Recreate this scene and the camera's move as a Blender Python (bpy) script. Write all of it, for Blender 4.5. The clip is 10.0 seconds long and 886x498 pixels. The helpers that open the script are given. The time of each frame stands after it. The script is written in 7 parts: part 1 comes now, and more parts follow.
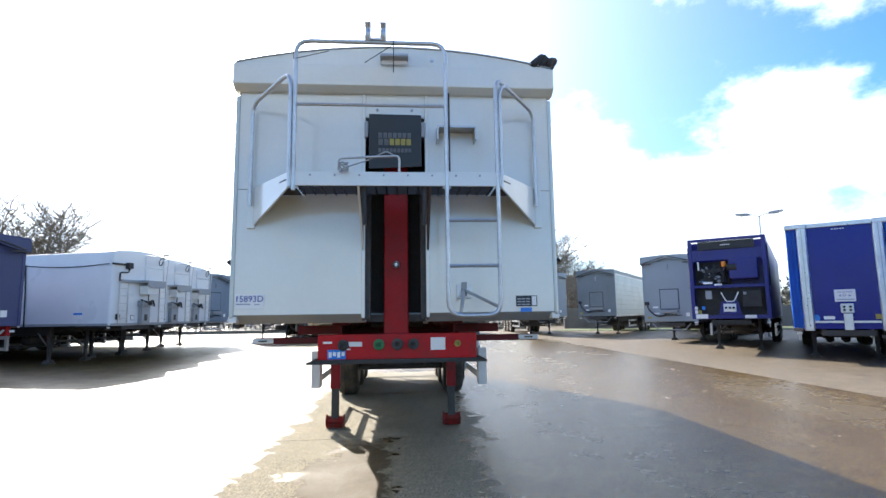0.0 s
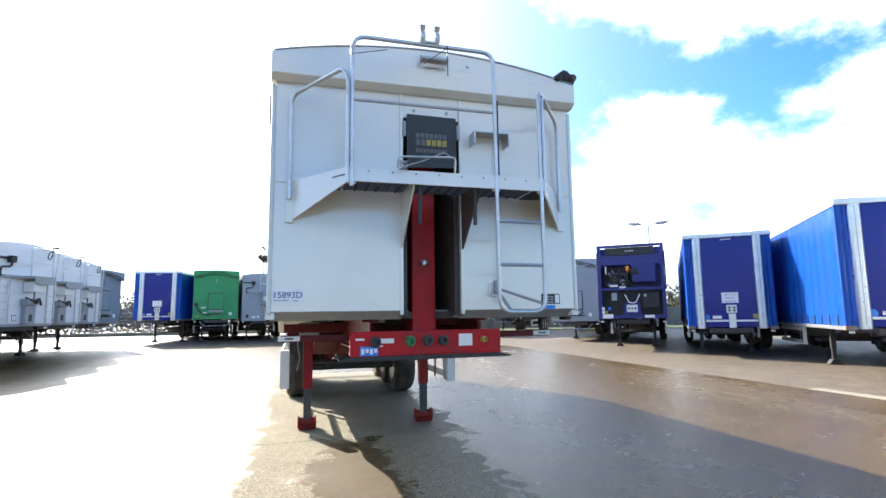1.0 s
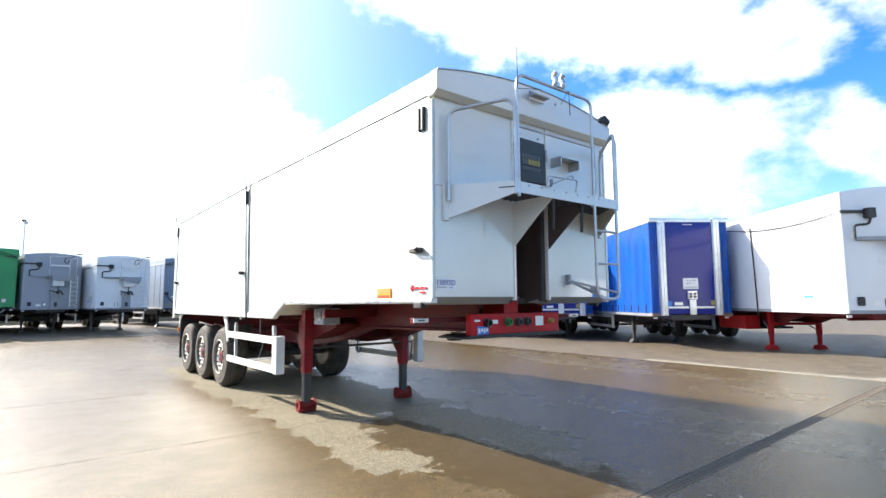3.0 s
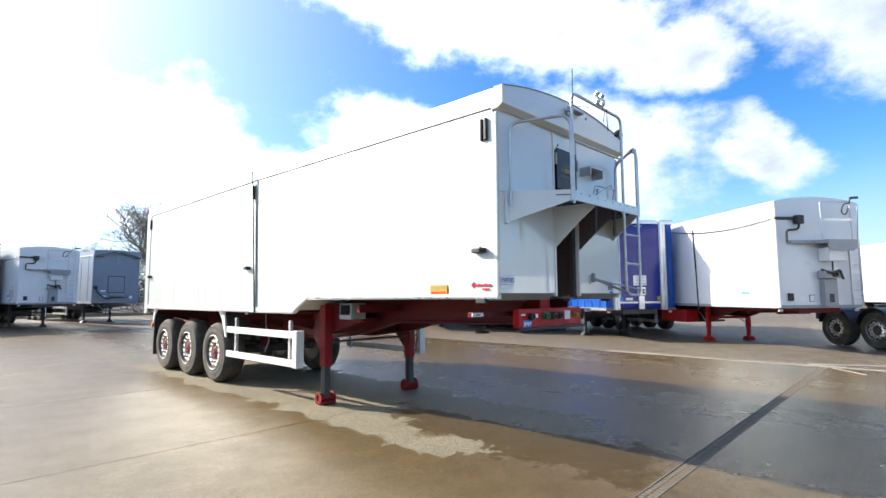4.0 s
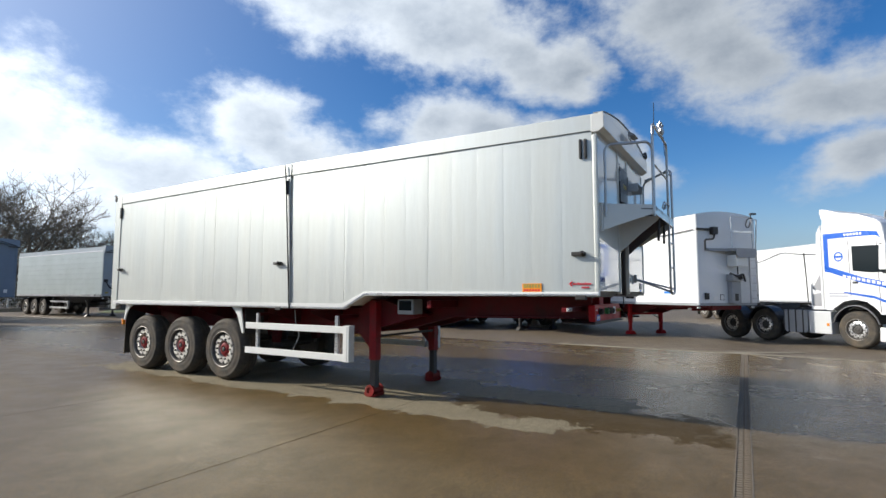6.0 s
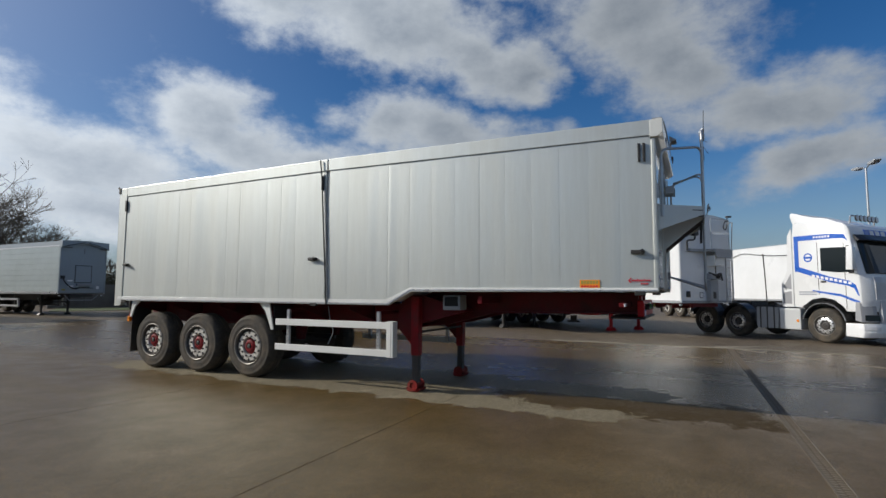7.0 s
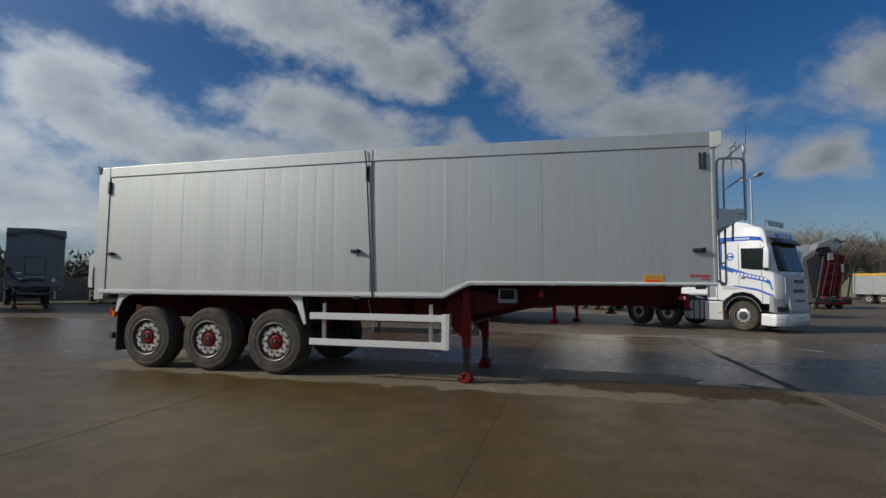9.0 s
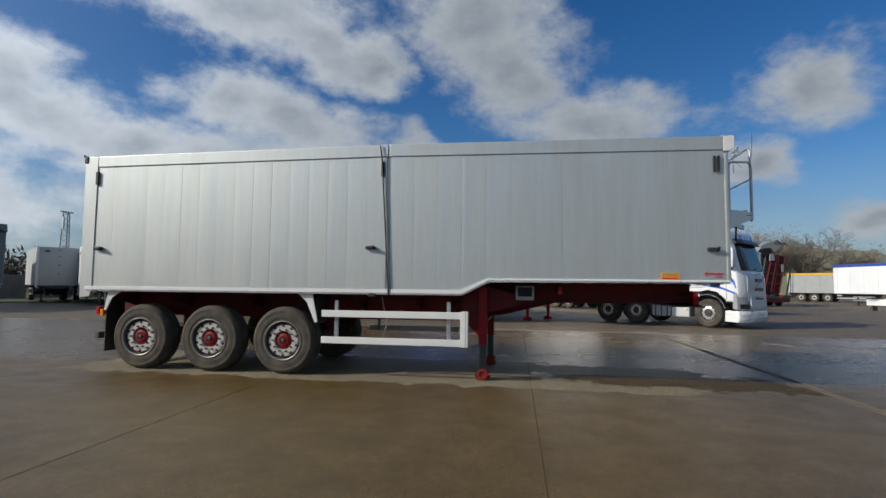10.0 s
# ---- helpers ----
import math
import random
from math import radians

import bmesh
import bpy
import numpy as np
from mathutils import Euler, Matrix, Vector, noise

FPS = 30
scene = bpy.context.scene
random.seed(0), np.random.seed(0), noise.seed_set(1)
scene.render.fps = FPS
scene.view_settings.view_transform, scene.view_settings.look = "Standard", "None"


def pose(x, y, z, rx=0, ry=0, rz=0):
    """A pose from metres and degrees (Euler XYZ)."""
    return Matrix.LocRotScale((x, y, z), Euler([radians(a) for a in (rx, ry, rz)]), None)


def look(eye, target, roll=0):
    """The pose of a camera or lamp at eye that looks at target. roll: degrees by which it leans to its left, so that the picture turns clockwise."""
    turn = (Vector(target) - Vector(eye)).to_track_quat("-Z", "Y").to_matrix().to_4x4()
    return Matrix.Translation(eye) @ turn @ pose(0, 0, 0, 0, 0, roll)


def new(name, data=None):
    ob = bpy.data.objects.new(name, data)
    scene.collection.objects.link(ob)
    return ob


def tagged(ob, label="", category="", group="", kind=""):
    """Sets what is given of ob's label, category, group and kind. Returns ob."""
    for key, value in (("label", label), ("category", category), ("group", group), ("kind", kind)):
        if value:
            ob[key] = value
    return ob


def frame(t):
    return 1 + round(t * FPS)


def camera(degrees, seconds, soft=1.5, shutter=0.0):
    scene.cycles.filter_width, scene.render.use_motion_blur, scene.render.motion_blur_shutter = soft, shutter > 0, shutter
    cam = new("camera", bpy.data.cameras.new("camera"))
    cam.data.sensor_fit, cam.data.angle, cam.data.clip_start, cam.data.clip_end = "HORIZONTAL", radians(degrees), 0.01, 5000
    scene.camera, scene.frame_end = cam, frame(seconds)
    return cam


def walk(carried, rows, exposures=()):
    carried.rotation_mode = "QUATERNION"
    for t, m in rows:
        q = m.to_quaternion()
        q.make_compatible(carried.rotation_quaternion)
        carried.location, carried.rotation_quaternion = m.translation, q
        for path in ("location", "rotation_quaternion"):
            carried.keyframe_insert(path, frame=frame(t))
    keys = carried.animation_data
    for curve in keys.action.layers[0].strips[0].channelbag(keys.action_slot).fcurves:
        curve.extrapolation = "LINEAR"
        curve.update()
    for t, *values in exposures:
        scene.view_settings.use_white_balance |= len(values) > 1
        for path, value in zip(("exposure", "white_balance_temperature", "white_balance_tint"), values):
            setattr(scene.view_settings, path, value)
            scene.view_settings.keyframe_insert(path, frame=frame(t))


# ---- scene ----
cam = camera(80.6, 10.0)
PATH = [
    (0, (0.834, 0.916, 1.509), (0.968, 2.896, 1.758), -0.8),
    (0.5, (0.358, 0.906, 1.474), (0.68, 2.864, 1.725), -0.8),
    (1, (-0.279, 0.955, 1.492), (0.242, 2.87, 1.739), -0.8),
    (1.5, (-1.028, 0.978, 1.498), (-0.311, 2.83, 1.736), -0.7),
    (2, (-1.755, 1.106, 1.497), (-0.831, 2.864, 1.73), -0.5),
    (2.5, (-2.521, 1.256, 1.506), (-1.424, 2.914, 1.729), -0.5),
    (3, (-3.182, 1.429, 1.479), (-1.961, 3.001, 1.681), -0.4),
    (4.5, (-4.896, 2.27, 1.502), (-3.392, 3.576, 1.681), -0.2),
    (5, (-5.365, 2.612, 1.492), (-3.79, 3.831, 1.67), -0.0),
    (5.5, (-5.801, 2.99, 1.506), (-4.157, 4.116, 1.679), 0.1),
    (7, (-7.016, 4.501, 1.453), (-5.237, 5.401, 1.618), 0.3),
    (7.5, (-7.263, 5.062, 1.451), (-5.428, 5.842, 1.611), 0.4),
    (8, (-7.568, 5.6, 1.441), (-5.692, 6.278, 1.595), 0.5),
    (8.5, (-7.775, 6.134, 1.442), (-5.87, 6.724, 1.592), 0.6),
    (9, (-7.974, 6.656, 1.427), (-6.049, 7.181, 1.572), 0.5),
    (9.5, (-8.061, 7.137, 1.414), (-6.113, 7.568, 1.555), 0.6),
    (10, (-8.165, 7.627, 1.399), (-6.2, 7.971, 1.54), 0.6),
]
EXPOSURES = [(0, 1.45), (1, 1.68), (2, 1.65), (3, 1.47), (4.5, 0.95), (5.5, 0.45), (7, -0.50), (8, -1.03), (9, -0.87), (9.5, -0.65), (10, -0.40)]
walk(cam, [(t, look(eye, target, roll)) for t, eye, target, roll in PATH], EXPOSURES)

# ---- light ----
SUN_TO = Vector((-0.76, 1.60, 1.0)).normalized()
sun_data = bpy.data.lights.new("sun", "SUN")
sun_data.energy, sun_data.angle, sun_data.color = 5.0, radians(0.6), (1.0, 0.93, 0.83)
sun = new("sun", sun_data)
sun.matrix_world = look(SUN_TO * 60, (0, 0, 0))

world = bpy.data.worlds.new("sky")
scene.world = world
world.use_nodes = True
wt = world.node_tree
wt.nodes.clear()


def wmath(op, a, b=None, c=None, clamp=False):
    n = wt.nodes.new("ShaderNodeMath")
    n.operation, n.use_clamp = op, clamp
    for i, v in enumerate((a, b, c)):
        if v is None:
            continue
        if isinstance(v, (int, float)):
            n.inputs[i].default_value = v
        else:
            wt.links.new(v, n.inputs[i])
    return n.outputs[0]


sky = wt.nodes.new("ShaderNodeTexSky")
sky.sky_type, sky.sun_disc = "NISHITA", False
sky.sun_elevation, sky.sun_rotation = math.asin(SUN_TO.z), math.atan2(SUN_TO.x, SUN_TO.y)
sky.air_density, sky.dust_density, sky.ozone_density = 1.0, 0.2, 3.0
coord = wt.nodes.new("ShaderNodeTexCoord")
sep = wt.nodes.new("ShaderNodeSeparateXYZ")
wt.links.new(coord.outputs["Generated"], sep.inputs[0])
# compass bearing from +y towards +x, and height over the horizon, in degrees
bearing = wmath("MULTIPLY", wmath("ARCTAN2", sep.outputs[0], sep.outputs[1]), 180 / math.pi)
height = wmath("MULTIPLY", wmath("ARCSINE", sep.outputs[2]), 180 / math.pi)
comb = wt.nodes.new("ShaderNodeCombineXYZ")
wt.links.new(wmath("DIVIDE", bearing, 15.0), comb.inputs[0])
wt.links.new(wmath("DIVIDE", height, 10.0), comb.inputs[1])


def wnoise(scale, detail, rough, offset):
    add = wt.nodes.new("ShaderNodeVectorMath")
    add.operation = "ADD"
    wt.links.new(comb.outputs[0], add.inputs[0])
    add.inputs[1].default_value = offset
    n = wt.nodes.new("ShaderNodeTexNoise")
    n.inputs["Scale"].default_value, n.inputs["Detail"].default_value = scale, detail
    n.inputs["Roughness"].default_value = rough
    wt.links.new(add.outputs[0], n.inputs["Vector"])
    return n.outputs["Fac"]


def wramp(fac, lo, hi):
    n = wt.nodes.new("ShaderNodeMapRange")
    n.interpolation_type = "SMOOTHSTEP"
    wt.links.new(fac, n.inputs[0])
    n.inputs[1].default_value, n.inputs[2].default_value = lo, hi
    return n.outputs[0]


# cloud banks: bearing, height, half width, half height and slant, in degrees
BANKS = [(38.0, 17.6, 5.0, 3.6, 0), (41.5, 14.8, 8.0, 2.8, 12), (27.0, 11.5, 9.0, 3.4, 0), (33.0, 7.5, 12.0, 3.2, 0), (14.0, 14.0, 10.0, 5.0, 8),
         (57.0, 18.8, 4.6, 2.6, 0), (64.0, 17.0, 9.0, 2.8, 14), (59.0, 12.0, 10.0, 4.0, 0), (48.0, 13.0, 5.0, 2.5, 0),
         (46.0, 30.0, 13.0, 3.2, 8), (58.0, 27.6, 11.0, 3.4, 8), (66.5, 24.6, 6.0, 2.6, 18), (72.0, 23.4, 3.6, 2.5, 0), (70.0, 33.6, 28.0, 3.4, 0),
         (84.0, 27.5, 8.5, 4.2, 8), (87.0, 22.6, 7.0, 4.0, 30), (97.0, 17.2, 8.0, 2.9, 5), (100.0, 12.2, 6.0, 2.2, -10), (77.5, 13.6, 3.4, 2.0, 35),
         (114.7, 18.2, 4.2, 2.6, 10), (111.4, 12.0, 3.0, 2.0, 0), (119.3, 6.1, 2.2, 1.4, 0),
         # unseen banks behind and overhead, added to whiten and lift the fill light
         (152.0, 24.0, 16.0, 9.0, 0), (-162.0, 28.0, 18.0, 10.0, 0), (-112.0, 22.0, 16.0, 8.0, 0), (-66.0, 38.0, 10.0, 6.0, 0), (40.0, 62.0, 22.0, 6.0, 15)]
bearing = wmath("ADD", bearing, wmath("MULTIPLY", wmath("SUBTRACT", wnoise(1.3, 6, 0.6, (4.4, 9.1, 0)), 0.5), 11.0))
height = wmath("ADD", height, wmath("MULTIPLY", wmath("SUBTRACT", wnoise(1.3, 6, 0.6, (8.3, 1.2, 0)), 0.5), 7.0))
bank = None
for ba, be, bw, bh, tilt_b in BANKS:
    ca, sa = math.cos(radians(tilt_b)), math.sin(radians(tilt_b))
    db, dh = wmath("SUBTRACT", bearing, ba), wmath("SUBTRACT", height, be)
    u = wmath("ADD", wmath("MULTIPLY", db, ca / (bw * 1.3)), wmath("MULTIPLY", dh, -sa / (bw * 1.3)))
    v = wmath("ADD", wmath("MULTIPLY", db, sa / (bh * 1.3)), wmath("MULTIPLY", dh, ca / (bh * 1.3)))
    d = wmath("SUBTRACT", 1.0, wmath("SQRT", wmath("ADD", wmath("MULTIPLY", u, u), wmath("MULTIPLY", v, v))))
    bank = d if bank is None else wmath("SMOOTH_MAX", bank, d, 0.12)
bank = wmath("MAXIMUM", bank, -0.55)
billow = wmath("SUBTRACT", wnoise(2.6, 10, 0.62, (3.1, 1.7, 0)), 0.5)
sunward = wmath("SUBTRACT", wnoise(2.6, 5, 0.62, (2.98, 1.82, 0)), 0.5)
field = wmath("ADD", bank, wmath("MULTIPLY", billow, 1.5))
cover = wramp(field, -0.30, 0.58)
relief = wmath("MULTIPLY", wmath("SUBTRACT", sunward, billow), 1.3)
thick = wmath("ADD", wmath("MULTIPLY", wramp(field, 0.15, 1.0), 0.75), relief, None, True)
# brightness towards the sun, and the pale band over the horizon
dot = wt.nodes.new("ShaderNodeVectorMath")
dot.operation = "DOT_PRODUCT"
wt.links.new(coord.outputs["Generated"], dot.inputs[0])
dot.inputs[1].default_value = SUN_TO
near_sun = wmath("MAXIMUM", dot.outputs["Value"], 0.0)
glow = wmath("ADD", wmath("MULTIPLY", wmath("POWER", near_sun, 45.0), 42.0), wmath("ADD", wmath("MULTIPLY", wmath("POWER", near_sun, 7.0), 6.0), wmath("MULTIPLY", wmath("POWER", near_sun, 3.0), 0.8)))
hue = wt.nodes.new("ShaderNodeHueSaturation")
hue.inputs["Hue"].default_value, hue.inputs["Saturation"].default_value, hue.inputs["Value"].default_value = 0.508, 1.34, 1.16
wt.links.new(sky.outputs[0], hue.inputs["Color"])
mix_z = wt.nodes.new("ShaderNodeMix")
mix_z.data_type = "RGBA"
wt.links.new(wmath("MULTIPLY", wmath("POWER", near_sun, 3.0), 0.62, None, True), mix_z.inputs[0])
wt.links.new(hue.outputs[0], mix_z.inputs[6])
mix_z.inputs[7].default_value = (4.6, 5.0, 5.6, 1)
mix_h = wt.nodes.new("ShaderNodeMix")
mix_h.data_type = "RGBA"
wt.links.new(wmath("MULTIPLY", wramp(height, 14.0, 0.0), 0.75), mix_h.inputs[0])
wt.links.new(mix_z.outputs[2], mix_h.inputs[6])
mix_h.inputs[7].default_value = (2.6, 3.45, 4.6, 1)
mix_c = wt.nodes.new("ShaderNodeMix")
mix_c.data_type = "RGBA"
wt.links.new(thick, mix_c.inputs[0])
mix_c.inputs[6].default_value, mix_c.inputs[7].default_value = (8.5, 9.3, 10.2, 1), (4.6, 5.4, 6.5, 1)
lit = wt.nodes.new("ShaderNodeVectorMath")
lit.operation = "SCALE"
wt.links.new(mix_c.outputs[2], lit.inputs[0])
wt.links.new(wmath("ADD", wmath("MULTIPLY", near_sun, 0.80), 0.60), lit.inputs["Scale"])
mix_s = wt.nodes.new("ShaderNodeMix")
mix_s.data_type = "RGBA"
wt.links.new(cover, mix_s.inputs[0])
wt.links.new(mix_h.outputs[2], mix_s.inputs[6])
wt.links.new(lit.outputs[0], mix_s.inputs[7])
mix_v = wt.nodes.new("ShaderNodeMix")
mix_v.data_type, mix_v.blend_type = "RGBA", "ADD"
mix_v.inputs[0].default_value = 1.0
glow_c = wt.nodes.new("ShaderNodeCombineColor")
for i, k in enumerate((1.0, 0.98, 0.95)):
    wt.links.new(wmath("MULTIPLY", glow, k), glow_c.inputs[i])
wt.links.new(mix_s.outputs[2], mix_v.inputs[6])
wt.links.new(glow_c.outputs[0], mix_v.inputs[7])
back = wt.nodes.new("ShaderNodeBackground")
back.inputs[1].default_value = 0.10
wt.links.new(mix_v.outputs[2], back.inputs[0])
wout = wt.nodes.new("ShaderNodeOutputWorld")
wt.links.new(back.outputs[0], wout.inputs[0])

# ---- materials ----
MATS = {}


def paint(name, col, rough=0.5, metal=0.0, grain=0.08, scale=5.0, dirt=None, dirt_amt=0.25, dirt_scale=1.3, bump=0.03, bump_scale=60.0,
          coat=0.0, coat_rough=0.03, alpha=1.0, trans=0.0, stretch=(1, 1, 1), island=0.0, objr=0.0, emit=0.0, spec=0.5):
    """One procedural surface: base colour with fine grain, stains of a second colour, and relief."""
    if name in MATS:
        return MATS[name]
    m = bpy.data.materials.new(name)
    m.use_nodes = True
    t = m.node_tree
    b = t.nodes["Principled BSDF"]
    L = t.links.new
    tc = t.nodes.new("ShaderNodeTexCoord")
    mp = t.nodes.new("ShaderNodeMapping")
    mp.inputs["Scale"].default_value = stretch
    L(tc.outputs["Object"], mp.inputs[0])

    def nz(sc, det, ro=0.55):
        n = t.nodes.new("ShaderNodeTexNoise")
        n.inputs["Scale"].default_value, n.inputs["Detail"].default_value, n.inputs["Roughness"].default_value = sc, det, ro
        L(mp.outputs[0], n.inputs["Vector"])
        return n.outputs["Fac"]

    def rng(f, lo, hi, a, c):
        n = t.nodes.new("ShaderNodeMapRange")
        L(f, n.inputs[0])
        for i, v in enumerate((lo, hi, a, c)):
            n.inputs[i + 1].default_value = v
        return n.outputs[0]

    g = nz(scale * 6, 5)
    val = rng(g, 0.3, 0.7, 1 - grain, 1 + grain)
    if objr:
        oi = t.nodes.new("ShaderNodeObjectInfo")
        mul = t.nodes.new("ShaderNodeMath")
        mul.operation = "MULTIPLY"
        L(val, mul.inputs[0])
        L(rng(oi.outputs["Random"], 0, 1, 1 - objr, 1 + objr), mul.inputs[1])
        val = mul.outputs[0]
    if island:
        ge = t.nodes.new("ShaderNodeNewGeometry")
        mul = t.nodes.new("ShaderNodeMath")
        mul.operation = "MULTIPLY"
        L(val, mul.inputs[0])
        L(rng(ge.outputs["Random Per Island"], 0, 1, 1 - island, 1 + island), mul.inputs[1])
        val = mul.outputs[0]
    hsv = t.nodes.new("ShaderNodeHueSaturation")
    hsv.inputs["Color"].default_value = (*col, 1)
    L(val, hsv.inputs["Value"])
    colour = hsv.outputs[0]
    st = nz(dirt_scale, 7, 0.65)
    if dirt:
        mx = t.nodes.new("ShaderNodeMix")
        mx.data_type = "RGBA"
        L(rng(st, 0.42, 0.75, 0, dirt_amt), mx.inputs[0])
        L(colour, mx.inputs[6])
        mx.inputs[7].default_value = (*dirt, 1)
        colour = mx.outputs[2]
    L(colour, b.inputs["Base Color"])
    L(rng(st, 0.3, 0.75, max(rough - 0.08, 0.02), min(rough + 0.12, 1)), b.inputs["Roughness"])
    b.inputs["Metallic"].default_value = metal
    b.inputs["Coat Weight"].default_value = coat
    b.inputs["Coat Roughness"].default_value = coat_rough
    b.inputs["Alpha"].default_value = alpha
    b.inputs["Specular IOR Level"].default_value = spec
    b.inputs["Transmission Weight"].default_value = trans
    if emit:
        b.inputs["Emission Color"].default_value = (*col, 1)
        b.inputs["Emission Strength"].default_value = emit
    if bump:
        bp = t.nodes.new("ShaderNodeBump")
        bp.inputs["Strength"].default_value = min(bump * 10, 1.0)
        bp.inputs["Distance"].default_value = 0.004
        L(nz(bump_scale, 4), bp.inputs["Height"])
        L(bp.outputs[0], b.inputs["Normal"])
    MATS[name] = m
    return m


GRIME = (0.10, 0.085, 0.065)
M_WHITE = paint("white_paint", (0.73, 0.745, 0.72), 0.38, grain=0.02, dirt=(0.5, 0.5, 0.46), dirt_amt=0.35, dirt_scale=0.7, bump=0.0)
M_PANEL = paint("panel_paint", (0.57, 0.60, 0.575), 0.46, metal=0.72, grain=0.015, spec=0.8, coat=0.3, coat_rough=0.14, dirt=(0.36, 0.37, 0.34), dirt_amt=0.5, dirt_scale=2.2, bump=0.0, stretch=(1, 1, 0.10), objr=0.012)
M_FRONT = paint("bulkhead_paint", (0.71, 0.72, 0.68), 0.11, grain=0.015, dirt=(0.56, 0.565, 0.525), dirt_amt=0.35, dirt_scale=1.1, bump=0.0, coat=0.6)
M_RED = paint("red_chassis_paint", (0.12, 0.004, 0.007), 0.5, spec=0.25, grain=0.15, dirt=(0.055, 0.022, 0.018), dirt_amt=0.85, dirt_scale=3, bump=0.02)
M_REDB = paint("bright_red_paint", (0.44, 0.007, 0.012), 0.45, spec=0.25, grain=0.1, dirt=(0.12, 0.03, 0.025), dirt_amt=0.6, dirt_scale=3, bump=0.02)
M_BLACK = paint("black_steel", (0.016, 0.016, 0.017), 0.55, grain=0.2, dirt=GRIME, dirt_amt=0.3, dirt_scale=3)
M_DARK = paint("dark_dirty_steel", (0.045, 0.043, 0.042), 0.65, grain=0.25, dirt=GRIME, dirt_amt=0.4, dirt_scale=2.5)
M_RUBBER = paint("tyre_rubber", (0.040, 0.036, 0.030), 0.85, grain=0.25, dirt=(0.135, 0.108, 0.075), dirt_amt=0.85, dirt_scale=3.2, bump=0.05, bump_scale=40)
M_PLASTIC = paint("black_plastic", (0.012, 0.012, 0.013), 0.38, grain=0.05, bump=0.01)
M_GALV = paint("galvanised_steel", (0.52, 0.54, 0.56), 0.38, metal=0.75, grain=0.08, scale=8, dirt=(0.28, 0.28, 0.28), dirt_amt=0.4, dirt_scale=4)
M_ALU = paint("bare_aluminium", (0.62, 0.63, 0.64), 0.32, metal=0.8, grain=0.06, dirt=(0.3, 0.3, 0.3), dirt_amt=0.35, dirt_scale=3)
M_LIP = paint("dull_rim_edge", (0.30, 0.285, 0.26), 0.5, metal=0.4, grain=0.12, dirt=(0.12, 0.10, 0.08), dirt_amt=0.7, dirt_scale=6)
M_RIM = paint("steel_rim", (0.66, 0.645, 0.60), 0.38, metal=0.35, grain=0.08, dirt=(0.2, 0.17, 0.14), dirt_amt=0.55, dirt_scale=5)
M_RUST = paint("weathered_steel", (0.22, 0.18, 0.15), 0.7, metal=0.3, grain=0.2, dirt=(0.14, 0.07, 0.04), dirt_amt=0.5, dirt_scale=5)
M_GREY = paint("grey_paint", (0.30, 0.32, 0.34), 0.5, grain=0.05, dirt=GRIME, dirt_amt=0.25)
M_AMBER = paint("amber_lens", (0.75, 0.22, 0.01), 0.2, grain=0.02, bump=0)
M_LENSR = paint("red_lens", (0.5, 0.01, 0.01), 0.2, grain=0.02, bump=0)
M_LENSW = paint("clear_lens", (0.75, 0.76, 0.78), 0.12, grain=0.02, bump=0)
M_STICK = paint("white_sticker", (0.78, 0.78, 0.77), 0.45, grain=0.02, bump=0)
M_BARS = paint("grey_print", (0.35, 0.37, 0.42), 0.5, grain=0.02, bump=0)
M_INK = paint("blue_print", (0.02, 0.05, 0.28), 0.5, grain=0.02, bump=0)
M_BLUEST = paint("blue_sticker", (0.02, 0.19, 0.62), 0.45, grain=0.05, bump=0)
M_ORANGE = paint("orange_sticker", (0.85, 0.30, 0.012), 0.45, grain=0.04, bump=0)
M_YELLOW = paint("yellow_print", (0.34, 0.28, 0.06), 0.5, grain=0.1, bump=0)
M_REDST = paint("red_sticker", (0.62, 0.012, 0.03), 0.45, grain=0.04, bump=0)
M_TARP = paint("tarpaulin", (0.58, 0.60, 0.60), 0.6, grain=0.05, dirt=GRIME, dirt_amt=0.3, bump=0.03, bump_scale=20)
M_GLASS = paint("tinted_glass", (0.012, 0.017, 0.02), 0.06, spec=0.3, grain=0.02, bump=0, coat=0.0)
# one dark brown-grey for the ram well's walls, back and right gusset
M_BROWN = paint("brown_grey_shaft", (0.085, 0.066, 0.060), 0.6, grain=0.15, dirt=GRIME, dirt_amt=0.4, dirt_scale=2)

# ---- building blocks ----
def part(name, bm, material, parent=None, label="", smooth=False):
    """Links a bmesh as one mesh object under a thing or a part."""
    me = bpy.data.meshes.new(name)
    bmesh.ops.recalc_face_normals(bm, faces=bm.faces)
    bm.to_mesh(me)
    bm.free()
    me.materials.append(material)
    if smooth:
        me.shade_smooth()
        me.set_sharp_from_angle(angle=radians(40))
    ob = new(name, me)
    if parent is not None:
        ob.parent = parent
    if label:
        ob["label"] = label
    return ob


def thing(name, label, category, group="", kind="", at=None):
    ob = new(name)
    ob.empty_display_size = 0.3
    tagged(ob, label, category, group, kind)
    if at is not None:
        ob.matrix_basis = at
    return ob


def B():
    return bmesh.new()


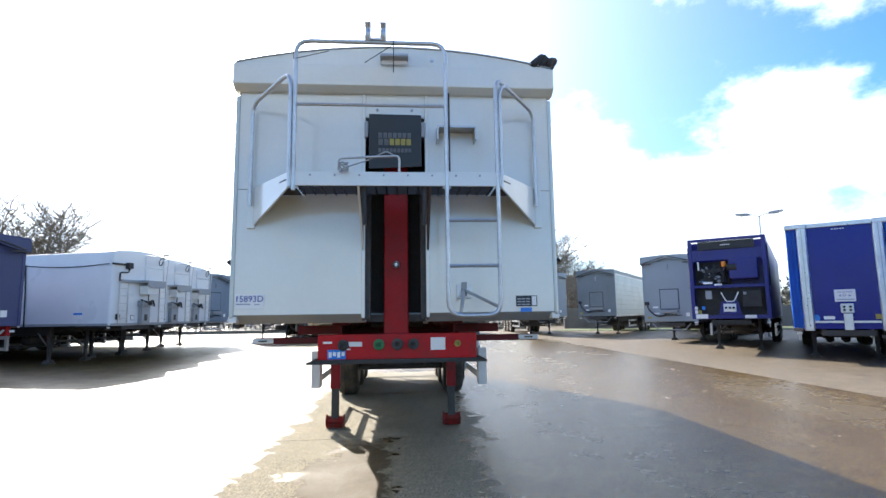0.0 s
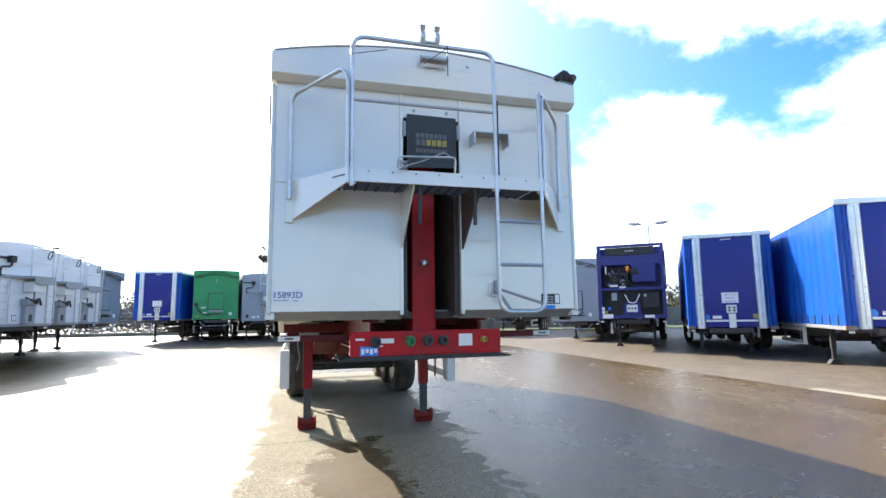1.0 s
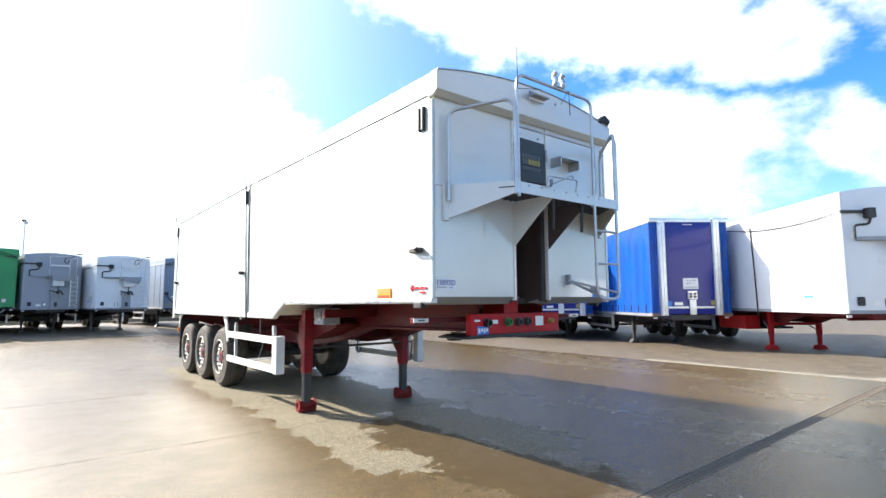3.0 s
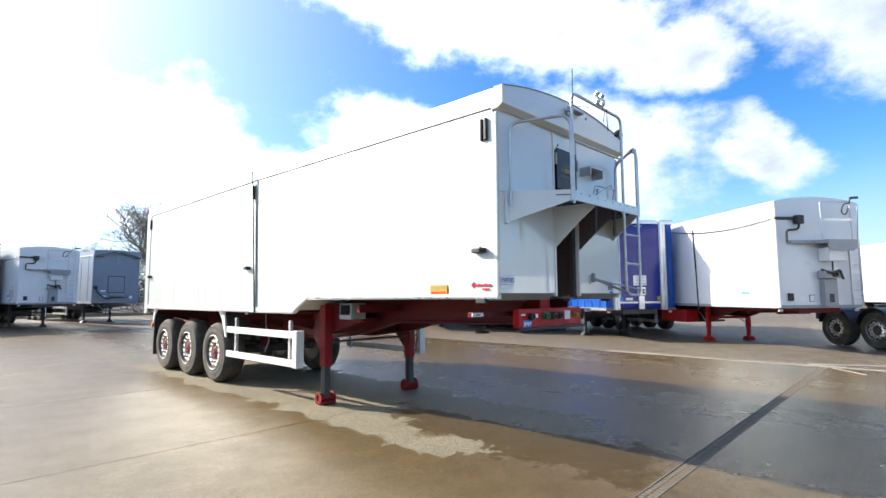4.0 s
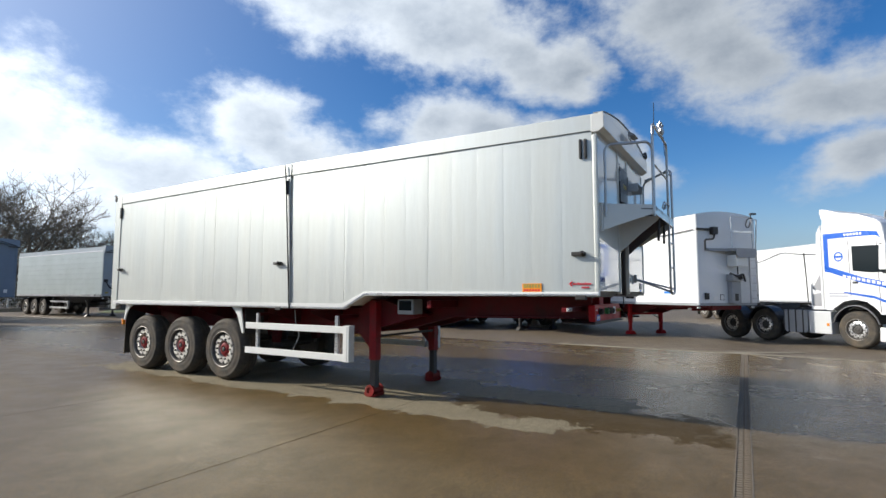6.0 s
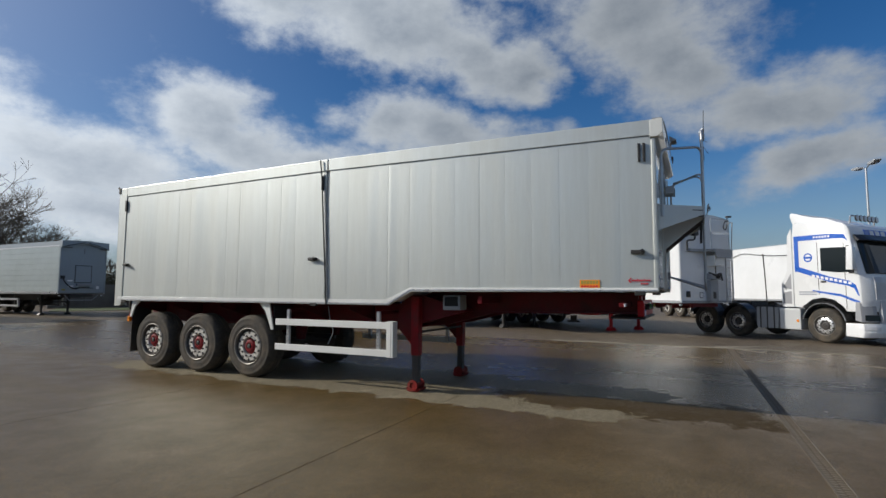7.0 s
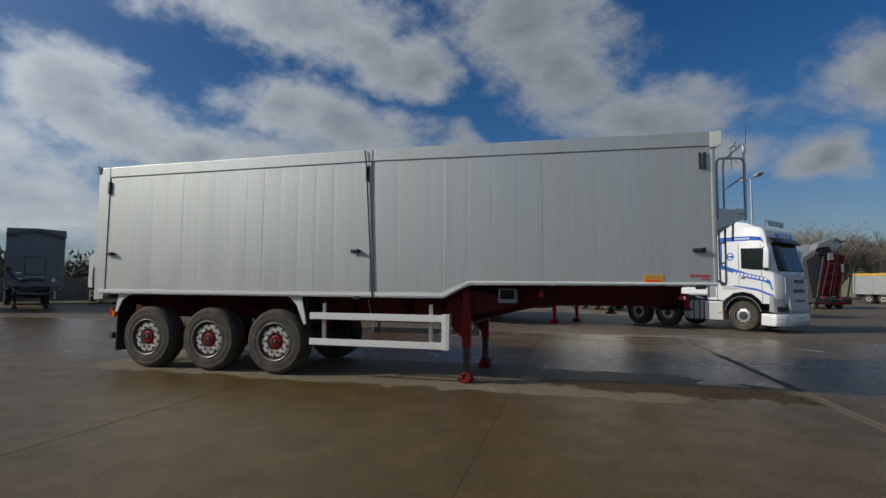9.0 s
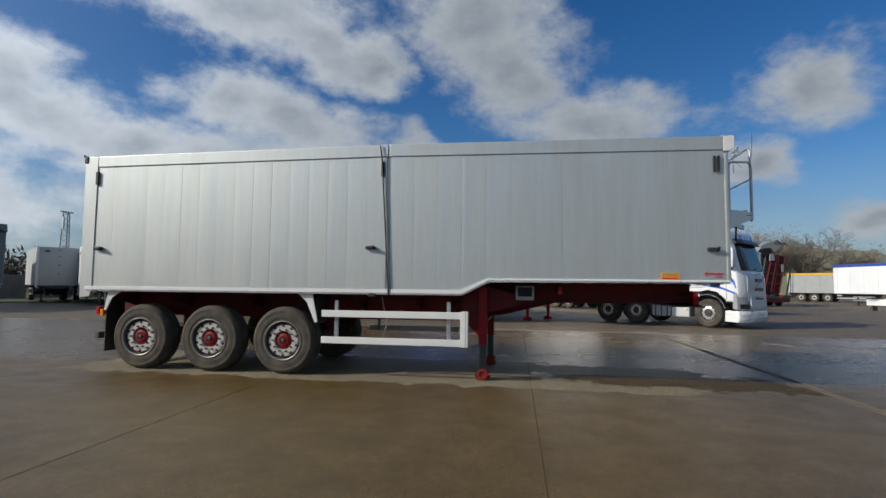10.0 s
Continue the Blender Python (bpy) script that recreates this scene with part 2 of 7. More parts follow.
def box(bm, x0, x1, y0, y1, z0, z1, bevel=0.0, m=None):
    r = bmesh.ops.create_cube(bm, size=1.0)
    vs = r["verts"]
    c = Vector(((x0 + x1) / 2, (y0 + y1) / 2, (z0 + z1) / 2))
    s = (abs(x1 - x0), abs(y1 - y0), abs(z1 - z0))
    for v in vs:
        v.co = Vector((v.co.x * s[0], v.co.y * s[1], v.co.z * s[2])) + c
    if bevel:
        es = {e for v in vs for e in v.link_edges}
        out = bmesh.ops.bevel(bm, geom=list(es), offset=min(bevel, min(s) * 0.45), segments=2, affect="EDGES", profile=0.6)
        vs = out["verts"]
    if m is not None:
        bmesh.ops.transform(bm, matrix=m, verts=list({v for v in vs}))
    return bm


def prism(bm, outline, axis, a, b, bevel=0.0):
    """Extrudes a closed 2D outline along an axis from a to b. axis x: outline is (y, z); y: (x, z); z: (x, y)."""
    def p(u, v, w):
        return {"x": (w, u, v), "y": (u, w, v), "z": (u, v, w)}[axis]
    lo = [bm.verts.new(p(u, v, a)) for u, v in outline]
    hi = [bm.verts.new(p(u, v, b)) for u, v in outline]
    n = len(outline)
    fs = [bm.faces.new(lo), bm.faces.new(hi)]
    for i in range(n):
        fs.append(bm.faces.new((lo[i], lo[(i + 1) % n], hi[(i + 1) % n], hi[i])))
    if bevel:
        es = list({e for f in fs for e in f.edges})
        bmesh.ops.bevel(bm, geom=es, offset=bevel, segments=2, affect="EDGES", profile=0.6)
    return bm


def rod(bm, p, q, r, seg=10, r2=None):
    p, q = Vector(p), Vector(q)
    d = q - p
    m = Matrix.Translation((p + q) / 2) @ d.to_track_quat("Z", "Y").to_matrix().to_4x4()
    bmesh.ops.create_cone(bm, cap_ends=True, segments=seg, radius1=r, radius2=r if r2 is None else r2, depth=d.length, matrix=m)
    return bm


def tube(bm, pts, r, seg=8, bend=0.0, steps=4):
    """A round tube along a line of points, with bends of the given radius."""
    P = [Vector(p) for p in pts]
    path = [P[0]]
    for i in range(1, len(P) - 1):
        a, b, c = P[i - 1], P[i], P[i + 1]
        if bend <= 0:
            path.append(b)
            continue
        k = min(bend, (a - b).length * 0.49, (c - b).length * 0.49)
        s, e = b + (a - b).normalized() * k, b + (c - b).normalized() * k
        for j in range(steps + 1):
            u = j / steps
            path.append(s * (1 - u) ** 2 + b * 2 * u * (1 - u) + e * u * u)
    path.append(P[-1])
    rings = []
    prev = None
    for i, p in enumerate(path):
        t = (path[min(i + 1, len(path) - 1)] - path[max(i - 1, 0)]).normalized()
        n = prev if prev is not None else (Vector((0, 0, 1)) if abs(t.z) < 0.9 else Vector((1, 0, 0)))
        n = (n - t * n.dot(t)).normalized()
        prev = n
        w = t.cross(n)
        rings.append([bm.verts.new(p + n * (r * math.cos(2 * math.pi * k / seg)) + w * (r * math.sin(2 * math.pi * k / seg))) for k in range(seg)])
    for A, C in zip(rings, rings[1:]):
        for k in range(seg):
            bm.faces.new((A[k], A[(k + 1) % seg], C[(k + 1) % seg], C[k]))
    bm.faces.new(rings[0])
    bm.faces.new(rings[-1])
    return bm


def lathe(bm, profile, seg, m, caps=True):
    """Turns a profile of (radius, height) about z, then moves it by m."""
    rings = []
    for r, h in profile:
        rings.append([bm.verts.new(m @ Vector((r * math.cos(2 * math.pi * k / seg), r * math.sin(2 * math.pi * k / seg), h))) for k in range(seg)])
    for A, C in zip(rings, rings[1:]):
        for k in range(seg):
            bm.faces.new((A[k], A[(k + 1) % seg], C[(k + 1) % seg], C[k]))
    if caps:
        bm.faces.new(rings[0])
        bm.faces.new(rings[-1])
    return bm


def at_front(x, y, axis):
    """A vehicle's pose: its front's middle at (x, y), its length running back along the bearing axis (degrees from x)."""
    return pose(x, y, 0, 0, 0, axis - 90)


def words(name, text, size, m, material, parent, label=""):
    cu = bpy.data.curves.new(name, "FONT")
    cu.body, cu.size, cu.extrude, cu.align_x, cu.align_y = text, size, 0.001, "CENTER", "CENTER"
    tmp = bpy.data.objects.new(name, cu)
    scene.collection.objects.link(tmp)
    me = bpy.data.meshes.new_from_object(tmp.evaluated_get(bpy.context.evaluated_depsgraph_get()))
    bpy.data.objects.remove(tmp)
    me.materials.clear()
    me.materials.append(material)
    ob = new(name, me)
    ob.parent, ob.matrix_basis = parent, m
    if label:
        ob["label"] = label
    return ob


WHEEL = {}
M_BARREL = paint("dirty_rim_barrel", (0.09, 0.085, 0.08), 0.5, metal=0.4, grain=0.15, dirt=(0.10, 0.085, 0.07), dirt_amt=0.6, dirt_scale=5)


def wheel(parent, x, y, z, r, w, side, rim=None, hub=None, holes=True):
    """A road wheel > tyre, rim, hub, nuts. side -1: its outer face looks to -x."""
    rim, hub = rim or M_RIM, hub or M_DARK
    key = (r, w, side, rim.name, hub.name)
    m = Matrix.Rotation(radians(-90 if side < 0 else 90), 4, "Y")
    if key not in WHEEL:
        bm = lathe(B(), [(r * 0.56, -w / 2), (r * 0.62, -w / 2 - 0.004), (r * 0.9, -w / 2 + 0.012), (r * 0.975, -w * 0.36), (r, -w * 0.28), (r, -w * 0.1), (r - 0.012, -w * 0.09), (r - 0.012, -w * 0.06),
                         (r, -w * 0.05), (r, w * 0.05), (r - 0.012, w * 0.06), (r - 0.012, w * 0.09), (r, w * 0.1), (r, w * 0.28), (r * 0.975, w * 0.36), (r * 0.9, w / 2 - 0.012),
                         (r * 0.86, w / 2 - 0.006), (r * 0.845, w / 2 - 0.009), (r * 0.78, w / 2 - 0.002), (r * 0.70, w / 2 + 0.003), (r * 0.65, w / 2 + 0.002), (r * 0.64, w / 2 - 0.002), (r * 0.61, w / 2 + 0.001), (r * 0.58, w / 2), (r * 0.56, w / 2 - 0.02)], 40, m, False)
        ty = part("tyre", bm, M_RUBBER, smooth=True)
        bm = lathe(B(), [(r * 0.50, -w / 2), (r * 0.56, -w / 2), (r * 0.55, w / 2 - 0.02), (r * 0.545, w / 2 - 0.02), (r * 0.53, w * 0.40), (r * 0.515, w * 0.36),
                         (r * 0.455, w * 0.10), (r * 0.44, w * 0.02), (0.02, w * 0.02)], 40, m)
        ri = part("rim", bm, M_BARREL, smooth=True)
        bm = lathe(B(), [(r * 0.55, w / 2 - 0.025), (r * 0.575, w / 2 - 0.012), (r * 0.582, w / 2 + 0.004), (r * 0.57, w / 2 + 0.009), (r * 0.553, w / 2 + 0.004), (r * 0.545, w / 2 - 0.02), (r * 0.55, w / 2 - 0.025)], 40, m, False)
        li = part("rim_lip", bm, M_LIP, smooth=True)
        bm = lathe(B(), [(r * 0.485, w * 0.10), (r * 0.485, w * 0.30), (r * 0.475, w * 0.40), (r * 0.455, w * 0.425), (r * 0.285, w * 0.425), (r * 0.27, w * 0.39), (r * 0.265, w * 0.2), (0.02, w * 0.1)], 40, m)
        di = part("wheel_disc", bm, rim, smooth=True)
        bm = B()
        apart = hub.name == "grimy_red_hub"
        for k in range(1 if apart else 10):
            a = 2 * math.pi * k / 10
            c = Vector((r * 0.435 * math.cos(a), r * 0.435 * math.sin(a), 0))
            rod(bm, m @ (c + Vector((0, 0, w * 0.3))), m @ (c + Vector((0, 0, w * 0.43))), r * 0.046, 12)
        ho = part("rim_hole", bm, M_BLACK)
        bm = lathe(B(), [(r * 0.262, w * 0.15), (r * 0.262, w * 0.31), (r * 0.21, w * 0.33), (r * 0.20, w * 0.40), (r * 0.16, w * 0.435), (r * 0.11, w * 0.435), (r * 0.10, w * 0.40), (0.01, w * 0.40)], 24, m)
        hu = part("hub", bm, hub, smooth=True)
        bm = B()
        for k in range(10):
            a = 2 * math.pi * (k + 0.5) / 10
            c = Vector((r * 0.325 * math.cos(a), r * 0.325 * math.sin(a), 0))
            rod(bm, m @ (c + Vector((0, 0, w * 0.415))), m @ (c + Vector((0, 0, w * 0.49))), r * 0.03, 6)
        nu = part("wheel_nuts", bm, M_DARK)
        ca = part("hub_cap", lathe(B(), [(r * 0.07, w * 0.39), (r * 0.07, w * 0.445), (r * 0.055, w * 0.46), (0.004, w * 0.46)], 18, m), M_DARK, smooth=True)
        WHEEL[key] = [o.data for o in (ty, ri, di, ho, hu, nu, li, ca)]
        for o in (ty, ri, di, ho, hu, nu, li, ca):
            bpy.data.objects.remove(o)
    root = new("wheel", WHEEL[key][0])
    root.parent = parent
    root.matrix_basis = Matrix.Translation((x, y, z))
    for nm, me in zip(("rim", "wheel_disc", "rim_hole", "hub", "wheel_nuts", "rim_lip", "hub_cap"), WHEEL[key][1:]):
        for k in range(10 if nm == "rim_hole" and hub.name == "grimy_red_hub" else 1):
            o = new(nm, me)
            o.parent = root
            o.matrix_basis = Matrix.Rotation(2 * math.pi * k / 10, 4, "X")
    return root

# ---- ground ----
def ground_mat(name, dry, wet, rough_dry, rough_wet, scale, dry_zone=False, gravel=0.0):
    m = bpy.data.materials.new(name)
    m.use_nodes = True
    t = m.node_tree
    b = t.nodes["Principled BSDF"]
    L = t.links.new
    tc = t.nodes.new("ShaderNodeTexCoord")

    def nz(sc, det, ro=0.6, vec=None):
        n = t.nodes.new("ShaderNodeTexNoise")
        n.inputs["Scale"].default_value, n.inputs["Detail"].default_value, n.inputs["Roughness"].default_value = sc, det, ro
        L(vec or tc.outputs["Object"], n.inputs["Vector"])
        return n.outputs["Fac"]

    def rng(f, lo, hi, a=0.0, c=1.0, smooth=False):
        n = t.nodes.new("ShaderNodeMapRange")
        if smooth:
            n.interpolation_type = "SMOOTHSTEP"
        L(f, n.inputs[0])
        for i, v in enumerate((lo, hi, a, c)):
            n.inputs[i + 1].default_value = v
        return n.outputs[0]

    def mt(op, a, c=None, clamp=False):
        n = t.nodes.new("ShaderNodeMath")
        n.operation, n.use_clamp = op, clamp
        for i, v in enumerate((a, c)):
            if v is None:
                continue
            if isinstance(v, (int, float)):
                n.inputs[i].default_value = v
            else:
                L(v, n.inputs[i])
        return n.outputs[0]

    def mix(f, a, c):
        n = t.nodes.new("ShaderNodeMix")
        n.data_type = "RGBA"
        L(f, n.inputs[0])
        for i, v in ((6, a), (7, c)):
            if isinstance(v, tuple):
                n.inputs[i].default_value = (*v, 1)
            else:
                L(v, n.inputs[i])
        return n.outputs[2]

    sm = t.nodes.new("ShaderNodeMapping")
    sm.inputs["Rotation"].default_value = (0, 0, radians(35))
    sm.inputs["Scale"].default_value = (1.9, 0.55, 1)
    L(tc.outputs["Object"], sm.inputs[0])
    patches = nz(scale, 4, 0.55, sm.outputs[0])
    wetness = rng(patches, 0.32, 0.52, 0.82, 1.0, True)
    if dry_zone:
        sp = t.nodes.new("ShaderNodeSeparateXYZ")
        L(tc.outputs["Object"], sp.inputs[0])
        warp = rng(nz(1.5, 6, 0.6), 0.3, 0.7, -0.22, 0.22)
        fine = rng(nz(6.0, 5, 0.65), 0.3, 0.7, -0.10, 0.10)
        wob = mt("ADD", warp, fine)
        # sheltered strip that stayed dry beside and under the trailer
        def span(axis, c, half, soft, k=1.0):
            d = mt("ABSOLUTE", mt("SUBTRACT", sp.outputs[axis], c))
            d = mt("ADD", d, mt("MULTIPLY", wob, k))
            return rng(d, half - soft, half + soft, 1.0, 0.0, True)
        under = mt("MULTIPLY", span(0, 0.50, 1.28, 0.03), span(1, 11.4, 3.85, 0.03, 1.3))
        finger = mt("MULTIPLY", span(0, -0.53, 0.27, 0.025, 0.8), span(1, 7.2, 1.75, 0.03, 1.3))
        finger2 = mt("MULTIPLY", span(0, -0.22, 0.26, 0.025, 0.9), span(1, 7.75, 1.0, 0.03, 1.3))
        inner = mt("MULTIPLY", span(0, 1.10, 0.46, 0.03, 0.9), span(1, 7.0, 1.85, 0.05, 1.3))
        dryness = mt("MAXIMUM", mt("MAXIMUM", mt("MAXIMUM", under, finger), finger2), inner)
        # water-logged concrete before the bulkhead; the dark underside's reflection is put into its colour
        soak_reflect = mt("MULTIPLY", mt("MULTIPLY", span(0, 0.18, 0.54, 0.10), span(1, 5.6, 1.7, 0.2)), mt("SUBTRACT", 1.0, dryness))
        wetness = mt("MULTIPLY", wetness, mt("SUBTRACT", 1.0, dryness))
        # wetter, glossier concrete on the far side of the trailer
        gloss = rng(mt("ADD", sp.outputs[0], mt("MULTIPLY", wob, 2.0)), -0.6, 1.2, 0.0, 1.0, True)
    fine_c = nz(48, 8, 0.8)
    speck = mt("MULTIPLY", rng(fine_c, 0.42, 0.58, 0.40, 1.60), rng(nz(13, 4, 0.6), 0.36, 0.64, 0.84, 1.16))
    stain = nz(0.35, 7, 0.68)
    stain2 = nz(1.9, 6, 0.62)
    dry_v = mix(rng(stain, 0.35, 0.7), dry, tuple(v * 0.72 for v in dry))
    wet_v = mix(rng(stain2, 0.3, 0.72), wet, tuple(v * 0.66 for v in wet))
    colour = mix(wetness, dry_v, wet_v)
    hsv = t.nodes.new("ShaderNodeHueSaturation")
    L(colour, hsv.inputs["Color"])
    L(speck, hsv.inputs["Value"])
    out_c = hsv.outputs[0]
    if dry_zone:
        out_c = mix(mt("MULTIPLY", soak_reflect, 0.75), out_c, tuple(v * 0.42 for v in wet))
    L(out_c, b.inputs["Base Color"])
    rr = rng(stain2, 0.35, 0.68, rough_wet, rough_wet + 0.12)
    n = t.nodes.new("ShaderNodeMix")
    n.data_type = "FLOAT"
    L(wetness, n.inputs[0])
    n.inputs[2].default_value = rough_dry
    L(rr, n.inputs[3])
    L(n.outputs[0], b.inputs["Roughness"])
    b.inputs["Specular IOR Level"].default_value = 0.32
    if dry_zone:
        L(mt("ADD", mt("MULTIPLY", n.outputs[0], rng(gloss, 0, 1, 1.0, 0.6)), mt("MULTIPLY", soak_reflect, 0.3)), b.inputs["Roughness"])
        sheen = mt("MULTIPLY", rng(gloss, 0, 1, 0.42, 0.44), rng(wetness, 0, 1, 0.35, 1.0))
        L(mt("MULTIPLY", sheen, rng(soak_reflect, 0, 1, 1.0, 0.5)), b.inputs["Specular IOR Level"])
    bp = t.nodes.new("ShaderNodeBump")
    bp.inputs["Strength"].default_value = 0.9 if not gravel else 1.0
    bp.inputs["Distance"].default_value = 0.009 if not gravel else gravel
    hgt = mt("ADD", mt("MULTIPLY", fine_c, 0.5), nz(130 if not gravel else 24, 5))
    hgt = mt("MULTIPLY", hgt, rng(wetness, 0, 1, 1.0, 0.55 if not gravel else 0.8))
    L(hgt, bp.inputs["Height"])
    L(bp.outputs[0], b.inputs["Normal"])
    return m


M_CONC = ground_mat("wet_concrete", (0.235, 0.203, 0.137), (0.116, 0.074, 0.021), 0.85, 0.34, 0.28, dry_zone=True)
M_DIRT = ground_mat("gravelly_hardstanding", (0.27, 0.22, 0.155), (0.165, 0.130, 0.088), 0.95, 0.5, 0.22, gravel=0.03)

bm = B()
R = 900
vs = [bm.verts.new((x, y, -0.012)) for x, y in ((-R, -R), (R, -R), (R, R), (-R, R))]
bm.faces.new(vs)
tagged(part("ground", bm, M_DIRT), "brown gravelly hardstanding stretching out to the horizon", "ground", kind="structure")

# concrete strips between the expansion joints, parallel to the drain
pavement = thing("pavement", "wet brown concrete yard with dry patches and joints", "pavement", kind="structure")
SKEW = 0.034
X0, X1 = -34.0, 8.95


def slab(y0, y1, x0=X0, x1=X1):
    bm = B()
    pts = [(x0, y0 + SKEW * x0), (x1, y0 + SKEW * x1), (x1, y1 + SKEW * x1), (x0, y1 + SKEW * x0)]
    prism(bm, pts, "z", -0.2, 0.0)
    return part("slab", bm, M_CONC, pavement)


JOINTS = [-16.0, -11.9, -7.8, -3.95, -0.05]
for a, b2 in zip(JOINTS, JOINTS[1:]):
    slab(a + 0.006, b2 - 0.006)
slab(-0.05 + 0.006, 3.72 - 0.069)
J2 = [3.72, 7.69, 11.5, 15.4, 19.3, 23.2, 27.1, 31.0]
slab(3.72 + 0.069, 7.69 - 0.006)
for a, b2 in zip(J2[1:], J2[2:]):
    slab(a + 0.006, b2 - 0.006)
bm = B()
prism(bm, [(X0, -16.2), (X1 - 0.05, -14.9), (X1 - 0.05, 31.2), (X0, 29.6)], "z", -0.25, -0.003)
M_JOINT = paint("dirty_joint_sealant", (0.085, 0.060, 0.032), 0.85, grain=0.3, dirt=(0.11, 0.085, 0.05), dirt_amt=0.8, dirt_scale=3)
part("joint_filler", bm, M_JOINT, pavement)

# slotted drain across the yard: frame bars and cross slats, set into the concrete
drain = thing("drain_channel", "rusty slotted drainage channel set into the concrete", "drain", kind="structure")
M_SLAT = paint("worn_cast_iron", (0.16, 0.14, 0.11), 0.75, metal=0.1, spec=0.3, grain=0.25, dirt=(0.15, 0.10, 0.06), dirt_amt=0.5, dirt_scale=6)
ang = math.atan(SKEW)
for k, off in ((0, -0.063), (1, 0.063)):
    bm = box(B(), 0, 19.5, off - 0.006, off + 0.006, -0.03, 0.004)
    f = part("drain_frame", bm, M_SLAT, drain)
    f.matrix_basis = pose(-10.6, 3.72 + SKEW * -10.6, 0, 0, 0, math.degrees(ang))
bar = box(B(), -0.014, 0.014, -0.054, -0.006, -0.03, 0.002, 0.003)
box(bar, 0.015, 0.043, 0.006, 0.054, -0.03, 0.002, 0.003)
box(bar, -0.010, 0.048, -0.005, 0.005, -0.03, -0.004)
slat = part("slat", bar, M_SLAT, drain)
slat_me = slat.data
bpy.data.objects.remove(slat)
for i in range(285):
    x = -7.72 + i * 0.058
    o = new("slat", slat_me)
    o.parent = drain
    o.matrix_basis = pose(x, 3.72 + SKEW * x, random.uniform(-0.004, 0.0), 0, 0, math.degrees(ang) + random.uniform(-3, 3))
trough = part("drain_bed", box(B(), 0, 19.5, -0.075, 0.075, -0.2, -0.13), M_BLACK, drain)
trough.matrix_basis = pose(-10.6, 3.72 + SKEW * -10.6, 0, 0, 0, math.degrees(ang))

# pale kerb line at the edge of the concrete
bm = B()
rnd = random.Random(4)
for i in range(10):
    y = 1.4 + i * 0.75
    w = 0.24 + rnd.uniform(0, 0.08)
    box(bm, X1 + 0.004, X1 + w, y + 0.006, y + 0.744, -0.15, 0.004 + rnd.uniform(-0.003, 0.003), 0.008)
for i in range(4):
    u = 0.45 * i
    box(bm, 0, 0.25 - 0.03 * i, 0.006, 0.444, -0.15, 0.004, 0.008, Matrix.Translation((9.22 + 0.42 * u, 4.28 - 0.88 * u, 0)) @ Matrix.Rotation(radians(205), 4, "Z") @ Matrix.Translation((-0.25, 0, 0)))
M_KERB = paint("pale_concrete_edge", (0.23, 0.205, 0.155), 0.85, grain=0.12, dirt=(0.2, 0.17, 0.13), dirt_amt=0.6, dirt_scale=1.5, bump=0.05)
tagged(part("kerb", bm, M_KERB), "worn pale concrete edging strip", "kerb", kind="structure")

# worn white paint line across the corner of the yard
M_LINE = paint("worn_line_paint", (0.33, 0.31, 0.26), 0.85, grain=0.2, dirt=(0.2, 0.16, 0.10), dirt_amt=0.9, dirt_scale=3, bump=0)
line = thing("road_marking", "worn white painted line on the concrete", "marking", kind="structure")
for (ax, ay), (bx, by) in (((8.88, 3.86), (8.2, 3.26)), ((7.75, 2.80), (7.19, 2.24)), ((6.7, 1.8), (6.2, 1.32))):
    d = Vector((bx - ax, by - ay, 0)).normalized()
    n = Vector((-d.y, d.x, 0)) * 0.028
    bm = prism(B(), [(ax + n.x, ay + n.y), (bx + n.x, by + n.y), (bx - n.x, by - n.y), (ax - n.x, ay - n.y)], "z", -0.01, 0.004)
    part("line_piece", bm, M_LINE, line)

# ---- the tipping trailer ----
TIP = thing("tipper_trailer", "white aluminium tipping trailer on a red chassis, legs down", "trailer", at=pose(0.752, 5.02, 0, 0, 0, 0.6))
HW, REAR, SEAM = 1.270, 9.97, 4.80


def both(fn):
    for s in (-1, 1):
        fn(s)


# body shell (inner box that closes the load space)
bm = prism(B(), [(0.9, 1.53), (3.28, 1.53), (3.67, 1.31), (REAR - 0.02, 1.31), (REAR - 0.02, 3.46), (0.04, 3.46), (0.04, 3.15), (0.9, 3.15)], "x", -HW + 0.03, HW - 0.03)
part("body", bm, M_WHITE, TIP)


def plank(s, a, b, bow, off, lean):
    """One upright aluminium plank of the side, its face dished by a millimetre or so between the joints."""
    bm = B()
    ys = sorted([a + (b - a) * k / 6 for k in range(7)] + [k for k in (3.28, 3.67) if a + 0.004 < k < b - 0.004])
    rows = []
    for y in ys:
        u = (y - a) / (b - a)
        x = s * (HW - 0.004 + off + lean * (2 * u - 1) - bow * (1 - (2 * u - 1) ** 2) - (0.0016 if u in (0.0, 1.0) else 0.0))
        z = 1.50 if y < 3.28 else (1.325 if y > 3.67 else 1.50 - (y - 3.28) / 0.39 * 0.175)
        rows.append([bm.verts.new(p) for p in ((s * (HW - 0.032), y, z), (x, y, z), (x, y, 3.37), (s * (HW - 0.032), y, 3.37))])
    for p, q in zip(rows, rows[1:]):
        for k in range(4):
            bm.faces.new((p[k], p[(k + 1) % 4], q[(k + 1) % 4], q[k]))
    bm.faces.new(rows[0]), bm.faces.new(rows[-1])
    return bm


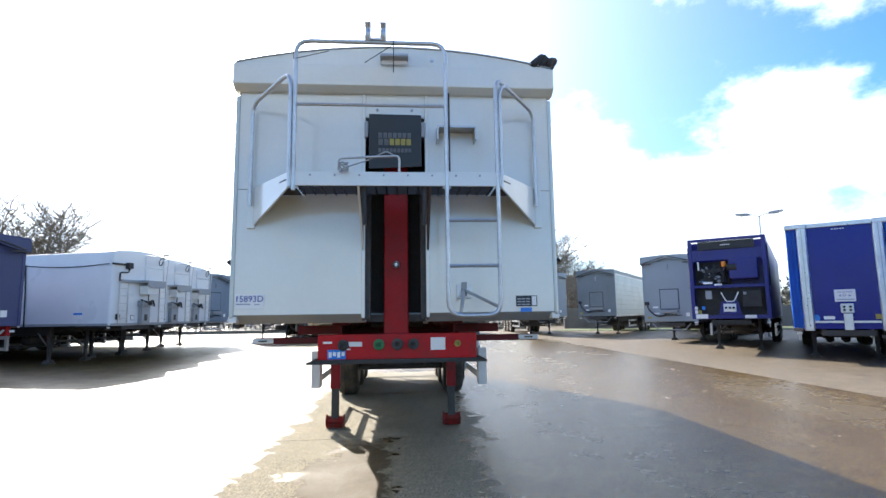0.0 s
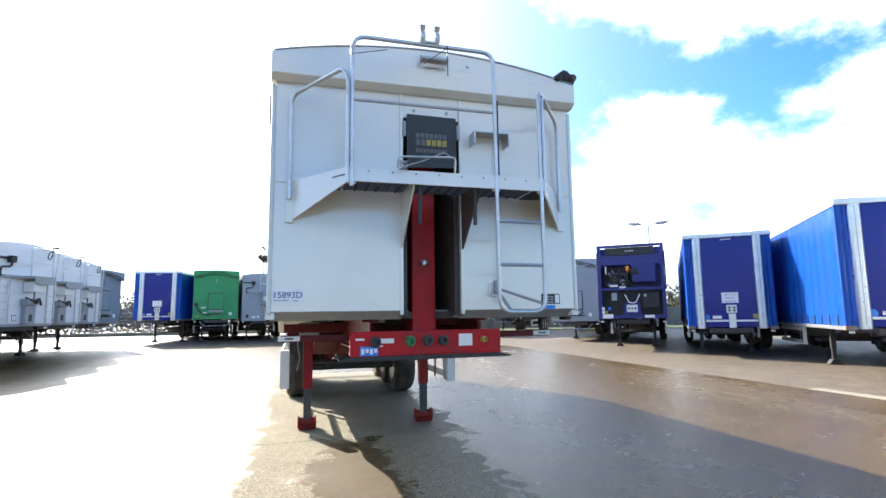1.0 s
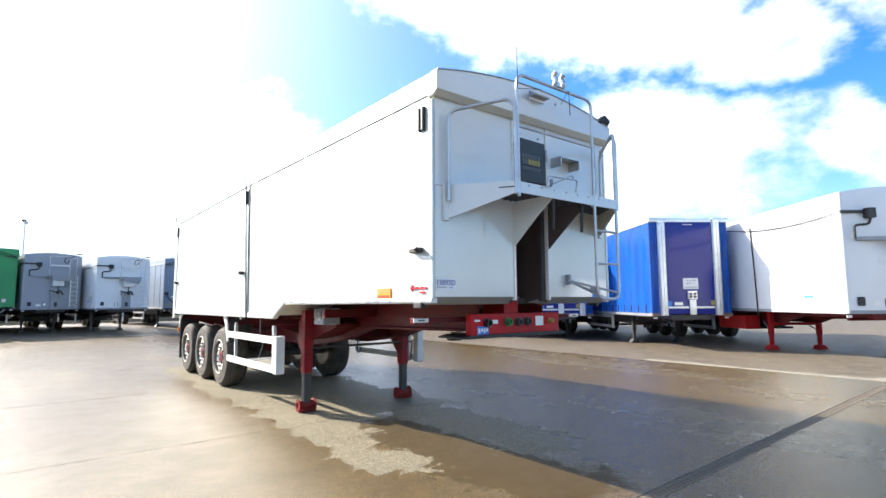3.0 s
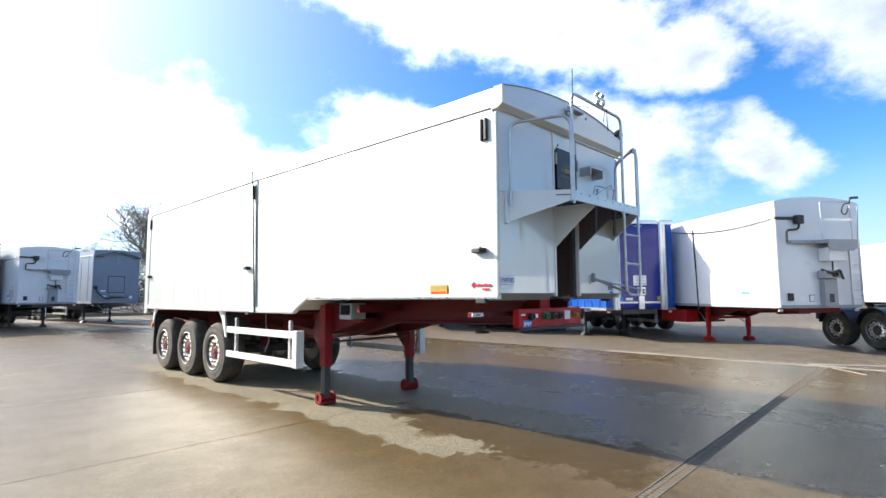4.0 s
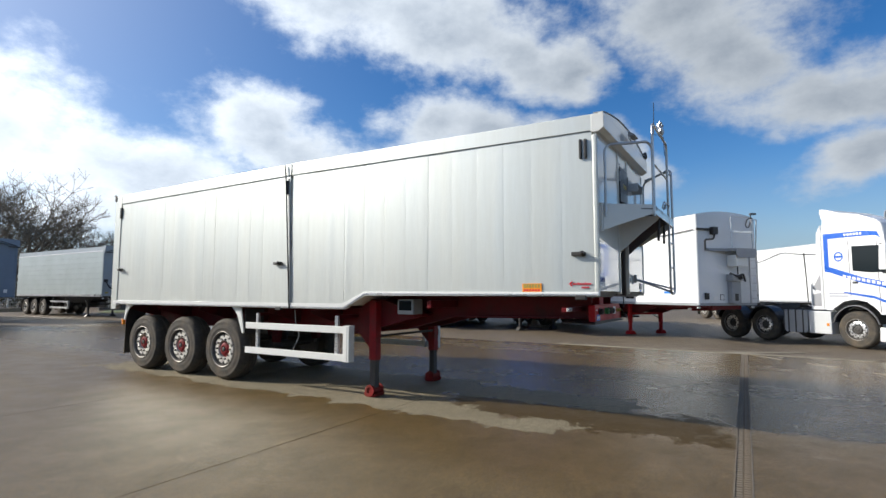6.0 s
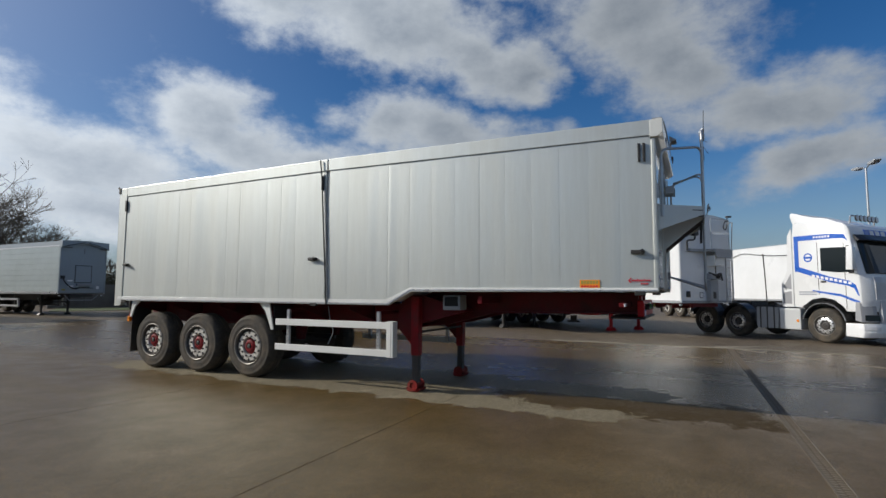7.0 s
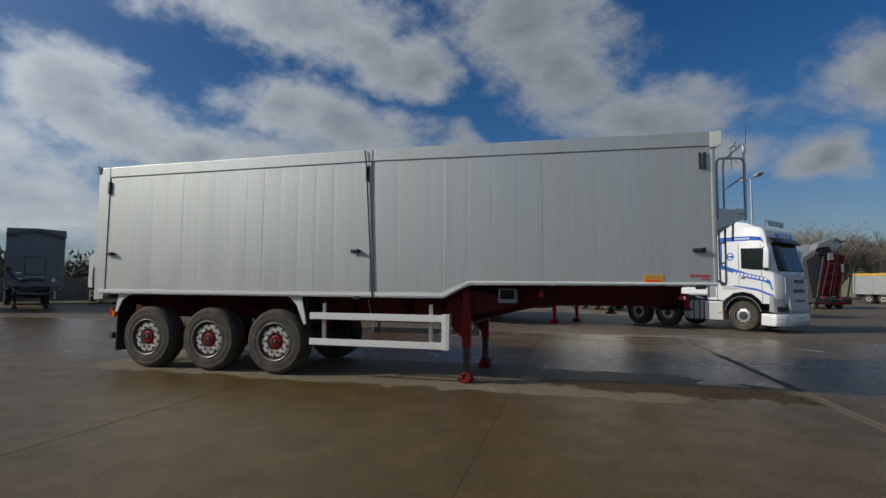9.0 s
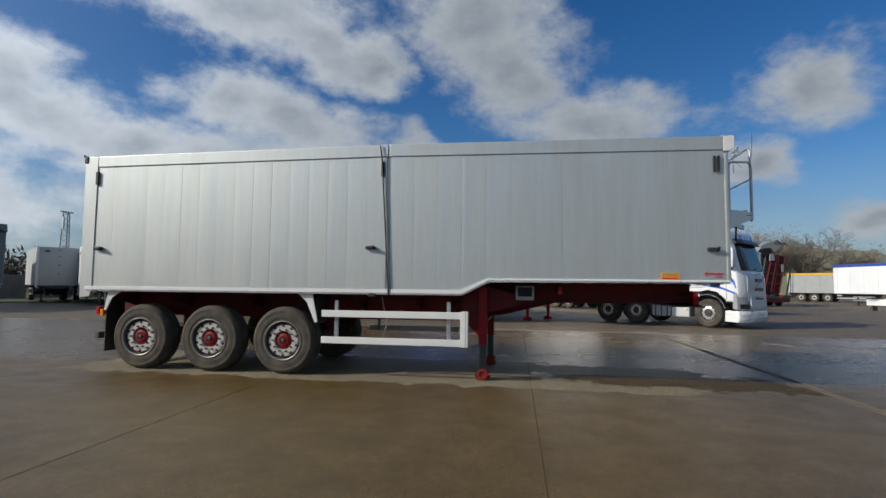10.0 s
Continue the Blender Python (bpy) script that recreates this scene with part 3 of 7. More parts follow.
def side_panels(s):
    edges = [0.045 + i * (SEAM - 0.03 - 0.045) / 13 for i in range(14)]
    edges2 = [SEAM + 0.03 + i * (REAR - 0.13 - SEAM - 0.03) / 16 for i in range(17)]
    rnd = random.Random(5)
    for E in (edges, edges2):
        for a, b in zip(E, E[1:]):
            part("panel", plank(s, a + 0.0004, b - 0.0004, rnd.uniform(0.0006, 0.0016), rnd.uniform(-0.0010, 0.0010), rnd.uniform(-0.0006, 0.0006)), M_PANEL, TIP, smooth=True)
    # bottom rail that follows the step in the floor
    zo = [(0.0, 1.468), (3.27, 1.468), (3.655, 1.262), (REAR, 1.258), (REAR, 1.338), (3.69, 1.338), (3.29, 1.514), (0.0, 1.514)]
    part("bottom_rail", prism(B(), zo, "x", s * (HW - 0.05), s * (HW + 0.012), 0.006), M_WHITE, TIP, "white pressed bottom rail")
    bm = B()
    prism(bm, [(0.0, 1.478), (3.272, 1.478), (3.66, 1.276), (REAR, 1.272), (REAR, 1.286), (3.665, 1.29), (3.278, 1.492), (0.0, 1.492)], "x", s * (HW), s * (HW + 0.018))
    part("rail_lip", bm, M_ALU, TIP)
    # top rail with the sheet edge
    bm = prism(B(), [(-0.03, 3.315), (SEAM - 0.012, 3.362), (SEAM - 0.012, 3.548), (-0.03, 3.505)], "x", s * (HW - 0.06), s * (HW + 0.010), 0.006)
    prism(bm, [(SEAM + 0.012, 3.362), (REAR - 0.14, 3.333), (REAR - 0.14, 3.508), (SEAM + 0.012, 3.545)], "x", s * (HW - 0.06), s * (HW + 0.010), 0.006)
    part("top_rail", bm, M_PANEL, TIP, "deep white top rail")
    # grey strip standing in for the shadow line below the rail
    bm = prism(B(), [(0.02, 3.309), (SEAM, 3.356), (REAR - 0.15, 3.326), (REAR - 0.15, 3.332), (SEAM, 3.362), (0.02, 3.315)], "x", s * (HW - 0.02), s * (HW + 0.002))
    part("sheet_cord", bm, M_GREY, TIP, "thin dark strip for the shadow line under the top rail")
    # rear and front corner posts
    part("rear_post", prism(B(), [(REAR - 0.13, 1.30), (REAR - 0.10, 1.17), (REAR + 0.09, 1.15), (REAR + 0.11, 3.505), (REAR - 0.13, 3.505)], "x", s * (HW - 0.09), s * (HW + 0.008), 0.006), M_PANEL, TIP)
    part("front_post", box(B(), s * (HW - 0.028), s * (HW + 0.008), -0.012, 0.045, 1.50, 3.27, 0.022), M_PANEL, TIP)
    cb = part("corner_bracket", box(B(), s * (HW - 0.03), s * (HW + 0.02), REAR + 0.06, REAR + 0.125, 3.40, 3.515, 0.01), M_BLACK, TIP, "small black corner bracket")
    part("bracket_pin", rod(B(), (s * HW, REAR + 0.10, 3.50), (s * HW, REAR + 0.15, 3.53), 0.02, 8), M_DARK, cb)
    # sheet strap over the middle seam
    bm = tube(B(), [(s * (HW + 0.036), SEAM + 0.13, 3.53), (s * (HW + 0.036), SEAM + 0.10, 3.31), (s * (HW + 0.02), SEAM - 0.03, 1.25)], 0.011, 6)
    part("strap", bm, M_BLACK, TIP, "black strap down the middle seam")
    part("seam_cover", prism(B(), [(SEAM - 0.055, 1.35), (SEAM - 0.03, 1.35), (SEAM + 0.09, 3.31), (SEAM + 0.065, 3.31)], "x", s * (HW - 0.01), s * (HW + 0.006)), M_GREY, TIP)
    for y, zv in ((0.145, 3.01), (SEAM + 0.09, 3.06), (9.835, 3.03)):
        bm = B()
        for dy in ((-0.028, 0.028) if y < 1 else (0.0,)):
            box(bm, s * (HW - 0.02), s * (HW + 0.028), y + dy - (0.014 if y < 1 else 0.024), y + dy + (0.014 if y < 1 else 0.024), zv, zv + 0.22, 0.006)
        part("vent_slot", bm, M_BLACK, TIP, "narrow black vertical slot fitting")
    for y, z in ((0.215, 1.94), (5.06, 1.97), (9.74, 1.965)):
        la = part("latch", box(B(), s * (HW - 0.01), s * (HW + 0.05), y - 0.075, y + 0.075, z - 0.028, z + 0.02, 0.012), M_BLACK, TIP, "black sheet-tie latch")
        part("latch_hook", rod(B(), (s * (HW + 0.03), y - 0.055, z - 0.025), (s * (HW + 0.075), y - 0.055, z + 0.015), 0.02, 8), M_PLASTIC, la)
    for y, z in ((0.2, 1.455), (5.03, 1.255), (9.77, 1.255)):
        part("lower_latch", box(B(), s * (HW - 0.04), s * (HW + 0.02), y - 0.06, y + 0.06, z - 0.03, z + 0.025, 0.01), M_BLACK, TIP)


both(side_panels)
# arched sheet over the top
ARCH = [(x, 3.505 + 0.15 * (1 - (x / 1.268) ** 2)) for x in [1.268 - 0.1268 * i for i in range(21)]]
bm = prism(B(), ARCH + [(-1.268, 3.46), (1.268, 3.46)], "y", -0.02, REAR + 0.02)
part("roof_sheet", bm, M_TARP, TIP, "pale roll-over load sheet")
# front header: gable plate and deep hood
bm = prism(B(), [(x, z + 0.012) for x, z in ARCH] + [(-1.268, 3.48), (1.268, 3.48)], "y", -0.075, -0.02, 0.006)
part("gable", bm, M_FRONT, TIP)
bm = prism(B(), [(-0.095, 3.505), (0.05, 3.505), (0.05, 3.295), (-0.035, 3.295), (-0.095, 3.335)], "x", -1.284, 1.284, 0.008)
part("header", bm, M_FRONT, TIP, "folded hood over the bulkhead")
bm = prism(B(), [(x, z + 0.018) for x, z in ARCH] + [(x, z + 0.008) for x, z in reversed(ARCH)], "y", -0.085, 0.02)
part("sheet_edge", bm, M_GREY, TIP, "grey bound edge of the sheet")
bm = tube(B(), [(1.26, 0.05, 3.56), (1.3, 0.6, 3.57), (1.3, 1.6, 3.575), (1.3, REAR - 0.2, 3.58)], 0.05, 10)
part("rolled_sheet", bm, M_TARP, TIP)
knot = []
for i in range(9):
    run = [(1.10 + 0.02 * i, -0.06 - 0.01 * (i % 3), 3.55), (1.17 + 0.012 * i, -0.09, 3.60 + 0.02 * math.sin(i * 0.7)), (1.27 + 0.006 * i, -0.05, 3.52 + 0.01 * i)]
    knot += run if i % 2 == 0 else run[::-1]
bm = tube(B(), knot, 0.024, 6, 0.02)
part("rolled_sheet", bm, M_BLACK, TIP, "black bunched sheet corner", smooth=True)

# bulkhead plates around the ram well
SL, SR = -0.255, 0.225
for nm, x0, x1, z0, z1 in (("bulkhead_plate", -1.246, SL, 1.52, 2.50), ("bulkhead_plate", SR, 1.246, 1.52, 2.50), ("bulkhead_plate", -1.246, SL, 2.503, 3.30),
                           ("bulkhead_plate", SR, 1.246, 2.503, 3.30), ("bulkhead_plate", SL + 0.002, SR - 0.002, 3.10, 3.30)):
    part(nm, box(B(), x0, x1, 0.0, 0.035, z0, z1, 0.004), M_FRONT, TIP)
for x0, x1 in ((-1.256, SL), (SR, 1.256)):
    part("lower_lip", prism(B(), [(-0.004, 1.525), (0.03, 1.525), (0.30, 1.47), (0.10, 1.455)], "x", x0, x1, 0.003), M_GREY, TIP, "grey sloping lower lip")
for x in (SL - 0.012, SR + 0.012):
    part("well_edge", box(B(), x - 0.014, x + 0.014, -0.014, 0.03, 1.49, 3.30, 0.008), M_FRONT, TIP)
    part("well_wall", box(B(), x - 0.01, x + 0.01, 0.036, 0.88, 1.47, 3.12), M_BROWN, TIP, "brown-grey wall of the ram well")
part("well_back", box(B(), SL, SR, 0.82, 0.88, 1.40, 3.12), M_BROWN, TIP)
part("ram_cover", box(B(), -0.118, 0.088, 0.30, 0.62, 1.30, 2.80, 0.012), M_REDB, TIP, "bright red tipping ram casing")
part("ram_boss", lathe(B(), [(0.03, 0.0), (0.03, 0.035), (0.018, 0.045), (0.012, 0.03)], 16, Matrix.Translation((-0.015, 0.30, 1.93)) @ Matrix.Rotation(radians(90), 4, "X")), M_ALU, TIP, "round aluminium boss", True)
for x in (SL + 0.02, SR - 0.02):
    part("well_guide", box(B(), x - 0.022, x + 0.022, 0.04, 0.10, 1.48, 2.47, 0.004), M_DARK, TIP)

M_FADED = paint("faded_print", (0.10, 0.105, 0.11), 0.5, grain=0.25, bump=0)
# inspection flap with its lettering bands
flap = part("flap", prism(B(), [(-0.225, 2.67), (0.195, 2.69), (0.195, 3.12), (-0.225, 3.125)], "y", -0.026, -0.014, 0.003), M_PLASTIC, TIP, "black rubber flap with faded yellow lettering")
for z0, z1, x0, x1, n, m in ((2.865, 2.918, -0.15, 0.12, 6, M_YELLOW), (2.925, 2.968, -0.15, 0.12, 7, M_FADED), (2.805, 2.838, -0.15, 0.12, 9, M_FADED)):
    for i in range(n):
        a = x0 + (x1 - x0) * i / n
        part("print_bar", box(B(), a, a + (x1 - x0) / n * 0.8, -0.0285, -0.0262, z0, z1), M_FADED if i < 2 else m, flap)
for x in (-0.245, 0.21):
    part("flap_bracket", box(B(), x - 0.014, x + 0.014, -0.035, 0.0, 2.93, 3.06, 0.005), M_GREY, TIP)
for x in (-0.16, 0.12):
    part("flap_bolt", rod(B(), (x, -0.012, 3.165), (x, 0.0, 3.165), 0.012, 8), M_GREY, TIP)
# small folded bracket, badge light and marks
bm = prism(B(), [(0.315, 2.885), (0.315, 2.985), (0.325, 2.995), (0.62, 2.995), (0.63, 2.985), (0.63, 2.885), (0.618, 2.885), (0.618, 2.983), (0.327, 2.983), (0.327, 2.885)], "y", -0.14, 0.0, 0.003)
part("bracket", bm, M_GALV, TIP, "weathered channel bracket")
hood = part("lamp_hood", prism(B(), [(-0.115, 3.53), (-0.115, 3.60), (-0.20, 3.545), (-0.20, 3.53)], "x", -0.13, 0.09, 0.004), M_GREY, TIP)
part("lamp_front", box(B(), -0.12, 0.08, -0.13, -0.112, 3.50, 3.535), M_LENSW, hood)
part("eye_bolt", rod(B(), (0.28, -0.135, 3.545), (0.28, -0.115, 3.545), 0.016, 8), M_ALU, TIP)

# platform: grating, toe plate, slanting wing plates, gussets
ZP = 2.485
bm = B()
for i in range(19):
    x = -0.72 + i * 0.08
    box(bm, x - 0.004, x + 0.004, -0.48, -0.005, ZP - 0.03, ZP)
for i in range(7):
    y = -0.46 + i * 0.072
    box(bm, -0.74, 0.74, y - 0.003, y + 0.003, ZP - 0.024, ZP - 0.004)
part("platform_grating", bm, M_DARK, TIP, "dark open steel grating")
part("toe_plate", box(B(), -0.745, 0.745, -0.51, -0.495, 2.410, 2.510, 0.004), M_FRONT, TIP)
for i in range(8):
    part("toe_plate_bolt", rod(B(), (-0.6 + 0.17 * i, -0.515, 2.485), (-0.6 + 0.17 * i, -0.508, 2.485), 0.008, 6), M_GREY, TIP)
for s in (-1, 1):
    bm = B()
    t = 0.012
    a = [(s * 1.13, -0.004, 2.200), (s * 1.13, -0.004, 2.510), (s * 0.745, -0.50, 2.510), (s * 0.745, -0.50, 2.410)]
    lo = [bm.verts.new(p) for p in a]
    hi = [bm.verts.new((p[0] - s * t, p[1] + 0.004, p[2])) for p in a]
    bm.faces.new(lo), bm.faces.new(hi)
    for i in range(4):
        bm.faces.new((lo[i], lo[(i + 1) % 4], hi[(i + 1) % 4], hi[i]))
    part("wing_plate", bm, M_FRONT, TIP, "slanting plate of the platform")
    part("wing_foot", box(B(), s * 1.16, s * 1.10, -0.03, 0.0, 2.190, 2.515, 0.004), M_FRONT, TIP)
    # floor of the wing
    part("wing_floor", prism(B(), [(s * 1.11, -0.01), (s * 0.75, -0.50), (s * 0.75, -0.01)], "z", ZP - 0.03, ZP - 0.02), M_DARK, TIP)
for x, m in ((SL - 0.014, M_FRONT), (SR + 0.014, M_BROWN)):
    part("gusset", prism(B(), [(-0.002, 2.455), (-0.50, 2.445), (-0.47, 2.395), (-0.30, 2.265), (-0.002, 2.005)], "x", x - 0.008, x + 0.008, 0.003), m, TIP)
for x in (SL + 0.03, SR - 0.03):
    part("drop_pin", tube(B(), [(x - 0.03, -0.47, 2.40), (x, -0.47, 2.41), (x, -0.46, 2.14)], 0.015, 8, 0.02), M_BLACK, TIP, "hanging black steel pin")

# handrails and ladder in galvanised tube
RT = 0.0155
XL, XM, XR, YF = -0.715, 0.355, 0.72, -0.502
part("rail_hoop", tube(B(), [(XL, YF, 2.38), (XL, YF, 3.475), (XM, YF, 3.475), (XM, YF, 1.50), (XR, YF, 1.50), (XR, YF, 3.23), (1.11, -0.06, 3.14), (1.11, -0.06, 2.36)], RT, 10, 0.10), M_GALV, TIP, "galvanised hoop that runs down into the ladder", True)
part("side_rail", tube(B(), [(-1.13, -0.06, 2.36), (-1.13, -0.06, 3.17), (-0.78, -0.46, 3.24), (XL - 0.03, YF, 3.17), (XL - 0.03, YF, 2.40)], RT, 10, 0.09), M_GALV, TIP, "bent galvanised side rail", True)
part("side_rail", tube(B(), [(XR + 0.03, YF, 2.40), (XR + 0.03, YF, 3.13), (0.80, -0.43, 3.20), (1.06, -0.10, 3.17)], RT * 0.8, 10, 0.05), M_GALV, TIP, "", True)
part("mid_rail", rod(B(), (XL, YF, 3.0), (XM, YF, 3.0), 0.012, 8), M_GALV, TIP)
part("sleeve", rod(B(), (XL - 0.03, YF, 2.56), (XL - 0.03, YF, 2.95), 0.010, 8), M_DARK, TIP)
part("sleeve", rod(B(), (XM + 0.022, YF, 2.52), (XM + 0.022, YF, 3.10), 0.006, 8), M_DARK, TIP)
for z in (2.168, 1.845):
    part("rung", rod(B(), (XM, YF, z), (XR, YF, z), 0.013, 8), M_GALV, TIP)
for x in (XL, XM, XR):
    part("post_foot", box(B(), x - 0.03, x + 0.03, -0.494, -0.482, 2.395, 2.515, 0.004), M_GALV, TIP)
part("ladder_strut", tube(B(), [(0.52, -0.01, 1.70), (0.44, -0.50, 1.52)], 0.014, 8), M_GALV, TIP)
part("ladder_strut", tube(B(), [(0.52, -0.01, 1.70), (0.70, -0.50, 1.56)], 0.012, 8), M_GALV, TIP)
part("strut_plate", box(B(), 0.46, 0.58, -0.014, 0.0, 1.63, 1.74, 0.01), M_ALU, TIP)
part("latch_bracket", box(B(), 0.50, 0.54, -0.05, -0.01, 1.65, 1.76, 0.006), M_GREY, TIP)
# horn hooks, whip rods and cable on the rail
for x in (-0.205, -0.095):
    part("hook", tube(B(), [(x, YF, 3.49), (x, YF - 0.03, 3.535), (x, YF + 0.012, 3.575), (x, YF - 0.025, 3.62)], 0.024, 8, 0.03), M_GALV, TIP, "curved steel hook", True)
part("hook_bridge", box(B(), -0.215, -0.085, YF - 0.025, YF + 0.02, 3.485, 3.50, 0.004), M_GALV, TIP)
part("whip_rod", rod(B(), (XL - 0.012, YF - 0.02, 3.33), (XL - 0.022, YF - 0.03, 3.70), 0.004, 6), M_BLACK, TIP)
part("whip_rod", rod(B(), (XL, YF - 0.02, 3.33), (XL + 0.24, YF - 0.06, 3.37), 0.003, 6), M_BLACK, TIP)
part("whip_rod", rod(B(), (-0.02, YF, 3.465), (-0.22, YF - 0.08, 3.28), 0.003, 6), M_BLACK, TIP)
part("whip_rod", rod(B(), (-0.02, YF - 0.02, 3.485), (-0.02, YF - 0.03, 3.24), 0.004, 6), M_BLACK, TIP)
part("grab_handle", tube(B(), [(-0.40, -0.54, 2.510), (-0.40, -0.56, 2.590), (0.02, -0.56, 2.610), (0.02, -0.54, 2.500)], 0.008, 8, 0.03), M_GALV, TIP, "thin bent grab handle", True)
cab = [(-0.36 + 0.04 * math.sin(i * 2.1), -0.56 + 0.02 * math.cos(i * 1.7), 2.530 + 0.035 * math.sin(i * 1.3 + 0.5)) for i in range(10)] + [(-0.2, -0.55, 2.580), (-0.07, -0.57, 2.640), (-0.02, -0.55, 2.620)]
part("cable", tube(B(), cab, 0.005, 6, 0.02), M_GREY, TIP, "loose wire wound round the handle", True)

# marks on the body
st = part("stock_sticker", box(B(), -1.235, -1.02, -0.0035, 0.0, 1.575, 1.685), M_STICK, TIP, "white stock-number sticker")
words("sticker_number", "15893D", 0.066, pose(-1.128, -0.005, 1.645, 90), M_INK, st)
part("sticker_line", box(B(), -1.225, -1.12, -0.005, -0.0035, 1.602, 1.612), M_BARS, st)
part("sticker_line", box(B(), -1.09, -1.05, -0.005, -0.0035, 1.600, 1.608), M_BARS, st)
pl = part("rating_plate", box(B(), 0.935, 1.105, -0.004, 0.0, 1.565, 1.65), M_PLASTIC, TIP, "dark rating plate")
for i in range(3):
    for j in range(3):
        part("plate_line", box(B(), 0.945 + 0.036 * j, 0.973 + 0.036 * j, -0.0055, -0.004, 1.575 + 0.022 * i, 1.585 + 0.022 * i), M_BARS, pl)
part("plate_label", box(B(), 1.062, 1.098, -0.0055, -0.004, 1.572, 1.644), M_STICK, pl)
part("blue_label", box(B(), 0.97, 1.06, -0.004, 0.0, 1.522, 1.555), M_BLUEST, TIP)
o = part("orange_label", box(B(), -HW - 0.0065, -HW + 0.005, 0.655, 0.893, 1.513, 1.612), M_ORANGE, TIP, "orange maker's sticker with plain marks")
for i in range(6):
    part("label_bar", box(B(), -HW - 0.008, -HW - 0.0064, 0.674 + 0.035 * i, 0.701 + 0.035 * i, 1.522, 1.546), M_REDST, o)
    part("label_bar", box(B(), -HW - 0.008, -HW - 0.0064, 0.674 + 0.035 * i, 0.701 + 0.035 * i, 1.562, 1.604), M_YELLOW, o)
o = part("dealer_mark", prism(B(), [(0.33, 1.603), (0.305, 1.628), (0.29, 1.633), (0.31, 1.603), (0.29, 1.573), (0.305, 1.578)], "x", -HW - 0.0075, -HW + 0.005), M_REDST, TIP, "red crescent with short red marks")
for i in range(11):
    part("mark_bar", box(B(), -HW - 0.0075, -HW + 0.004, 0.275 - 0.019 * i, 0.288 - 0.019 * i, 1.594, 1.610 + (0.008 if i in (3, 7) else 0)), M_REDST, o)
for i in range(3):
    part("mark_bar", box(B(), -HW - 0.0075, -HW + 0.004, 0.11 + 0.03 * i, 0.13 + 0.03 * i, 1.556, 1.572), M_REDST, o)

M_HUBRED = paint("grimy_red_hub", (0.19, 0.005, 0.010), 0.6, grain=0.25, spec=0.25, dirt=(0.03, 0.03, 0.025), dirt_amt=0.8, dirt_scale=9)
M_REDD = paint("scuffed_red_paint", (0.22, 0.014, 0.012), 0.7, grain=0.2, spec=0.2, dirt=(0.09, 0.05, 0.035), dirt_amt=0.8, dirt_scale=8)
# grimy copy of the chassis red, darkened for shade under the body
M_REDSHADE = paint("shaded_grimy_red", (0.085, 0.006, 0.010), 0.65, grain=0.2, spec=0.2, dirt=(0.03, 0.02, 0.016), dirt_amt=0.9, dirt_scale=4)

M_LEG = paint("worn_leg_red", (0.24, 0.006, 0.011), 0.5, grain=0.15, spec=0.25, dirt=(0.07, 0.03, 0.025), dirt_amt=0.8, dirt_scale=5)
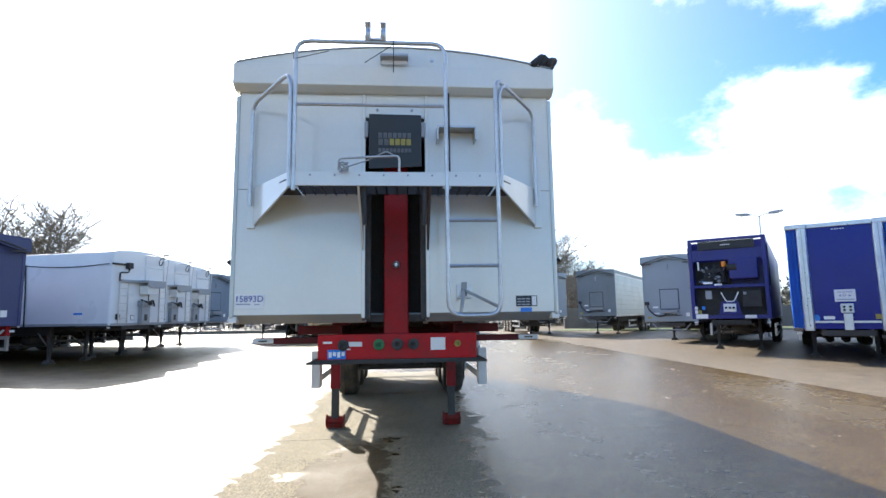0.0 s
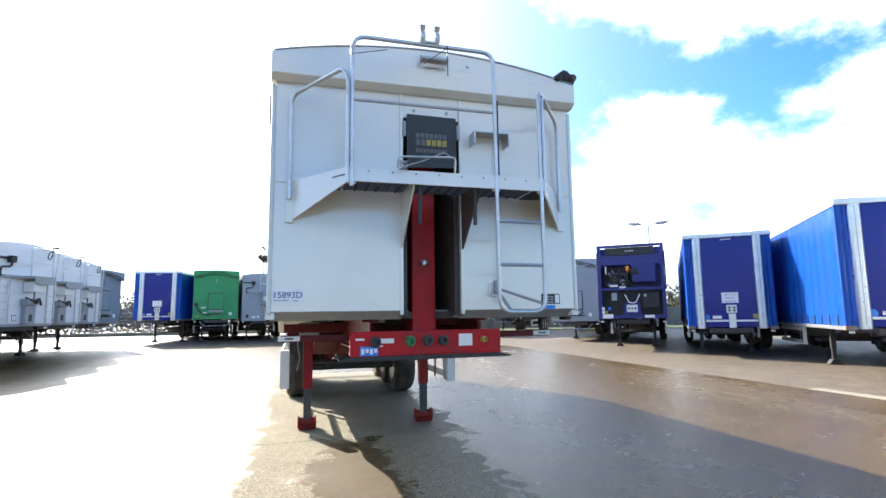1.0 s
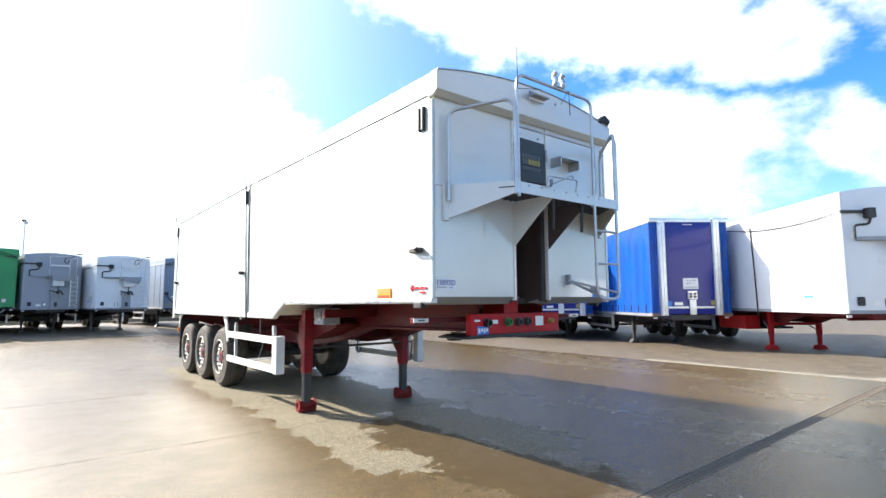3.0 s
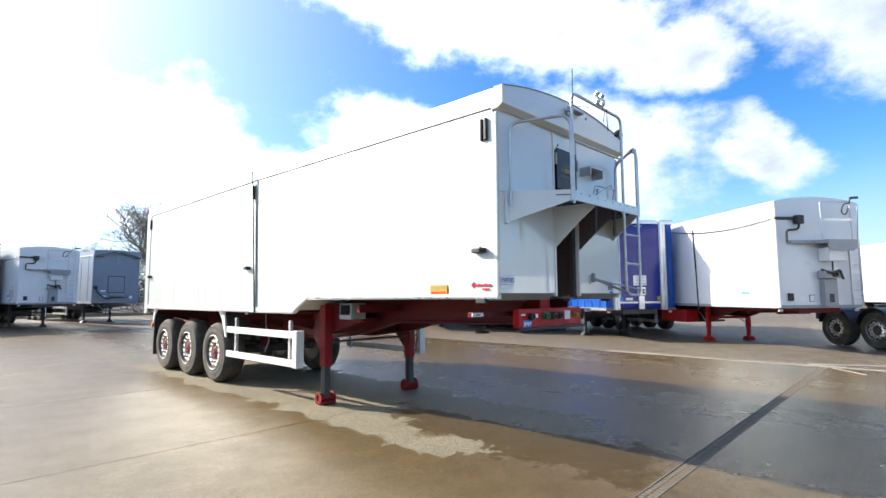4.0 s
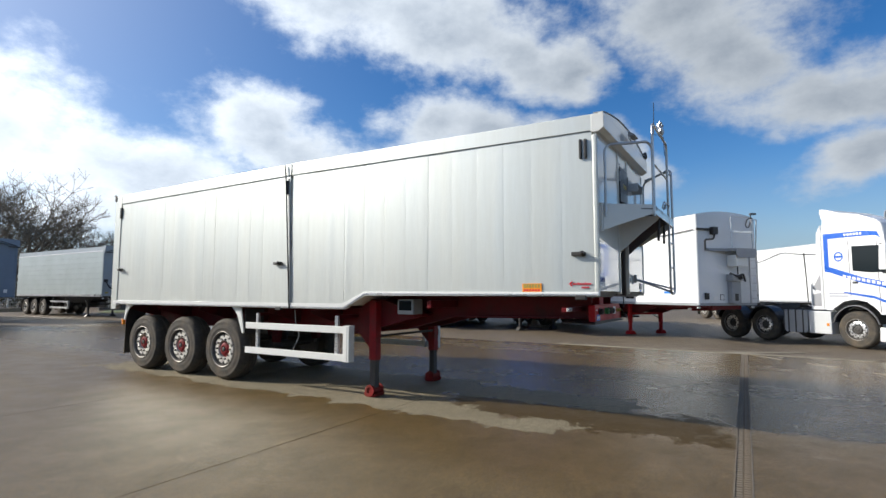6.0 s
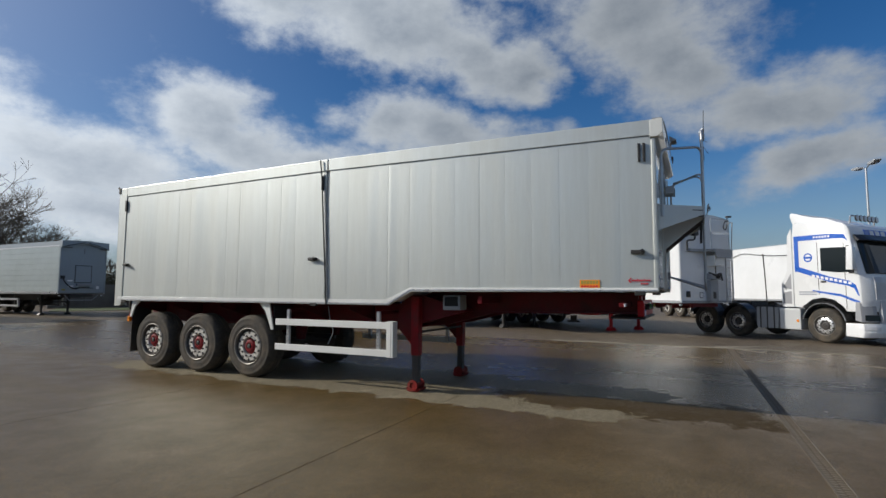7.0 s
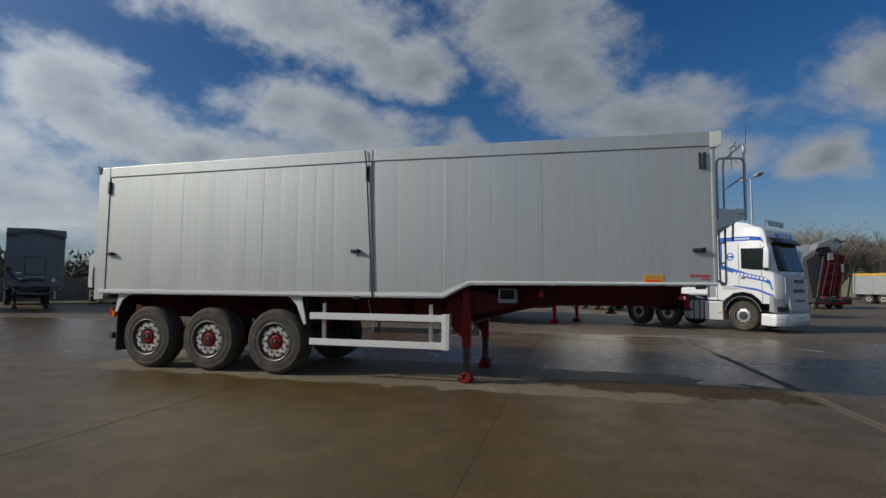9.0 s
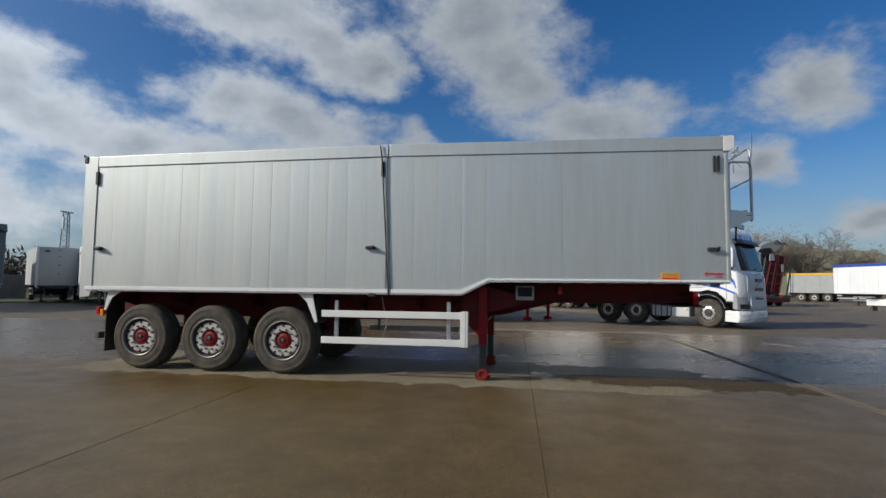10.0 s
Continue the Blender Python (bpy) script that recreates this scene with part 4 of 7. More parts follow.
# ---- chassis ----
def beam(s):
    x = s * 0.47
    out = [(0.30, 1.20), (2.3, 1.17), (3.05, 0.98), (4.0, 0.86), (10.0, 0.86), (10.0, 1.24), (3.9, 1.24), (3.3, 1.45), (0.30, 1.45)]
    part("chassis_beam", prism(B(), out, "x", x - 0.008, x + 0.008), M_RED, TIP, "red main beam")
    part("flange", prism(B(), [(0.30, 1.185), (2.3, 1.155), (3.05, 0.965), (4.0, 0.845), (10.0, 0.845), (10.0, 0.862), (4.0, 0.862), (3.05, 0.982), (2.3, 1.172), (0.30, 1.202)], "x", x - 0.07, x + 0.07, 0.003), M_RED, TIP)
    part("flange", prism(B(), [(0.30, 1.435), (3.28, 1.435), (3.88, 1.225), (10.0, 1.225), (10.0, 1.245), (3.9, 1.245), (3.3, 1.455), (0.30, 1.455)], "x", x - 0.07, x + 0.07, 0.003), M_RED, TIP)
    # landing leg with its box bracket and roller foot
    lx, ly = s * 0.80 - 0.09, 3.385
    leg = part("landing_leg", box(B(), lx - 0.062, lx + 0.062, ly - 0.062, ly + 0.062, 0.52, 1.38, 0.008), M_LEG, TIP, "red landing leg with an inner steel post")
    part("inner_post", box(B(), lx - 0.048, lx + 0.048, ly - 0.048, ly + 0.048, 0.09, 0.53, 0.005), M_DARK, leg, "dark greasy inner post")
    ft = lathe(B(), [(0.02, -0.105), (0.04, -0.105), (0.045, -0.12), (0.082, -0.12), (0.082, -0.108), (0.06, -0.10), (0.06, 0.10), (0.082, 0.108), (0.082, 0.12), (0.045, 0.12), (0.04, 0.105), (0.02, 0.105)], 20,
               Matrix.Translation((lx, ly, 0.092)) @ Matrix.Rotation(radians(90), 4, "Y"))
    part("foot", ft, M_REDD, leg, "red rocker foot", True)
    part("foot_pad", prism(B(), [(ly - 0.12, 0.06), (ly - 0.09, 0.012), (ly - 0.05, 0.0), (ly + 0.05, 0.0), (ly + 0.09, 0.012), (ly + 0.12, 0.06), (ly + 0.10, 0.06), (ly + 0.07, 0.03), (ly - 0.07, 0.03), (ly - 0.10, 0.06)], "x", lx - 0.105, lx + 0.105, 0.004), M_REDD, leg)
    part("leg_gusset", prism(B(), [(ly + 0.05, 0.62), (ly + 0.32, 0.90), (ly + 0.32, 1.22), (ly + 0.05, 1.30)], "x", lx - 0.02 * s - 0.01, lx - 0.02 * s + 0.01), M_RED, leg)
    part("leg_bracket", prism(B(), [(ly - 0.08, 1.0), (ly - 0.75, 1.17), (ly - 0.75, 1.20), (ly - 0.08, 1.40), (ly + 0.3, 1.40), (ly + 0.3, 0.95)], "x", s * 0.48, lx - s * 0.06), M_RED, TIP)
    # outrigger cross arms that carry the body
    for y, z0, z1 in ((0.42, 1.283, 1.335), (2.25, 1.30, 1.40)):
        part("outrigger", box(B(), s * 0.46, s * 1.19, y - 0.03, y + 0.03, z0, z1, 0.006), M_RED, TIP)
    o = part("marker_lamp", box(B(), s * 1.03, s * 1.20, 0.375, 0.392, 1.29, 1.33, 0.01), M_LENSW, TIP, "clear front marker lamp")
    part("lamp_bar", box(B(), s * 1.08, s * 1.15, 0.371, 0.376, 1.304, 1.316), M_DARK, o)
    for y in (4.4, 5.35, 6.2, 7.2, 8.5, 9.6):
        part("cross_arm", prism(B(), [(s * 0.48, 0.98), (s * 0.48, 1.23), (s * 1.18, 1.23), (s * 1.18, 1.18)], "y", y - 0.006, y + 0.006), M_REDSHADE, TIP)
    # side guard
    gx0, gx1 = s * 1.25, s * 1.22
    g = part("side_guard", box(B(), gx0, gx1, 3.63, 5.83, 0.91, 1.012, 0.006), M_WHITE, TIP, "white twin-rail side guard")
    part("guard_rail", box(B(), gx0, gx1, 3.63, 5.83, 0.512, 0.612, 0.006), M_WHITE, g)
    part("guard_end", box(B(), gx0 + s * 0.003, s * 1.13, 3.575, 3.69, 0.503, 1.022, 0.008), M_WHITE, g)
    part("guard_groove", box(B(), gx0, gx0 + s * 0.005, 3.607, 3.615, 0.51, 1.015), M_GREY, g)
    for y in (3.87, 5.61):
        part("guard_hanger", box(B(), s * 1.195, s * 1.15, y - 0.028, y + 0.028, 0.50, 1.16, 0.004), M_GALV, g)
        bm = B()
        for k in range(5):
            rod(bm, (s * 1.2, y, 0.66 + 0.05 * k), (s * 1.194, y, 0.66 + 0.05 * k), 0.008, 6)
        part("hanger_bolts", bm, M_DARK, g)
        part("hanger_arm", box(B(), s * 1.16, s * 0.48, y - 0.03, y + 0.03, 1.12, 1.17), M_REDSHADE, g)
    # mudguard stays: tapered white brackets before and behind the axles
    part("mudguard_stay", prism(B(), [(9.31, 1.275), (9.57, 1.275), (9.63, 0.95), (9.595, 0.94), (9.50, 1.15)], "x", s * 1.225, s * 1.20, 0.004), M_WHITE, TIP, "white tapered mudguard stay")
    part("mudguard_stay", prism(B(), [(6.25, 1.275), (6.00, 1.275), (5.905, 0.83), (5.95, 0.82), (6.08, 1.13)], "x", s * 1.225, s * 1.20, 0.004), M_WHITE, TIP, "white tapered mudguard stay")
    part("mud_plate", box(B(), s * 1.19, s * 0.80, 9.60, 9.615, 0.72, 1.20), M_BLACK, TIP)
    part("mud_flap", prism(B(), [(s * 1.2, 0.27), (s * 0.80, 0.27), (s * 0.80, 0.80), (s * 1.2, 0.80)], "y", 9.60, 9.615), M_RUBBER, TIP, "black rubber mud flap")
    part("front_mud_plate", box(B(), s * 1.19, s * 0.80, 5.92, 5.932, 0.80, 1.22), M_BLACK, TIP)
    part("side_marker", box(B(), s * 1.235, s * 1.19, 9.63, 9.69, 0.85, 0.96, 0.01), M_AMBER, TIP, "amber side marker lamp")
    part("rear_lamp", box(B(), s * 1.02, s * 0.70, 9.90, 9.96, 0.86, 0.99, 0.015), M_LENSR, TIP)
    for y in (6.48, 7.735, 8.97):
        wheel(TIP, s * 1.005, y, 0.525, 0.525, 0.385, s, M_RIM, M_HUBRED)
    # suspension hangers
    for y in (5.95, 7.2, 8.44):
        part("spring_hanger", prism(B(), [(y - 0.12, 0.87), (y + 0.12, 0.87), (y + 0.06, 0.62), (y - 0.06, 0.62)], "x", s * 0.44, s * 0.53), M_REDSHADE, TIP)
        part("trailing_arm", box(B(), s * 0.45, s * 0.52, y, y + 0.75, 0.55, 0.64, 0.01), M_DARK, TIP)
    part("service_box", box(B(), s * 1.02, s * 0.78, 2.62, 2.89, 1.20, 1.41, 0.012), M_GREY, TIP, "grey control box with a dark window")
    part("box_window", box(B(), s * 1.026, s * 1.018, 2.65, 2.86, 1.255, 1.39, 0.02), M_GLASS, TIP)


both(beam)
for y in (6.48, 7.735, 8.97):
    part("axle", rod(B(), (-0.85, y, 0.525), (0.85, y, 0.525), 0.07, 12), M_DARK, TIP)
for y in (0.9, 1.8, 2.9, 3.42, 4.6, 5.9, 7.2, 8.5, 9.9):
    z = 1.30 if y < 3 else 1.05
    part("cross_member", box(B(), -0.46, 0.46, y - 0.05, y + 0.05, z - 0.09, z + 0.09, 0.006), M_REDSHADE, TIP)
part("leg_brace", box(B(), -0.84, 0.66, 3.39, 3.45, 1.02, 1.14, 0.006), M_RED, TIP)
part("leg_shaft", rod(B(), (-0.85, 3.36, 0.86), (0.70, 3.36, 0.86), 0.018, 8), M_DARK, TIP)
part("crank", tube(B(), [(0.78, 3.40, 0.86), (0.90, 3.40, 0.86), (0.90, 3.44, 0.60)], 0.013, 8, 0.03), M_DARK, TIP)
# front bolster with couplings, labels and skid plate
bol = part("front_bolster", box(B(), -0.645, 0.645, 0.22, 0.30, 1.155, 1.36, 0.012), M_REDB, TIP, "red front bolster with couplings and labels")
part("skid_plate", prism(B(), [(-0.73, 1.125), (0.73, 1.125), (0.73, 1.14), (0.62, 1.16), (-0.62, 1.16), (-0.73, 1.14)], "y", 0.20, 0.62, 0.004), M_BLACK, TIP, "black rubbing plate")
for x, m, r in ((-0.155, paint("green_plastic", (0.02, 0.16, 0.05), 0.5, bump=0), 0.036), (-0.005, M_DARK, 0.038), (0.125, M_DARK, 0.036), (0.485, M_YELLOW, 0.022), (-0.44, M_PLASTIC, 0.036)):
    c = part("coupling", lathe(B(), [(r * 1.25, 0), (r * 1.25, 0.012), (r, 0.014), (r, 0.05), (r * 0.6, 0.05), (r * 0.5, 0.02)], 18, Matrix.Translation((x, 0.22, 1.275)) @ Matrix.Rotation(radians(90), 4, "X")), m, bol, "", True)
for x0, x1, z0, z1, m in ((-0.40, -0.29, 1.262, 1.30, M_STICK), (-0.60, -0.53, 1.288, 1.305, M_STICK), (0.265, 0.385, 1.225, 1.325, M_STICK), (-0.565, -0.42, 1.165, 1.24, M_BLUEST), (-0.45, -0.38, 1.236, 1.246, M_STICK)):
    part("bolster_label", box(B(), x0, x1, 0.2165, 0.22, z0, z1), m, bol)
for i in range(4):
    part("label_icon", box(B(), -0.555 + 0.034 * i, -0.531 + 0.034 * i, 0.2145, 0.2166, 1.178 + 0.012 * (i % 2), 1.222), M_STICK, bol)
part("king_pin", lathe(B(), [(0.09, 1.03), (0.09, 1.05), (0.045, 1.06), (0.045, 1.125)], 18, Matrix.Translation((0, 1.25, 0))), M_DARK, TIP, "", True)
part("brake_line", tube(B(), [(-1.0, 4.95, 1.22), (-1.02, 4.9, 1.0), (-0.98, 4.85, 0.82), (-1.02, 4.93, 0.62)], 0.008, 6, 0.06), M_GREY, TIP, "thin dangling grey cable", True)
part("underrun_bar", box(B(), -1.0, 1.0, 9.90, 9.98, 0.45, 0.56, 0.01), M_DARK, TIP)
for s in (-0.5, 0.5):
    part("underrun_stay", box(B(), s - 0.03, s + 0.03, 9.93, 10.0, 0.56, 0.87), M_REDSHADE, TIP)
part("tailgate", box(B(), -HW + 0.09, HW - 0.09, REAR + 0.0, REAR + 0.07, 1.28, 3.48, 0.01), M_WHITE, TIP)
for z in (1.7, 2.3, 2.9):
    part("tailgate_rib", box(B(), -HW + 0.1, HW - 0.1, REAR + 0.07, REAR + 0.11, z - 0.05, z + 0.05, 0.01), M_WHITE, TIP)
part("underbody_pad", box(B(), -0.40, 0.40, 0.32, 3.25, 1.455, 1.515), M_DARK, TIP)
for i in range(9):
    y = 0.45 + 0.34 * i
    part("body_bearer", box(B(), -1.18, 1.18, y - 0.04, y + 0.04, 1.46, 1.53), M_GREY, TIP)

# ---- the other vehicles of the yard ----
def running_gear(T, length, beam, legs, axles, leg_y=2.9, zb=1.25, r=0.52, guard=(4.2, 6.6), rim=None, legx=0.72, guard_mat=None, flat_feet=False):
    """Chassis beams, landing legs, wheels, side guards and lamps under a trailer's body."""
    for s in (-1, 1):
        part("chassis_beam", prism(B(), [(0.25, zb - 0.12), (2.6, zb - 0.15), (3.4, zb - 0.38), (length - 0.2, zb - 0.38), (length - 0.2, zb), (0.25, zb)], "x", s * 0.48, s * 0.56), beam, T)
        lg = part("landing_leg", box(B(), s * legx - 0.06, s * legx + 0.06, leg_y - 0.06, leg_y + 0.06, 0.42, zb - 0.02, 0.01), legs, T)
        part("inner_post", box(B(), s * legx - 0.045, s * legx + 0.045, leg_y - 0.045, leg_y + 0.045, 0.06, 0.43), legs, lg)
        part("foot", prism(B(), [(s * legx - 0.16, 0.0), (s * legx + 0.16, 0.0), (s * legx + 0.07, 0.13), (s * legx - 0.07, 0.13)], "y", leg_y - 0.13, leg_y + 0.13, 0.008), legs, lg)
        for y in axles:
            wheel(T, s * 1.02, y, r, r, 0.36, s, rim or M_RIM, M_DARK)
            part("mudguard", lathe_arch(s * 1.02, y, r + 0.08, r, 0.36), M_PLASTIC, T)
        gm = guard_mat or M_ALU
        g = part("side_guard", box(B(), s * 1.22, s * 1.19, guard[0], guard[1], 0.86, 0.97, 0.006), gm, T)
        part("guard_rail", box(B(), s * 1.22, s * 1.19, guard[0], guard[1], 0.48, 0.59, 0.006), gm, g)
        part("guard_end", box(B(), s * 1.223, s * 1.14, guard[0] - 0.06, guard[0] + 0.04, 0.47, 0.98, 0.006), gm, g)
        for y in (guard[0] + 0.4, guard[1] - 0.3):
            part("guard_hanger", box(B(), s * 1.19, s * 1.15, y - 0.03, y + 0.03, 0.48, zb, 0.004), M_DARK, g)
        part("mud_flap", box(B(), s * 1.2, s * 0.84, axles[-1] + 0.66, axles[-1] + 0.675, 0.22, 0.85), M_RUBBER, T)
        part("marker_lamp", box(B(), s * 1.2, s * 1.08, 0.10, 0.13, zb - 0.12, zb - 0.06, 0.01), M_LENSW, T)
    for y in axles:
        part("axle", rod(B(), (-0.85, y, r), (0.85, y, r), 0.07, 10), M_DARK, T)
        for s in (-1, 1):
            part("spring_hanger", prism(B(), [(y - 0.62, zb - 0.38), (y - 0.36, zb - 0.38), (y - 0.42, r - 0.02), (y - 0.54, r - 0.02)], "x", s * 0.46, s * 0.58), M_DARK, T)
            part("air_bellows", lathe(B(), [(0.10, 0), (0.16, 0.05), (0.13, 0.10), (0.16, 0.15), (0.10, 0.20)], 14, Matrix.Translation((s * 0.52, y + 0.32, zb - 0.58))), M_BLACK, T, "", True)
    for x in (-0.26, 0.26):
        part("air_tank", lathe(B(), [(0.04, 0), (0.13, 0.04), (0.15, 0.10), (0.15, 0.80), (0.13, 0.86), (0.04, 0.90)], 16, Matrix.Translation((x, axles[0] - 1.9, zb - 0.58)) @ Matrix.Rotation(radians(-90), 4, "X")), M_DARK, T, "", True)
    part("underrun_bar", box(B(), -1.15, 1.15, length - 0.12, length - 0.02, 0.46, 0.60, 0.01), M_DARK, T)
    for s in (-1, 1):
        part("underrun_arm", box(B(), s * 0.50, s * 0.58, length - 0.14, length - 0.06, 0.58, zb - 0.30), M_DARK, T)
    part("leg_brace", box(B(), -legx, legx, leg_y - 0.03, leg_y + 0.03, 0.72, 0.80), legs, T)
    part("leg_diagonal", tube(B(), [(-legx, leg_y + 0.05, 0.55), (-0.50, leg_y + 0.9, zb - 0.15)], 0.025, 6), M_GALV, T)
    part("leg_diagonal", tube(B(), [(legx, leg_y + 0.05, 0.55), (0.50, leg_y + 0.9, zb - 0.15)], 0.025, 6), M_GALV, T)
    for y in (1.0, 2.2, leg_y, 5.0, 7.0):
        part("cross_member", box(B(), -0.48, 0.48, y - 0.05, y + 0.05, zb - 0.22, zb - 0.06), beam, T)
    part("front_bolster", box(B(), -0.62, 0.62, 0.10, 0.22, zb - 0.16, zb - 0.005, 0.01), beam, T)
    part("spare_carrier", box(B(), -0.75, 0.75, leg_y + 1.2, leg_y + 1.7, 0.55, 0.62, 0.01), M_DARK, T)
    part("spare_tyre", lathe(B(), [(0.2, 0), (0.48, 0.02), (0.51, 0.1), (0.51, 0.2), (0.48, 0.28), (0.2, 0.3)], 24, Matrix.Translation((0.1, leg_y + 1.45, 0.62))), M_RUBBER, T, "", True)


def lathe_arch(x, y, r, z, w):
    bm = B()
    n = 10
    A, C = [], []
    for i in range(n + 1):
        a = math.pi * (0.08 + 0.84 * i / n)
        p = (y + r * math.cos(a), z + r * math.sin(a))
        q = (y + (r + 0.012) * math.cos(a), z + (r + 0.012) * math.sin(a))
        A.append(p), C.append(q)
    return prism(bm, A + C[::-1], "x", x - w / 2, x + w / 2)


def rounded(x0, x1, y0, y1, r, n=5):
    """Plan outline of a box with rounded front corners (towards -y)."""
    out = [(x1, y1), (x0, y1)]
    for i in range(n + 1):
        a = math.pi + i * math.pi / 2 / n
        out.append((x0 + r + r * math.cos(a), y0 + r + r * math.sin(a)))
    for i in range(n + 1):
        a = 1.5 * math.pi + i * math.pi / 2 / n
        out.append((x1 - r + r * math.cos(a), y0 + r + r * math.sin(a)))
    return out


def bulker(name, label, at, skin, zt=3.85, zb=1.25, length=13.2, legs=None, beam=None, group="", sidebox=False, ladder2=False):
    """A smooth-sided walking-floor or bulk trailer: rounded box, arched roof, platform, pump column and ladder at the front."""
    T = thing(name, label, "trailer", group, at=at)
    legs, beam = legs or M_DARK, beam or M_DARK
    W = 1.25
    part("body", prism(B(), rounded(-W, W, 0, length, 0.07), "z", zb, zt - 0.10), skin, T)
    arch = [(x, zt - 0.10 + 0.13 * (1 - (x / W) ** 2)) for x in [W - W * i / 8 for i in range(17)]]
    part("roof_sheet", prism(B(), arch + [(-W, zt - 0.11), (W, zt - 0.11)], "y", 0.06, length), M_TARP, T)
    part("roof_front", prism(B(), [(x * 0.97, z) for x, z in arch] + [(-W * 0.97, zt - 0.12), (W * 0.97, zt - 0.12)], "y", 0.02, 0.062), skin, T)
    h = zt - zb
    part("bottom_rail", prism(B(), rounded(-W - 0.012, W + 0.012, -0.012, length, 0.12), "z", zb - 0.03, zb + 0.05), M_GREY, T)
    # platform with ladder frame
    part("platform", prism(B(), [(-0.95, 0), (-0.90, -0.10), (-0.25, -0.14), (-0.12, -0.42), (0.72, -0.42), (0.80, 0)], "z", zb + h * 0.57, zb + h * 0.60, 0.006), M_GREY, T)
    part("platform_front", prism(B(), [(-0.12, zb + h * 0.53), (0.0, zb + h * 0.50), (0.62, zb + h * 0.50), (0.72, zb + h * 0.53), (0.72, zb + h * 0.60), (-0.12, zb + h * 0.60)], "y", -0.44, -0.42), M_GREY, T)
    part("rail_frame", tube(B(), [(-0.25, -0.40, zb + h * 0.60), (-0.25, -0.38, zb + h * 0.94), (0.62, -0.38, zb + h * 0.94), (0.62, -0.40, zb + h * 0.60)], 0.02, 8, 0.08), M_GALV, T)
    part("rail_bar", box(B(), -0.25, 0.62, -0.41, -0.38, zb + h * 0.765, zb + h * 0.79), M_GALV, T)
    part("ladder_stile", tube(B(), [(0.62, -0.40, zb + h * 0.9), (0.95, -0.30, zb + h * 0.93), (0.95, -0.22, zb + h * 0.52)], 0.018, 8, 0.08), M_GALV, T)
    lad = part("ladder", box(B(), 0.72, 0.75, -0.20, -0.15, zb + 0.05, zb + h * 0.60), M_ALU, T)
    part("stile", box(B(), 1.02, 1.05, -0.20, -0.15, zb + 0.05, zb + h * 0.60), M_ALU, lad)
    for i in range(6):
        part("rung", box(B(), 0.75, 1.02, -0.19, -0.16, zb + 0.18 + 0.24 * i, zb + 0.21 + 0.24 * i), M_ALU, lad)
    if ladder2:
        lad = part("ladder", box(B(), -0.98, -0.95, -0.10, -0.05, zb + 0.05, zb + h * 0.55), M_ALU, T)
        part("stile", box(B(), -0.62, -0.59, -0.10, -0.05, zb + 0.05, zb + h * 0.55), M_ALU, lad)
        for i in range(5):
            part("rung", box(B(), -0.95, -0.62, -0.09, -0.06, zb + 0.2 + 0.25 * i, zb + 0.23 + 0.25 * i), M_ALU, lad)
    # valve box, spindle, pump head and column
    part("valve_box", box(B(), -0.05, 0.42, -0.36, -0.02, zb + h * 0.41, zb + h * 0.53, 0.01), M_WHITE, T, "white square box")
    part("spindle", rod(B(), (0.20, -0.18, zb + h * 0.30), (0.20, -0.18, zb + h * 0.42), 0.02, 8), M_DARK, T)
    ph = part("pump_head", box(B(), -0.12, 0.40, -0.26, -0.02, zb + h * 0.255, zb + h * 0.325, 0.012), M_GREY, T)
    part("pump_bracket", tube(B(), [(-0.16, -0.2, zb + h * 0.335), (0.05, -0.3, zb + h * 0.30), (0.28, -0.3, zb + h * 0.33), (0.42, -0.25, zb + h * 0.25)], 0.03, 8, 0.05), M_DARK, ph)
    part("pump_port", lathe(B(), [(0.07, 0), (0.07, 0.05), (0.045, 0.055), (0.04, 0.02)], 14, Matrix.Translation((0.17, -0.26, zb + h * 0.29)) @ Matrix.Rotation(radians(90), 4, "X")), M_BLACK, ph)
    part("column", box(B(), -0.06, 0.32, -0.17, -0.01, zb + 0.04, zb + h * 0.25, 0.01), M_GREY, T, "grey pressed column")
    part("column_slot", box(B(), 0.06, 0.20, -0.174, -0.168, zb + 0.12, zb + 0.34), M_DARK, T)
    # sheet motor, pipe, hose
    part("sheet_motor", box(B(), -0.72, -0.52, -0.16, 0.0, zb + h * 0.75, zb + h * 0.83, 0.02), M_BLACK, T, "black sheeting motor")
    part("motor_arm", box(B(), -1.28, -0.70, -0.06, -0.01, zb + h * 0.79, zb + h * 0.815, 0.01), M_BLACK, T)
    part("pipe", tube(B(), [(-0.62, -0.10, zb + h * 0.76), (-0.66, -0.10, zb + h * 0.70), (-1.02, -0.10, zb + h * 0.69), (-1.02, -0.10, zb + h * 0.58)], 0.028, 8, 0.08), M_BLACK, T)
    part("hose_loop", tube(B(), [(0.62, -0.40, zb + h * 0.93), (0.40, -0.42, zb + h * 0.92), (0.34, -0.40, zb + h * 0.84), (0.50, -0.38, zb + h * 0.82), (0.62, -0.36, zb + h * 0.90), (0.9, -0.15, zb + h * 0.99), (1.15, -0.05, zt + 0.02)], 0.018, 6, 0.1), M_BLACK, T)
    part("sheet_handle", rod(B(), (0.98, -0.06, zt + 0.0), (1.22, -0.06, zt + 0.02), 0.035, 8), M_DARK, T)
    part("socket_box", box(B(), -1.02, -0.86, -0.05, 0.0, zb + 0.16, zb + 0.36, 0.02), M_BLACK, T)
    part("notice", box(B(), -0.66, -0.46, -0.008, 0.0, zb + 0.14, zb + 0.26), M_STICK, T)
    part("notice_frame", box(B(), -0.38, -0.22, -0.01, 0.0, zb + 0.14, zb + 0.32), M_DARK, T)
